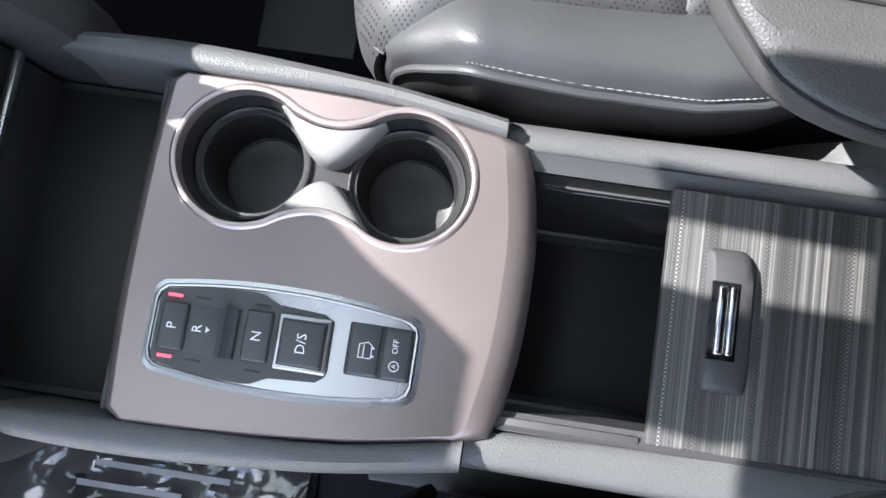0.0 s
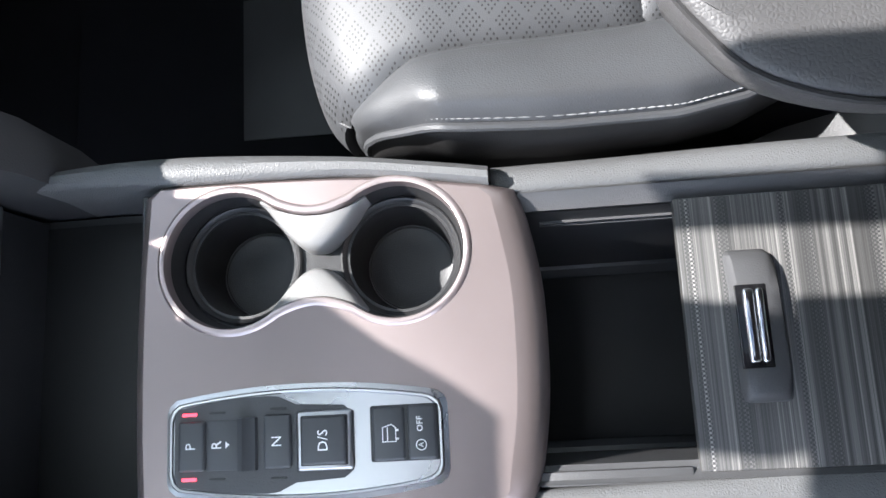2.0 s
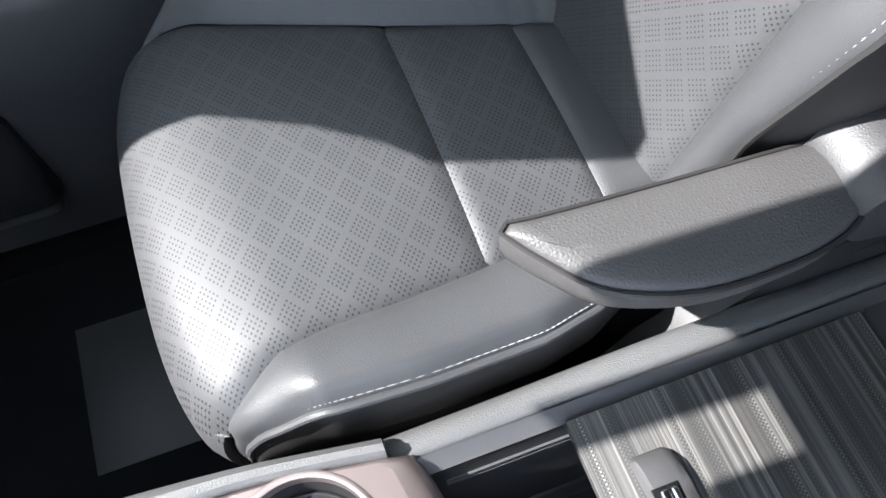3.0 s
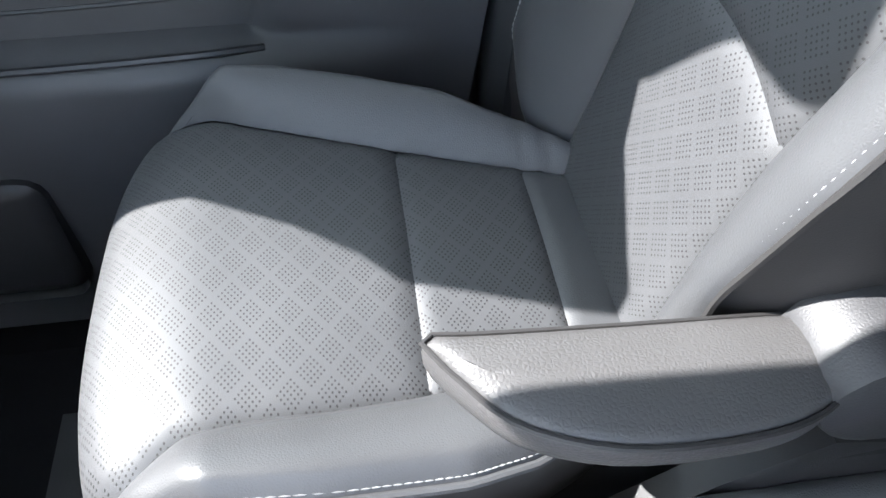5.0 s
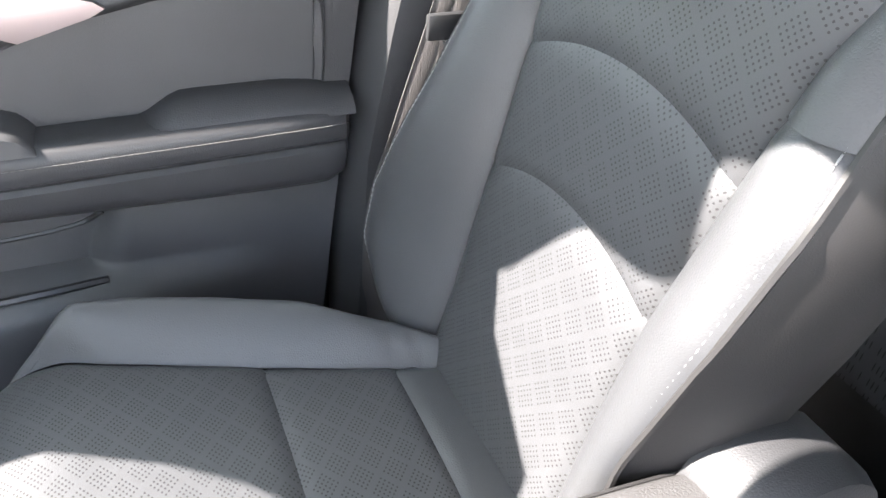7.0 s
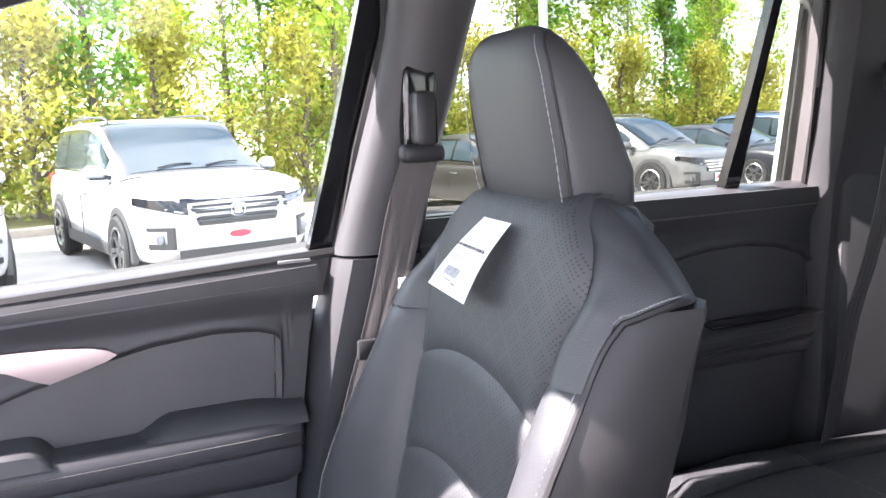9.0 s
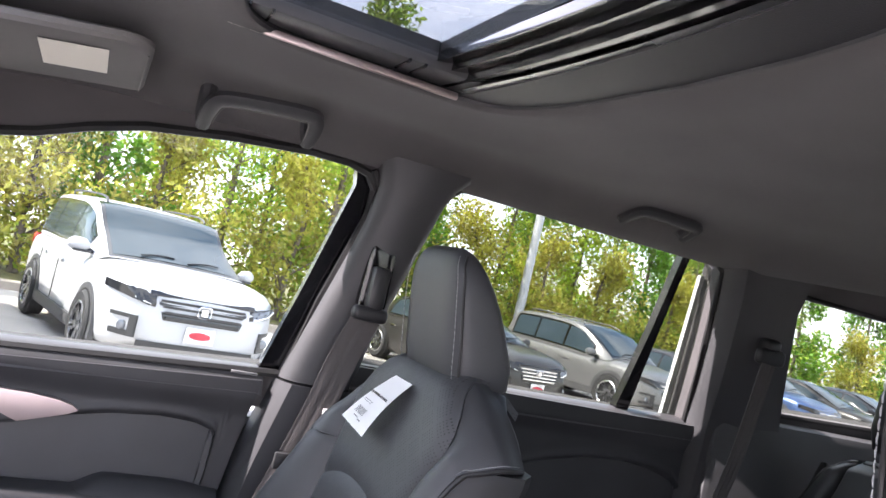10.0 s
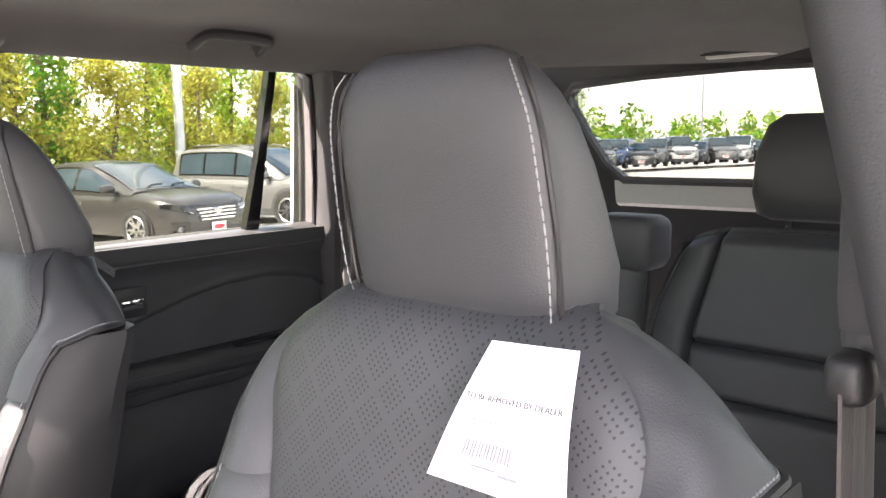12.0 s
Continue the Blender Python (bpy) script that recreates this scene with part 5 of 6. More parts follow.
strip = [(-.70, .820), (-.40, .808), (-.109, .802), (-.02, .7995), (.020, .795), (.041, .789), (.050, .7825), (.036, .775), (.0, .764), (-.030, .755), (-.050, .7635), (-.075, .777), (-.109, .786), (-.40, .792), (-.70, .804)]
bm = bmesh.new()
prism(bm, strip, [], lambda u, v: Vector((u, Y1 - .0065 - .004 * math.sin((v - .75) * 40), v)), (0, .012, 0))
part("trim_strip", bm, rose, d1, "satin rose metal trim strip")
bm = bmesh.new()
prism(bm, [(-.34, .790), (-.11, .784), (-.078, .775), (-.053, .762), (-.036, .752), (-.11, .722), (-.20, .694), (-.34, .66)], [], lambda u, v: Vector((u, Y1 + .002, v)), (0, .012, 0))
part("handle_cup", bm, hard2, d1, "dark recessed handle cup")
bm = bmesh.new()
tube(bm, smooth_line([(-.29, Y1 - .004, .765), (-.22, Y1 - .012, .768), (-.14, Y1 - .010, .762)], 14), .007, 8)
part("inner_handle", bm, chrome, d1, "chrome inner door handle")
stitched_arm("armrest", [(-.70, .668, .60, .05, Y1), (-.40, .664, .598, .048, Y1), (-.20, .662, .588, .047, Y1), (-.05, .664, .582, .047, Y1), (.10, .666, .577, .047, Y1), (.20, .667, .574, .046, Y1), (.250, .667, .573, .043, Y1), (.272, .664, .578, .034, Y1), (.281, .655, .590, .015, Y1)], d1, "padded black armrest with grey stitching")
bm = bmesh.new()
rings = []
for k in range(22):
    x = .050 + .232 * k / 21
    h = .024 * ease(.055, .110, x) * (1 - .30 * ease(.20, .28, x))
    rings.append([(x, Y1 + .01, .660), (x, Y1 - .040, .661), (x, Y1 - .036, .664 + h * .28), (x, Y1 - .028, .665 + h * .62), (x, Y1 - .016, .666 + h * .90), (x, Y1 - .004, .667 + h), (x, Y1 + .01, .667 + h)])
loft(bm, rings)
part("armrest_rise", bm, soft, d1)
pod_rows = [(-.42, .004), (-.30, .008), (-.16, .012), (-.085, .015), (-.060, .0145), (-.048, .010), (-.040, .002), (-.034, -.006)]
pod = part("switch_pod", loft(bmesh.new(), [[(x, Y1 + .01, .66), (x, Y1 - .046, .66), (x, Y1 - .044, .665 + h), (x, Y1 - .039, .669 + h), (x, Y1 - .030, .671 + h), (x, Y1 + .01, .675 + h)] for x, h in pod_rows]), hard2, d1, "raised switch pod")
for x in (-.178, -.128):
    part("window_switch", box(x - .016, x + .014, Y1 - .030, Y1 - .014, .680, .6868, r=.002), gloss_black, pod)
    part("switch_edge", box(x - .015, x + .013, Y1 - .0315, Y1 - .0302, .6855, .6872, r=.0003, seg=1), silver, pod)
    part("mark", box(x + .016, x + .021, Y1 - .027, Y1 - .020, .6865, .6872, r=0), white_ink, pod)


def h2(x, z):
    cut = table([(.485, -.01), (.50, -.004), (.54, .012), (.60, .03)], z)
    pocket = ease(cut + .02, cut - .015, x)
    bulge = .030 * ease(.50, .455, z) * ease(.26, .02, x)
    return -.022 * pocket * ease(.478, .492, z) + bulge - .02 * ease(.40, .15, z)


relief("lower_panel", -.70, .312, .03, .60, Y1 + .004, h2, hard2, d1, "black moulded lower panel with map pocket", 110, 80, lean1)
bm = bmesh.new()
tube(bm, smooth_line([(-.68, Y1 - .004 + .020, .532), (-.30, Y1 + .014, .535), (-.09, Y1 + .014, .540), (-.02, Y1 + .013, .547), (.008, Y1 + .006, .562)], 30), .003, 6)
part("pocket_line", bm, hard, d1)
bm = bmesh.new()
tube(bm, smooth_line([(-.68, Y1 - .030, .488), (-.27, Y1 - .030, .4885), (-.10, Y1 - .026, .489), (.0, Y1 - .016, .488)], 30), .0045, 6)
part("pocket_lip", bm, hard, d1)
part("speaker_grille", box(-.52, -.30, Y1 - .045, Y1 - .015, .12, .34, r=.03, seg=3), hard, d1, "black speaker grille")

d2 = thing("car_door", (.85, .72, 0), "black rear passenger door panel with armrest recess", "car door", "car doors")
Y2 = .716
arc2 = arc_line([(.45, .735), (.62, .742), (.75, .768), (.887, .807), (.987, .825), (1.079, .828), (1.15, .819), (1.207, .803), (1.232, .78), (1.245, .60), (1.4, .5)])


def upper2(u, v):
    x = .46 + .802 * u
    lo = arc2(x)
    z = lo + (.925 - lo) * v
    d = z - lo
    return (x, Y2 + .006 * math.exp(-(d / .004) ** 1.5) - .004 * math.exp(-((d - .010) / .008) ** 2) - .012 * ease(.86, .90, z), z)


def lower2(u, v):
    x = .46 + .79 * u
    z = .05 + (arc2(x) + .004 - .05) * v
    return (x, Y2 + .008 + .02 * ease(.60, .40, z), z)


part("upper_panel", sheet(bmesh.new(), upper2, 130, 40, .012), soft, d2, "black soft-touch panel")
part("inset_panel", sheet(bmesh.new(), lower2, 130, 30, .008), hard2, d2, "grained lower panel")
ledge("window_ledge", .46, 1.245, .910, Y2, d2, ledge_m, "soft-touch window ledge")
stitched_arm("armrest", [(.60, .690, .622, .015, Y2), (.75, .698, .625, .040, Y2), (.90, .698, .627, .046, Y2), (1.10, .700, .627, .046, Y2), (1.20, .700, .627, .040, Y2), (1.232, .695, .632, .018, Y2)], d2, "padded black armrest")
part("armrest_cup", box(.968, 1.225, Y2 - .040, Y2 - .004, .7005, .7035, r=.001), gloss_black, d2)
part("handle_cup", box(.735, .80, Y2 - .006, Y2 + .004, .79, .85, r=.006), hard, d2)
part("inner_handle", box(.745, .790, Y2 - .014, Y2 - .006, .808, .828, r=.004), chrome, d2, "chrome inner door handle")
part("pocket", box(.55, 1.15, Y2 - .04, Y2 - .0, .12, .40, r=.03, seg=3), hard2, d2, "moulded lower pocket")


# ---- belts ----
def belt(name, pts, width, label, across=(1, 0, 0), extra=None):
    b = thing(name, pts[0], label, "seat belt", "seat belts")
    line = smooth_line(pts, 40)
    bm = bmesh.new()
    ax = Vector(across).normalized()
    sheet(bm, lambda u, v: line[round(v * 40)] + ax * (u - .5) * width + Vector((0, .0012 * math.sin(u * 19), 0)), 8, 40, .0016)
    part("webbing", bm, webbing, b, "grey woven webbing")
    return b


b1 = belt("seat_belt", [(.436, .622, 1.03), (.418, .645, .95), (.400, .660, .855), (.377, .668, .765), (.345, .678, .65), (.315, .690, .52), (.31, .695, .30)], .052, "grey front passenger seat belt hanging from its pillar ring", (.95, -.3, .15))
part("belt_ring", box(.402, .462, .604, .628, 1.010, 1.034, r=.009, seg=3), hard, b1, "black plastic belt ring")
part("ring_arm", box(.422, .452, .606, .634, 1.03, 1.10, r=.008), hard, b1)
part("height_slider", box(.415, .462, .628, .655, 1.03, 1.19, r=.006), gloss_black, b1, "black height adjuster")
part("latch_plate", box(.345, .398, .652, .662, .748, .776, r=.004), hard, b1, "black tongue with metal plate")
part("metal_tongue", box(.362, .366, .645, .662, .712, .752, r=.001), chrome, b1)
part("belt_label", box(.405, .424, .648, .651, .825, .856, r=.0004), paper, b1, "small printed label")
b2 = belt("seat_belt", [(1.272, .585, 1.10), (1.255, .580, 1.02), (1.228, .575, .90), (1.20, .575, .80), (1.172, .58, .70), (1.16, .60, .50)], .046, "grey rear seat belt hanging from its pillar ring", (1, .1, .25))
part("belt_ring", box(1.238, 1.315, .578, .60, 1.085, 1.12, r=.012, seg=3), hard, b2, "black plastic belt ring")
part("ring_cap", box(1.255, 1.302, .582, .615, 1.11, 1.14, r=.012, seg=3), hard, b2)
b3 = belt("seat_belt", [(.452, -.590, 1.005), (.456, -.592, .93), (.460, -.598, .80), (.465, -.606, .62), (.465, -.61, .40)], .040, "grey driver's seat belt hanging from its pillar ring", (1, -.1, 0))
part("belt_ring", box(.432, .476, -.600, -.580, .998, 1.022, r=.008, seg=3), hard, b3, "black plastic belt ring")
part("ring_arm", box(.446, .470, -.604, -.582, 1.015, 1.065, r=.009, seg=3), hard2, b3)
bm = bmesh.new()
loft(bm, [[(.450 + a * w, -.604 + b * .02, z) for a, b in ((-1, -1), (-1, .6), (-.6, 1), (.6, 1), (1, .6), (1, -1))] for z, w in ((1.030, .010), (1.045, .020), (1.085, .023), (1.12, .022), (1.16, .018))])
part("height_adjuster", bm, hard2, b3, "charcoal height adjuster")
# lower end of the passenger's belt with its pale tab
tab = thing("belt_guide", (.25, .62, .40), "black belt guide with small white tab", "belt guide")
part("guide", box(.30, .34, .605, .628, .0, .56, r=.006), hard, tab)
part("white_tab", box(.292, .302, .604, .618, .528, .556, r=.002), paper, tab, "small white tab")


# ---- rear seats ----
def rear_seat(y0, y1, top, head, label):
    r = thing("bench_seat", (1.2, (y0 + y1) / 2, 0), label, "car seat", "rear seats")
    w = y1 - y0

    def puff(t, n=1):
        return 1 - (2 * t - 1) ** 4

    def cushion(u, v):
        x = .80 + .62 * v
        z = table([(.80, .36), (.802, .42), (.815, .460), (.85, .485), (1.0, .492), (1.42, .465)], x)
        s = .012 * math.exp(-(abs(u - .2) * w / .012) ** 1.5) + .012 * math.exp(-(abs(u - .8) * w / .012) ** 1.5) + .010 * math.exp(-((x - 1.08) / .012) ** 2)
        return (x, y0 + w * u, z + .014 * puff(u) - .02 * (1 - puff(u)) - s + .008 * (1 if u < .2 or u > .8 else 0))
    part("cushion", sheet(bmesh.new(), cushion, 100, 60, -.04), perf_flat, r, "perforated leather cushion")
    part("cushion_base", box(.85, 1.45, y0 + .02, y1 - .02, 0, .41, r=.02), hard, r)

    def groove(d, depth=.020, width=.006):
        return depth * math.exp(-(abs(d) / width) ** 1.5)

    def back(u, v):
        z = .45 + (top - .45) * v
        x = 1.395 + .21 * (z - .45) + .045 * ease(.93, 1, v) ** 2
        round_off = .030 * (1 - puff(u)) * ease(.80, 1, v)
        if head is None:
            return (x - .012 * puff(u) + .03 * (1 - puff(u)), y0 + w * u, z - round_off)
        lean = .03 * (.7 - z) * (1 if u > .5 else -1)
        dl, dr = (u - .18) * w - lean, (u - .83) * w - lean
        s = groove(dl) + groove(dr)
        side = .010 * (ease(.004, -.03, dl) + ease(-.004, .03, dr))
        if dl > 0 > dr:
            s += groove(z - .738) + groove(z - .643)
        return (x - .018 * puff(u) - side + s + .03 * (1 - puff(u)), y0 + w * u - .045 * (2 * u - 1) * ease(.74, .94, z), z - .010 * (1 - puff(u)) * v - round_off)
    part("backrest", sheet(bmesh.new(), back, 180, 140, -.08), leather, r, "leather backrest with seams")
    for u in (.03, .97):
        part("piping", tube(bmesh.new(), [Vector(back(u, v / 24)) + Vector((-.001, 0, .001)) for v in range(4, 25)], .003, 6), vinyl_side, r)
    part("piping", tube(bmesh.new(), [Vector(back(.03 + .94 * k / 24, .985)) + Vector((-.001, 0, .001)) for k in range(25)], .003, 6), leather, r, "raised seam along the top")
    if head is None:
        block = [[(1.462 + .035 * k + d, y, z) for y, z in rounded(y0 - .014 + i, y1 - i, .853 + i, .962 - i, .022, 5)] for k, d, i in ((0, 0, .014), (0, .006, .004), (0, .014, 0), (1, .05, 0), (1, .075, .006), (1, .085, .02))]
        part("headrest", loft(bmesh.new(), block), leather, r, "low block headrest, black leather", sharp=60)
    if head is not None:
        rings = []
        for dz, xf, xr, hw in ((.0, 1.535, 1.57, .08), (.01, 1.520, 1.585, .105), (.05, 1.512, 1.60, .115), (.12, 1.515, 1.595, .110), (.17, 1.525, 1.585, .092), (.19, 1.54, 1.57, .065)):
            ring = []
            for k in range(28):
                a = 2 * math.pi * k / 28
                c, s = math.cos(a), math.sin(a)
                ring.append(((xf + xr) / 2 + (xr - xf) / 2 * math.copysign(abs(c) ** .55, c), head + hw * math.copysign(abs(s) ** .55, s), top + .012 + dz))
            rings.append(ring)
        h = part("headrest", loft(bmesh.new(), rings), leather, r, "black leather headrest", sharp=60)
        for s in (-.05, .05):
            part("post", tube(bmesh.new(), [(1.55, head + s, top - .03), (1.55, head + s, top + .02)], .006, 8), chrome, h)
    return r


rear_seat(.165, .655, .945, .42, "black leather rear seat behind the passenger, sunlit patches")
rear_seat(.030, .160, .930, None, "narrow black leather middle rear seat")
rear_seat(-.545, .024, .952, -.262, "black leather rear seat behind the driver")

# rear hatch
BX = lambda z: 2.0 - .35 * (z - 1.2)
HATCH = [(.40, 1.0), (.455, 1.045), (.50, 1.12), (.535, 1.20), (.543, 1.235), (.51, 1.262), (.30, 1.275), (.04, 1.28), (-.22, 1.275), (-.43, 1.262), (-.463, 1.235), (-.455, 1.20), (-.42, 1.12), (-.375, 1.045), (-.32, 1.0)]
bm = bmesh.new()
prism(bm, [(.80, 0), (.80, .9), (.70, 1.34), (-.62, 1.34), (-.72, .9), (-.72, 0)], [HATCH], lambda u, v: Vector((BX(v), u, v)), (.05, 0, 0))
structure("wall_hatch", bm, soft)
bm = bmesh.new()
prism(bm, HATCH, [], lambda u, v: Vector((BX(v) + .03, u, v)), (.004, 0, 0))
ob = structure("window_hatch", bm, hatch_glass)
ob.visible_shadow = False
structure("seal_hatch", tube(bmesh.new(), [(BX(z) - .002, y, z) for y, z in HATCH], .012, 6, True), hard2)
bm = bmesh.new()
loft(bm, [[(BX(.998) - .004, y, .998), (BX(.96) - .012, y, .96), (BX(.935) - .014, y, .935), (BX(.93), y, .925), (BX(.998) + .01, y, .998)] for y in (-.40, 0, .40, .43)])
structure("trim_hatch_sill", bm, pale)


# ---- outside ----
def gz(y):
    return -.43 - .014 * min(40, max(0, y))


def park(x, y, turn):
    """A pose on the ground with the nose towards us (-y) and turned a little."""
    return Matrix.Translation((x, y, gz(y))) @ Matrix.Rotation(radians(-90 + turn), 4, "Z")


def back_line(x):
    """How far the verge stands off behind the slanting row of parked cars."""
    return .25 * min(max(x, -12), 34)


asphalt = mat("pale_weathered_asphalt", (0.45, 0.42, 0.385), 0.9, var=0.25, vscale=0.8, grain=0.8, gscale=60)
bm = bmesh.new()
ys = [-400, -60, -10, 0, 5, 10, 15, 25, 40, 90, 400]
sheet(bm, lambda u, v: (-400 + 800 * u, ys[round(v * 10)], gz(ys[round(v * 10)])), 20, 10)
structure("ground", bm, asphalt)
grass_m = mat("rough_grass", (0.13, 0.12, 0.04), 0.95, var=0.5, vscale=1.5, grain=1.0, gscale=20)
bm = bmesh.new()
sheet(bm, lambda u, v: (-40 + 80 * u, 15.05 + back_line(-40 + 80 * u) + 40 * v, gz(15.05 + back_line(-40 + 80 * u) + 40 * v) + .13 + .12 * noise.noise(Vector((u * 30, v * 12, 0)))), 60, 24, .3)
tagged(structure("ground_verge", bm, grass_m), kind="structure")
bm = bmesh.new()
loft(bm, [[(x, 14.8 + back_line(x) + o, gz(14.8 + back_line(x)) + z) for o, z in ((0, -.1), (0, .13), (.02, .15), (.25, .15), (.27, -.1))] for x in (-40, -12, 10, 34, 40)])
structure("kerb", bm, mat("pale_concrete", (0.38, 0.33, 0.27), 0.9, var=0.2, vscale=3, grain=.6, gscale=120))
line_m = mat("white_road_paint", (0.6, 0.6, 0.58), 0.8, var=0.2, vscale=10)
for k in range(12):
    x = -6.2 + 3.2 * k
    bm = rbox(bmesh.new(), -2.6, 2.6, -.05, .05, -.012, .005, r=0, m=park(x + .2, 11.9 + back_line(x), 14))
    structure("road_line", bm, line_m)

tyre_m = mat("tyre_rubber", (0.02, 0.02, 0.02), 0.8, grain=.3, gscale=80)
car_glass = mat("dark_car_glass", (0.03, 0.045, 0.055), 0.08, spec=0.3, var=0.05)
lens_m = mat("headlamp_lens", (0.15, 0.16, 0.18), 0.1, metal=0.3, coat=0.8)
plate_m = mat("white_plate", (0.7, 0.7, 0.7), 0.4)
red_m = mat("red_print", (0.45, 0.03, 0.05), 0.4)
tail_m = mat("red_tail_lamp", (0.4, 0.02, 0.02), 0.2, coat=0.5)


def flow(rows, x):
    """Smooth look-up in rows of (x, value)."""
    pts = smooth_line([(a, 0, b) for a, b in rows], 8 * len(rows))
    return float(np.interp(x, [p.x for p in pts], [p.z for p in pts]))


def build_car(name, paint, spec, label):
    """A parked car, its nose along +x about the origin; spec gives length, width, heights and shape."""
    car = thing(name, (0, 0, 0), label, "car", "parked cars")
    L, W, H, hood, belt, suv = spec
    h, hw = L / 2, W / 2
    zb = [(-h, .62), (-h + .05, belt - .14), (-h + .22, belt), (-.6, belt + .01), (h - 1.35, belt - .01), (h - 1.05, hood + .035), (h - .70, hood + .02), (h - .35, hood - .035), (h - .14, hood - .11), (h - .04, hood - .21), (h, hood - .34)]
    if suv:
        zt = [(-h + .08, belt + .02), (-h + .22, H - .30), (-h + .42, H - .07), (-h + .85, H - .01), (-.5, H), (.05, H - .025), (.34, H - .11), (.70, hood + .36), (h - 1.08, hood + .05)]
    else:
        zt = [(-h + .45, belt + .02), (-h + .95, H - .17), (-h + 1.45, H - .03), (-.25, H), (.12, H - .035), (.42, H - .14), (h - 1.12, hood + .05)]
    low = .25 if suv else .17

    def wide(x):
        f, r = max(0, x - (h - .62)) / .62, max(0, -h + .55 - x) / .55
        return hw * (1 - .30 * f ** 2.6 - .18 * r ** 2.6)

    tops = {}

    def top_of(x):
        k = round(x, 4)
        if k not in tops:
            tops[k] = flow(zb, x)
        return tops[k]

    def nose(y, z, out=.012):
        """The skin of the front end, seen along its length."""
        px = h - .62 + .62 * max(0, min(1, (1 - abs(y) / hw) / .30)) ** (1 / 2.6)
        qx = h
        for k in range(26):
            qx = h - .02 * k
            if top_of(qx) >= z:
                break
        return min(px, qx) + out

    bm = bmesh.new()
    rings = []
    n = 56
    for k in range(n + 1):
        x = -h + L * (.5 - .5 * math.cos(math.pi * k / n))
        w, t = wide(x), top_of(x)
        b = low + .12 * ease(h - .45, h, abs(x))
        d = t - b
        half = [(0, b), (w * .80, b), (w * .93, b + d * .05), (w * .975, b + d * .16), (w * .995, b + d * .40), (w, b + d * .62), (w * .985, b + d * .80), (w * .955, b + d * .91), (w * .90, b + d * .97), (w * .80, t), (w * .55, t + .018), (w * .25, t + .028), (0, t + .03)]
        rings.append([Vector((x, y, z)) for y, z in half] + [Vector((x, -y, z)) for y, z in half[-2:0:-1]])
    loft(bm, rings)
    part("body", bm, paint, car, sharp=55)
    x0, x1 = zt[0][0], zt[-1][0]
    top = hw * (.78 if suv else .70)
    roofs = {}

    def roof_of(x):
        k = round(x, 4)
        if k not in roofs:
            roofs[k] = flow(zt, x)
        return roofs[k]

    def gh(x, t):
        """A point of the cabin's flank or roof: t runs from the belt (0) over the roof's edge (.7) to its middle (1)."""
        w, lo, hi = wide(x) * .91, top_of(x) - .02, roof_of(x)
        hi = max(hi, lo + .005)
        tall = min(1, (hi - lo) / .30)
        wt = w * .92 + (top - w * .92) * tall
        if t < .7:
            q = t / .7
            return Vector((x, w + (wt - w) * q ** 1.5, lo + (hi - .055 * tall - lo) * q))
        q = (t - .7) / .3
        return Vector((x, wt * (1 - q ** 1.6), hi - .055 * tall * (1 - q) ** 3 + .02 * q))
    bm = bmesh.new()
    rings = []
    ts = (0, .15, .3, .45, .6, .7, .72, .75, .79, .84, .90, .95, 1)
    for k in range(49):
        x = x0 + (x1 - x0) * k / 48
        half = [gh(x, t) for t in ts]
        rings.append(half + [Vector((p.x, -p.y, p.z)) for p in half[-2::-1]])
    loft(bm, rings, False)
    part("cabin", bm, paint, car, sharp=55)
    wins = ((-h + .48, -h + 1.18), (-h + 1.24, -.20), (-.13, .66)) if suv else ((-h + 1.12, -.20), (-.13, .70))
    for sgn in (1, -1):
        def pane_fn(a, b, lo, hi, out, lean):
            def fn(u, v):
                x = a + (b - a) * u
                cut = lean * ease(.55, 1, u)
                p = gh(x, lo + (hi - lo - cut) * v)
                return (p.x, sgn * (p.y + out), p.z)
            return fn
        part("window_surround", sheet(bmesh.new(), pane_fn(wins[0][0] - .05, wins[-1][1] + .05, .06, .66, .004, .10), 40, 6, .003), gloss_black, car, "gloss black window surround")
        for k, (a, b) in enumerate(wins):
            part("side_window", sheet(bmesh.new(), pane_fn(a, b, .10, .61, .009, .10 if k == len(wins) - 1 else 0), 14, 6, .003), car_glass, car, "dark side window")

    def wind(grow, out):
        def fn(u, v):
            xa, xb = (.20 if suv else .17) - grow, x1 - .07 + grow
            x = xa + (xb - xa) * v
            p, q = gh(x, .735), roof_of(x)
            e = abs(2 * u - 1)
            return (x + out * .8, (p.y * .985 + grow) * (2 * u - 1), q + out + .018 - .030 * e ** 3)
        return fn
    part("windshield_border", sheet(bmesh.new(), wind(.035, .004), 20, 18, .003), gloss_black, car, "black windshield border")
    part("windshield", sheet(bmesh.new(), wind(-.012, .010), 20, 18, .003), car_glass, car, "glossy windshield reflecting the sky")
    for sgn in (-.45, .12):
        part("wiper", tube(bmesh.new(), smooth_line([(x1 - .09, hw * sgn, roof_of(x1 - .09) + .045), (x1 - .15, hw * (sgn + .22), roof_of(x1 - .15) + .048), (x1 - .16, hw * (sgn + .42), roof_of(x1 - .16) + .045)], 8), .010, 6), rubber, car)

    def rear(u, v):
        x = x0 + .03 + (.24 if suv else .62) * v
        return (x - .012, top * .86 * (2 * u - 1), roof_of(x) + .012)
    part("rear_window", sheet(bmesh.new(), rear, 8, 10, .004), car_glass, car)
    r = .375 if suv else .335
    ring_pts = lambda wx, q, y, m=28: [(wx + q * math.cos(2 * math.pi * k / m), y, r + q * math.sin(2 * math.pi * k / m)) for k in range(m)]
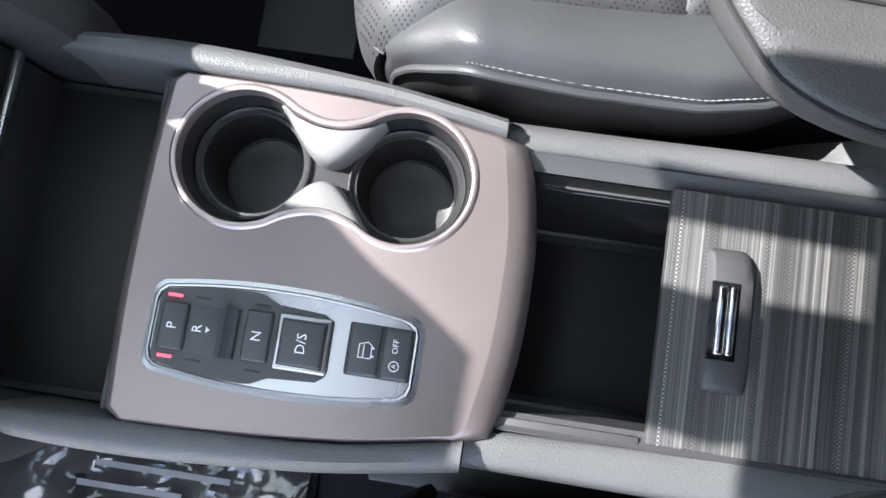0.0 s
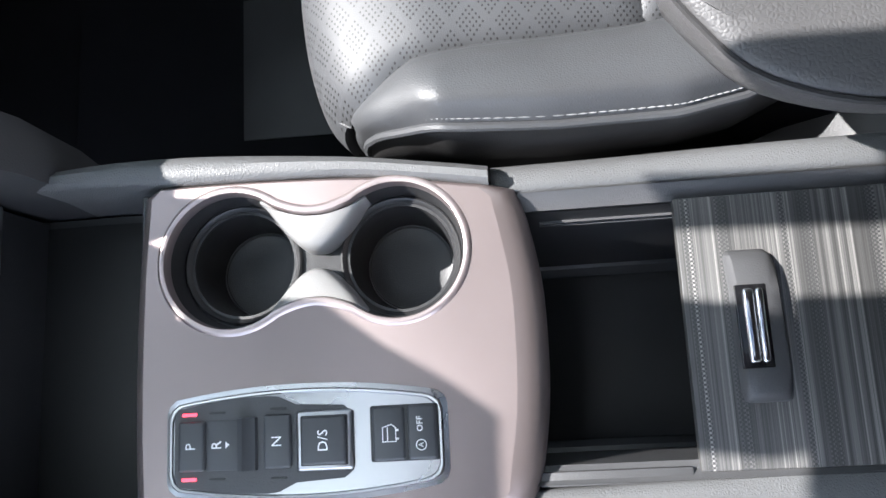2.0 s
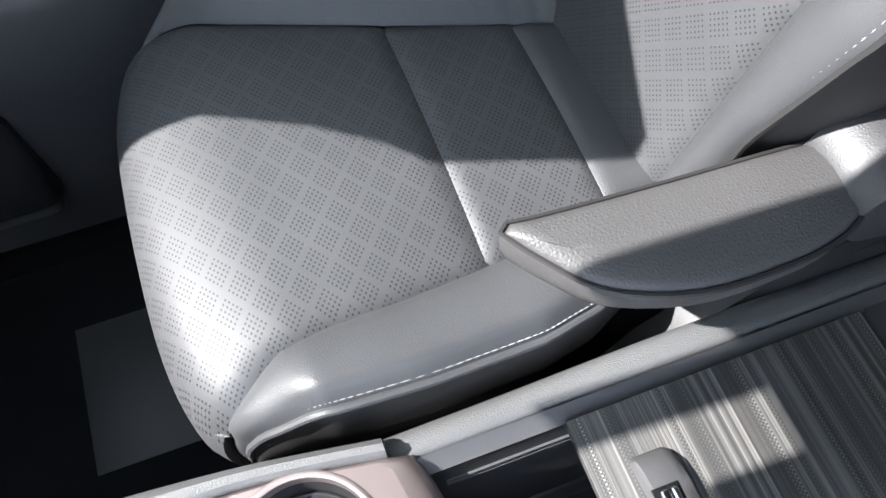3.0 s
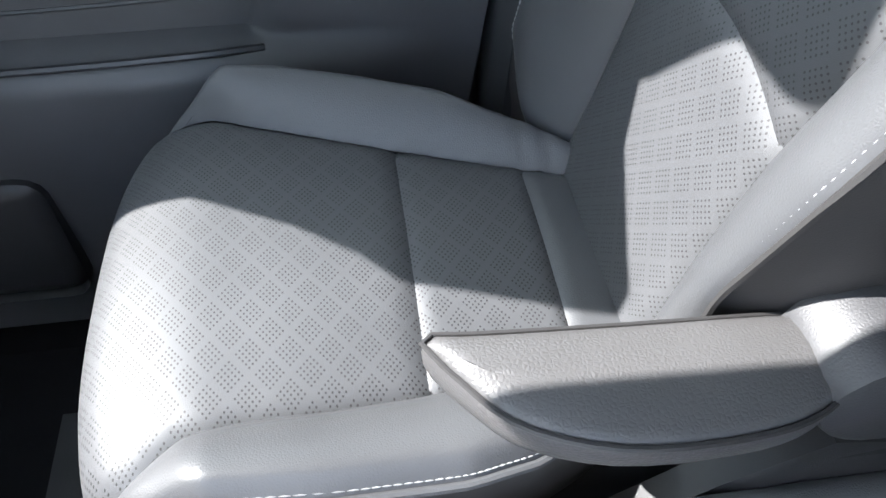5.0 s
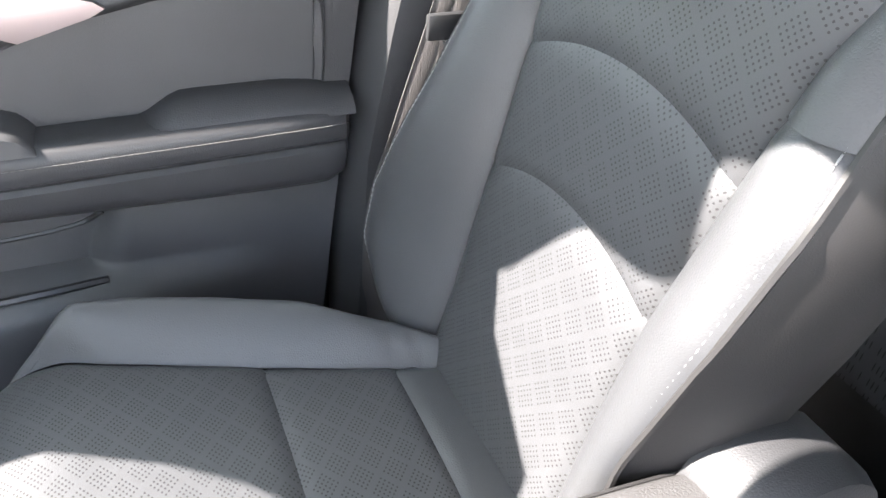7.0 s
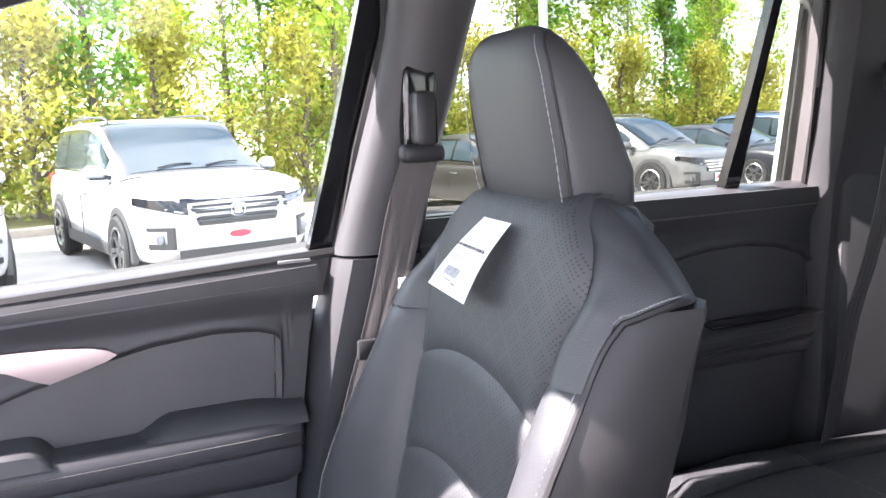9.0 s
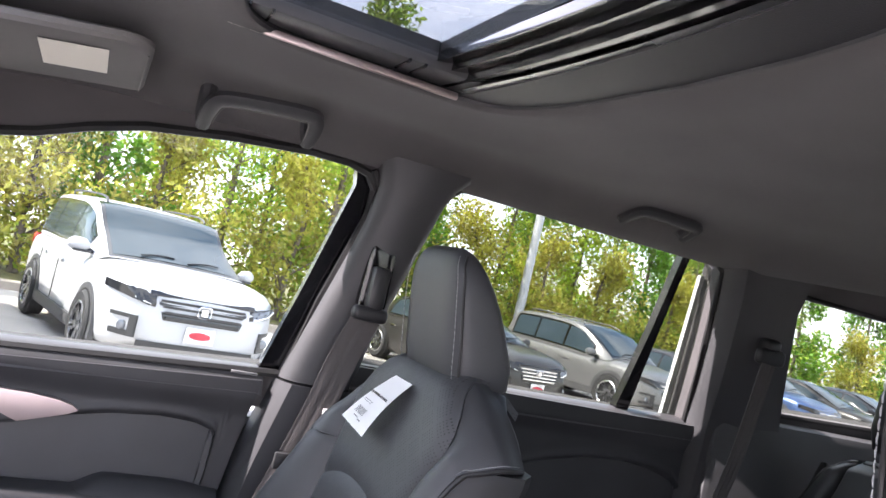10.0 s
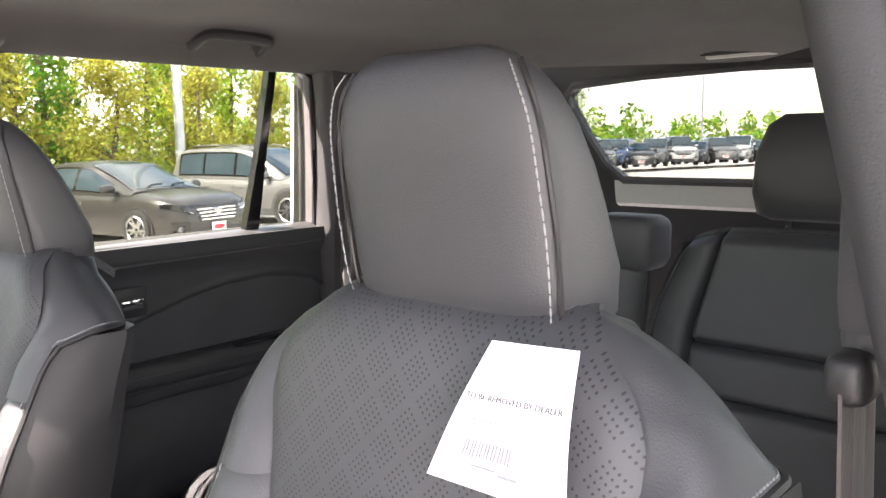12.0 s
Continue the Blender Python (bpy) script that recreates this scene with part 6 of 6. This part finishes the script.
    for wx in (h - .93, -h + 1.0):
        for sgn in (1, -1):
            y = sgn * (hw - .068)
            bm = bmesh.new()
            loft(bm, [ring_pts(wx, q, y + sgn * o) for q, o in ((r * .64, .07), (r * .70, .112), (r * .93, .118), (r, .09), (r, -.12), (r * .6, -.12))], True, False)
            wheel = part("wheel", bm, tyre_m, car, "black tyre on alloy wheel")
            bm = bmesh.new()
            loft(bm, [ring_pts(wx, q, y + sgn * .03, 24) for q in (r * .66, .01)], True, False)
            part("brake_disc", bm, hard, wheel)
            bm = bmesh.new()
            for k in range(10):
                a = 2 * math.pi * k / 10 + (.12 if k % 2 else -.12)
                c, s = math.cos(a), math.sin(a)
                loft(bm, [[(wx + c * q - s * wd2, y + sgn * o, r + s * q + c * wd2), (wx + c * q + s * wd2, y + sgn * o, r + s * q - c * wd2), (wx + c * q + s * wd2, y + sgn * (o - .03), r + s * q - c * wd2), (wx + c * q - s * wd2, y + sgn * (o - .03), r + s * q + c * wd2)] for q, wd2, o in ((.03, .030, .085), (r * .66, .017, .105))])
            tube(bm, [(px, py, pz) for px, py, pz in ring_pts(wx, r * .65, y + sgn * .10, 24)], .020, 6, True)
            part("rim", bm, silver, wheel, "silver spoked rim")
            bm = bmesh.new()
            loft(bm, [[(wx + q * math.cos(math.pi * (k / 22 * 1.14 - .07)), sgn * (hw + o), r + q * math.sin(math.pi * (k / 22 * 1.14 - .07))) for k in range(23)] for q, o in ((r + .015, -.06), (r + .022, .012), (r + (.095 if suv else .045), .008), (r + (.10 if suv else .05), -.05))], False, False)
            part("wheel_arch", bm, hard2 if suv else paint, car, "black wheel arch" if suv else "")
            bm = bmesh.new()
            loft(bm, [ring_pts(wx, r + .022, sgn * (hw + o), 26) for o in (-.05, .003)])
            part("arch_gap", bm, rubber, car)
    for sgn in (1, -1):
        if suv:
            bm = bmesh.new()
            loft(bm, [[(x, sgn * (hw * .985 + .012), low), (x, sgn * (hw * .985 + .022), low + .05), (x, sgn * (hw * .99 + .016), low + .14), (x, sgn * hw * .95, low + .15), (x, sgn * hw * .95, low)] for x in (-h + 1.4, 0, h - 1.34)])
            part("sill_cladding", bm, hard2, car, "black sill cladding")
        m = bmesh.new()
        rings = []
        for o, g in ((-.02, .30), (.03, .86), (.10, 1.0), (.17, .92), (.215, .5)):
            rings.append([(h - 1.50 + .075 * g * math.cos(a) - .25 * o, sgn * (hw * .90 + .06 + o), belt + .085 + .082 * g * math.sin(a)) for a in [2 * math.pi * q / 16 for q in range(16)]])
        loft(m, rings)
        mir = part("side_mirror", m, paint, car, "body-coloured side mirror")
        part("mirror_foot", tube(bmesh.new(), [(h - 1.50, sgn * hw * .86, belt + .01), (h - 1.51, sgn * (hw * .90 + .08), belt + .04)], .03, 8), gloss_black, mir)
        part("mirror_underside", box(h - 1.57, h - 1.44, sgn * (hw * .9 + .14) - .085, sgn * (hw * .9 + .14) + .085, belt + .0, belt + .032, r=.014), gloss_black, mir)
        # headlamp, wrapping from the grille to the wing
        yi, yo = .27 * W, .488 * W

        def lamp(shrink, out):
            def fn(u, v):
                y = yi + (yo - yi) * (shrink + (1 - 2 * shrink) * u)
                zl = hood - .315 + .115 * u ** 1.2
                zh = hood - .195 + .075 * u
                z = zl + (zh - zl) * (shrink + (1 - 2 * shrink) * v)
                return (nose(y, z, out), sgn * y, z)
            return fn
        lampo = part("headlamp", sheet(bmesh.new(), lamp(0, .012), 16, 6, .02), gloss_black, car, "dark swept headlamp housing")
        part("lens", sheet(bmesh.new(), lamp(.10, .018), 14, 5, .004), lens_m, lampo, "clear lens")
        bm = bmesh.new()
        tube(bm, [Vector(lamp(.12, .024)(k / 8, .12)) for k in range(9)], .010, 6)
        part("light_strip", bm, plate_m, lampo, "white daytime light strip")
        part("amber_marker", box(h - .56, h - .44, sgn * hw * .955 - .008, sgn * hw * .955 + .018, hood - .22, hood - .17, r=.006), mat("amber_lens", (.45, .16, .03), .25, coat=.5), lampo, "amber side marker")
        # corner bracket with its fog lamp
        bm = bmesh.new()
        for ya, za, yb, zc in ((.345, hood - .47, .455, hood - .43), (.345, hood - .66, .380, hood - .43), (.345, hood - .66, .45, hood - .60)):
            sheet(bm, lambda u, v: (nose((ya + (yb - ya) * u) * W, za + (zc - za) * v, .014), sgn * (ya + (yb - ya) * u) * W, za + (zc - za) * v), 6, 3, .012)
        fog = part("bumper_bracket", bm, hard if suv else gloss_black, car, "black bracket round the fog lamp")
        bm = bmesh.new()
        fx = nose(.405 * W, hood - .55, 0)
        loft(bm, [[(fx + o, sgn * .405 * W + q * math.cos(2 * math.pi * k / 16), hood - .56 + q * math.sin(2 * math.pi * k / 16)) for k in range(16)] for q, o in ((.052, .0), (.052, .022), (.036, .028))])
        part("fog_lamp", bm, lens_m, fog, "round fog lamp")
        part("tail_lamp", box(-h + .02, -h + .26, sgn * W * .43 - .07, sgn * W * .43 + .045, belt - .18, belt - .02, r=.02), tail_m, car, "red tail lamp")
        for gx in (-.165, -h + 1.22):
            part("door_gap", box(gx - .006, gx + .006, sgn * (hw + .001) - .004, sgn * (hw + .001) + .004, .42, belt - .16, r=0), rubber, car)
        for hx in (-.98, .02):
            part("door_handle", box(hx - .1, hx + .1, sgn * (hw + .014) - .012, sgn * (hw + .014) + .012, belt - .20, belt - .165, r=.008), paint if suv else chrome, car)
        if suv:
            bm = bmesh.new()
            tube(bm, smooth_line([(-h + .7, sgn * top * .84, H - .03), (-h + .8, sgn * top * .84, H + .04), (-.4, sgn * top * .84, H + .05), (.0, sgn * top * .84, H + .02), (.1, sgn * top * .84, H - .03)], 20), .016, 6)
            part("roof_rail", bm, hard2, car, "dark roof rail")

    def face(y0, y1, za, zc, out, taper=0.0):
        """A strip across the nose between two heights, narrowed at its foot by taper."""
        def fn(u, v):
            z = za + (zc - za) * v
            k = 1 - taper * (1 - v)
            y = (y0 + (y1 - y0) * u) * k
            return (nose(y, z, out), y, z)
        return fn
    grille = part("grille", sheet(bmesh.new(), face(-W * .27, W * .27, hood - .44, hood - .17, .010, .20), 24, 8, .012), gloss_black, car, "black grille")
    for k in range(4):
        z = hood - .425 + .058 * k
        q = .27 * (1 - .20 * (1 - (z - hood + .44) / .27)) - .012
        part("grille_bar", sheet(bmesh.new(), face(-W * q, W * q, z, z + .026, .030), 20, 2, .016), hard if suv and name == "parked_suv" and spec[2] > 1.75 else chrome, grille)
    part("grille_top", sheet(bmesh.new(), face(-W * .30, W * .30, hood - .200, hood - .150, .024), 24, 3, .02), gloss_black, car, "black bar over the grille")
    bm = bmesh.new()
    ex = nose(0, hood - .30, .04)
    tube(bm, [(ex, y, z) for y, z in rounded(-.075, .075, hood - .36, hood - .235, .04, 4)], .011, 6, True)
    loft(bm, [[(ex + o, y, z) for y, z in rounded(-.038, .038, hood - .338, hood - .257, .018, 4)] for o in (-.008, .004)])
    part("emblem", bm, chrome, car, "plain chrome emblem")
    part("lower_intake", sheet(bmesh.new(), face(-W * .33, W * .33, low + .05, low + .17, .012), 20, 4, .012), hard, car, "black lower intake")
    part("skid_strip", sheet(bmesh.new(), face(-W * .40, W * .40, low + .01, low + .05, .020), 20, 2, .02), hard2, car, "dark bumper lip")
    fr = part("plate", sheet(bmesh.new(), face(-.165, .165, hood - .64, hood - .475, .030), 4, 3, .012), plate_m, car, "white dealer plate with red oval")
    bm = bmesh.new()
    px = nose(0, hood - .555, .032)
    loft(bm, [[(px + o, .125 * math.cos(2 * math.pi * k / 20), hood - .555 + .042 * math.sin(2 * math.pi * k / 20)) for k in range(20)] for o in (-.006, .003)])
    part("red_oval", bm, red_m, fr)
    return car


def paint(name, c, metal=0.0):
    return mat(name, c, 0.32, metal=metal, coat=0.25, var=0.04, vscale=2)


white_p = paint("white_car_paint", (0.40, 0.404, 0.41))
grey_p = paint("grey_car_paint", (0.035, 0.033, 0.032), 0.25)
silver_p = paint("silver_car_paint", (0.16, 0.16, 0.16), 0.4)
dark_p = paint("dark_car_paint", (0.03, 0.032, 0.04), 0.4)
blue_p = paint("blue_car_paint", (0.05, 0.09, 0.2), 0.4)
SUVS = (4.9, 1.99, 1.80, 1.10, 1.12, True)
CROSS = (4.6, 1.86, 1.68, 1.02, 1.02, True)
SEDAN = (4.85, 1.86, 1.45, .90, .92, False)


def place_car(ob, m):
    ob.matrix_basis = m
    return ob


suv_w = place_car(build_car("parked_suv", white_p, SUVS, "white sport utility car parked facing us, black grille"), park(.68, 10.58, 14))
copy_thing(suv_w, park(-2.38, 10.1, 14))["label"] = "white sport utility car at the end of the row"
sedan = place_car(build_car("parked_sedan", grey_p, SEDAN, "dark grey metallic saloon car parked in the row"), park(6.97, 13.5, 13))
cross = place_car(build_car("parked_suv", silver_p, CROSS, "silver sport utility car parked beside the saloon"), park(10.65, 14.02, 13))
sed2 = place_car(build_car("parked_sedan", dark_p, SEDAN, "black saloon car parked further along the row"), park(14.1, 14.9, 13))
blue = place_car(build_car("parked_suv", blue_p, CROSS, "dark blue sport utility car parked in the lot"), park(17.4, 15.8, 13))
copy_thing(sedan, park(20.7, 16.6, 13))
copy_thing(sed2, park(24.0, 17.4, 13))
far = (suv_w, cross, blue, sedan, cross, suv_w, sed2, cross, suv_w, sedan, blue, cross)
for k, src in enumerate(far):
    a, d = radians(31 - 1.35 * k), 44 + 1.6 * k
    m = Matrix.Translation((d * math.cos(a), d * math.sin(a), gz(d * math.sin(a)) + .25)) @ Matrix.Rotation(radians(195 + 20 * (k % 2)), 4, "Z")
    c = copy_thing(src, m)
    c["label"] = "distant parked car in the far row of the lot"
pole = thing("lamp_post", (10.4, 17.25, gz(17.2)), "tall plain grey steel light pole", "lamp post")
bm = bmesh.new()
tube(bm, [(10.4, 17.25, gz(17.2)), (10.4, 17.25, 11.2)], [.125, .09], 14)
part("shaft", bm, mat("grey_steel", (0.42, 0.43, 0.44), 0.45, metal=0.4), pole)
part("base", box(10.15, 10.65, 17.0, 17.5, gz(17.2) - .05, gz(17.2) + .5, r=.03), mat("pole_concrete", (0.4, 0.38, 0.36), 0.9), pole)
part("lamp_head", box(10.15, 10.65, 16.5, 17.25, 11.15, 11.3, r=.03), hard2, pole)
for k, (x, y) in enumerate(((48, 10), (62, 26), (80, 16), (45, 30))):
    p2 = thing("lamp_post", (x, y, gz(y)), "tall distant light pole in the lot", "lamp post")
    bm = bmesh.new()
    tube(bm, [(x, y, gz(y)), (x, y, 9)], .09, 8)
    part("shaft", bm, silver, p2)

# trees
leaf_green = leafy("green_leaves", (0.16, 0.27, 0.03))
leaf_lime = leafy("yellow_green_leaves", (0.32, 0.38, 0.04))
leaf_gold = leafy("golden_leaves", (0.38, 0.33, 0.06))
bark = mat("grey_bark", (0.16, 0.13, 0.10), 0.9, var=0.4, vscale=4, grain=1.0, gscale=40, stretch=(1, 1, .2))


def leaf_cloud(rnd, centres, count, spread, size):
    """Many single leaves scattered round the given centres, as one mesh."""
    verts, faces = [], []
    for k in range(count):
        c = centres[rnd.randrange(len(centres))]
        while True:
            o = Vector((rnd.uniform(-1, 1), rnd.uniform(-1, 1), rnd.uniform(-1, 1)))
            if o.length < 1:
                break
        p = c + o * spread
        a = Vector((rnd.uniform(-1, 1), rnd.uniform(-1, 1), rnd.uniform(-1, 1))).normalized()
        b = a.cross(Vector((rnd.uniform(-1, 1), rnd.uniform(-1, 1), rnd.uniform(-1, 1)))).normalized()
        s = size * rnd.uniform(.6, 1.3)
        i = len(verts)
        verts += [p - a * s, p + b * s * .45 + a * s * .1, p + a * s, p - b * s * .45 + a * s * .1]
        faces.append((i, i + 1, i + 2, i + 3))
    me = bpy.data.meshes.new("crown")
    me.from_pydata(verts, [], faces)
    return me


def build_tree(seed, height, wide, count, leaf, label, size=.10, low=.22):
    rnd = random.Random(seed)
    tree = thing("tree", (0, 0, 0), label, "tree", "trees along the lot")
    bm = bmesh.new()
    trunk = smooth_line([(0, 0, -.2), (rnd.uniform(-.1, .1), rnd.uniform(-.1, .1), height * .3), (rnd.uniform(-.25, .25), rnd.uniform(-.2, .2), height * .65), (rnd.uniform(-.3, .3), rnd.uniform(-.3, .3), height * .97)], 14)
    tube(bm, trunk, [.11 * (1 - .9 * k / 14) + .008 for k in range(15)], 8)
    centres = []
    for k in range(26):
        t = low + (1 - low) * (k + rnd.random()) / 26
        i = min(13, int(t * 14))
        p = trunk[i]
        a = rnd.uniform(0, 2 * math.pi)
        reach = wide * (1.05 - t) ** .6 * rnd.uniform(.45, 1.0)
        e = p + Vector((math.cos(a) * reach, math.sin(a) * reach, reach * rnd.uniform(.25, .8)))
        mid = p.lerp(e, .5) + Vector((0, 0, .08 * reach))
        tube(bm, smooth_line([p, mid, e], 5), [.035 * (1 - t) + .012, .02 * (1 - t) + .010, .014 * (1 - t) + .008, .010, .007, .004], 5)
        centres += [p.lerp(e, .35), p.lerp(e, .6), e, e + Vector((0, 0, .15)), p.lerp(e, .85)]
    centres += [trunk[-1], trunk[-2], trunk[-1]]
    part("trunk", bm, bark, tree, "thin grey trunk with limbs")
    me = leaf_cloud(rnd, centres, count, .30 + wide * .12, size)
    me.materials.append(leaf)
    ob = new("crown", me)
    ob.parent = tree
    tagged(ob, "loose crown of small leaves", kind="stuff")
    return tree


kinds = [build_tree(3, 8.2, 1.9, 4200, leaf_green, "slender green broadleaf tree with open crown", .115, .12),
         build_tree(5, 7.2, 1.7, 4600, leaf_lime, "yellow-green willow-like tree behind the parked cars", .075, .06),
         build_tree(8, 8.8, 2.0, 4600, leaf_lime, "tall yellow-green tree with sky showing through", .115, .16),
         build_tree(13, 4.2, 1.8, 3600, leaf_gold, "low golden autumn tree at the verge", .08, .05),
         build_tree(21, 9.4, 1.8, 4200, leaf_green, "tall green poplar-like tree with open crown", .115, .12)]
spots = [(0, -.15, 16.6), (1, 2.7, 16.9), (2, 5.3, 16.5), (3, -2.3, 16.0), (2, -3.6, 18.0), (4, 8.9, 18.6), (0, 7.2, 20.5), (1, 11.6, 17.5), (4, 13.4, 18.8), (3, 15.6, 16.2), (2, 16.6, 19.5),
         (1, 18.2, 18.5), (0, 20.5, 19.0), (3, 19.8, 16.4), (4, 23.5, 19.0), (1, 26.0, 18.0), (2, -6.5, 17.5), (0, -9.5, 17.0), (3, 4.2, 15.6), (3, 1.1, 15.7), (1, -.9, 19.5), (4, 4.4, 21), (3, 6.9, 15.9), (1, 10.1, 20.2), (3, 9.6, 15.8), (1, 14.8, 20.5), (2, 1.6, 21.0),
         (0, 24.5, 21), (3, 12.6, 15.9), (3, -1.2, 15.5), (1, 6.1, 18.3), (1, 21.8, 17.2), (3, 23.2, 16.2), (1, 29, 18), (4, 33, 19), (0, 37, 18), (2, 41, 19), (1, 45, 18), (3, 34, 16), (3, 39, 16)]
rnd = random.Random(4)
used = set()
for k, x, y in spots:
    y += .9 + back_line(x)
    m = Matrix.Translation((x, y, gz(y) + .1)) @ Matrix.Rotation(rnd.uniform(0, 6.28), 4, "Z")
    if k not in used:
        kinds[k].matrix_basis = m
        used.add(k)
    else:
        copy_thing(kinds[k], m)
# undergrowth, and the far wood beyond the lot
centres = [Vector((x, rnd.uniform(15.9, 19.0) + back_line(x), gz(16 + back_line(x)) + rnd.uniform(.2, 1.0))) for x in [rnd.uniform(-9, 30) for k in range(280)]]
for nm, lf, n in (("undergrowth", leaf_gold, 5000), ("undergrowth", leaf_lime, 11000)):
    me = leaf_cloud(rnd, centres, n, .55, .09)
    me.materials.append(lf)
    tagged(new(nm, me), "tangled yellow undergrowth along the verge", "undergrowth", kind="stuff")
centres = []
for k in range(420):
    a = rnd.uniform(-.35, 1.35)
    d = rnd.uniform(120, 160)
    top = 4.6 + 3.4 * noise.noise(Vector((a * 9, 0, 5)))
    centres.append(Vector((d * math.cos(a), d * math.sin(a), rnd.uniform(-.5, max(1.5, top)))))
for lf, n in ((leaf_lime, 9000), (leaf_green, 9000)):
    me = leaf_cloud(rnd, centres, n, 1.6, .55)
    me.materials.append(lf)
    tagged(new("far_wood", me), "far belt of trees beyond the car park", "trees", kind="stuff")
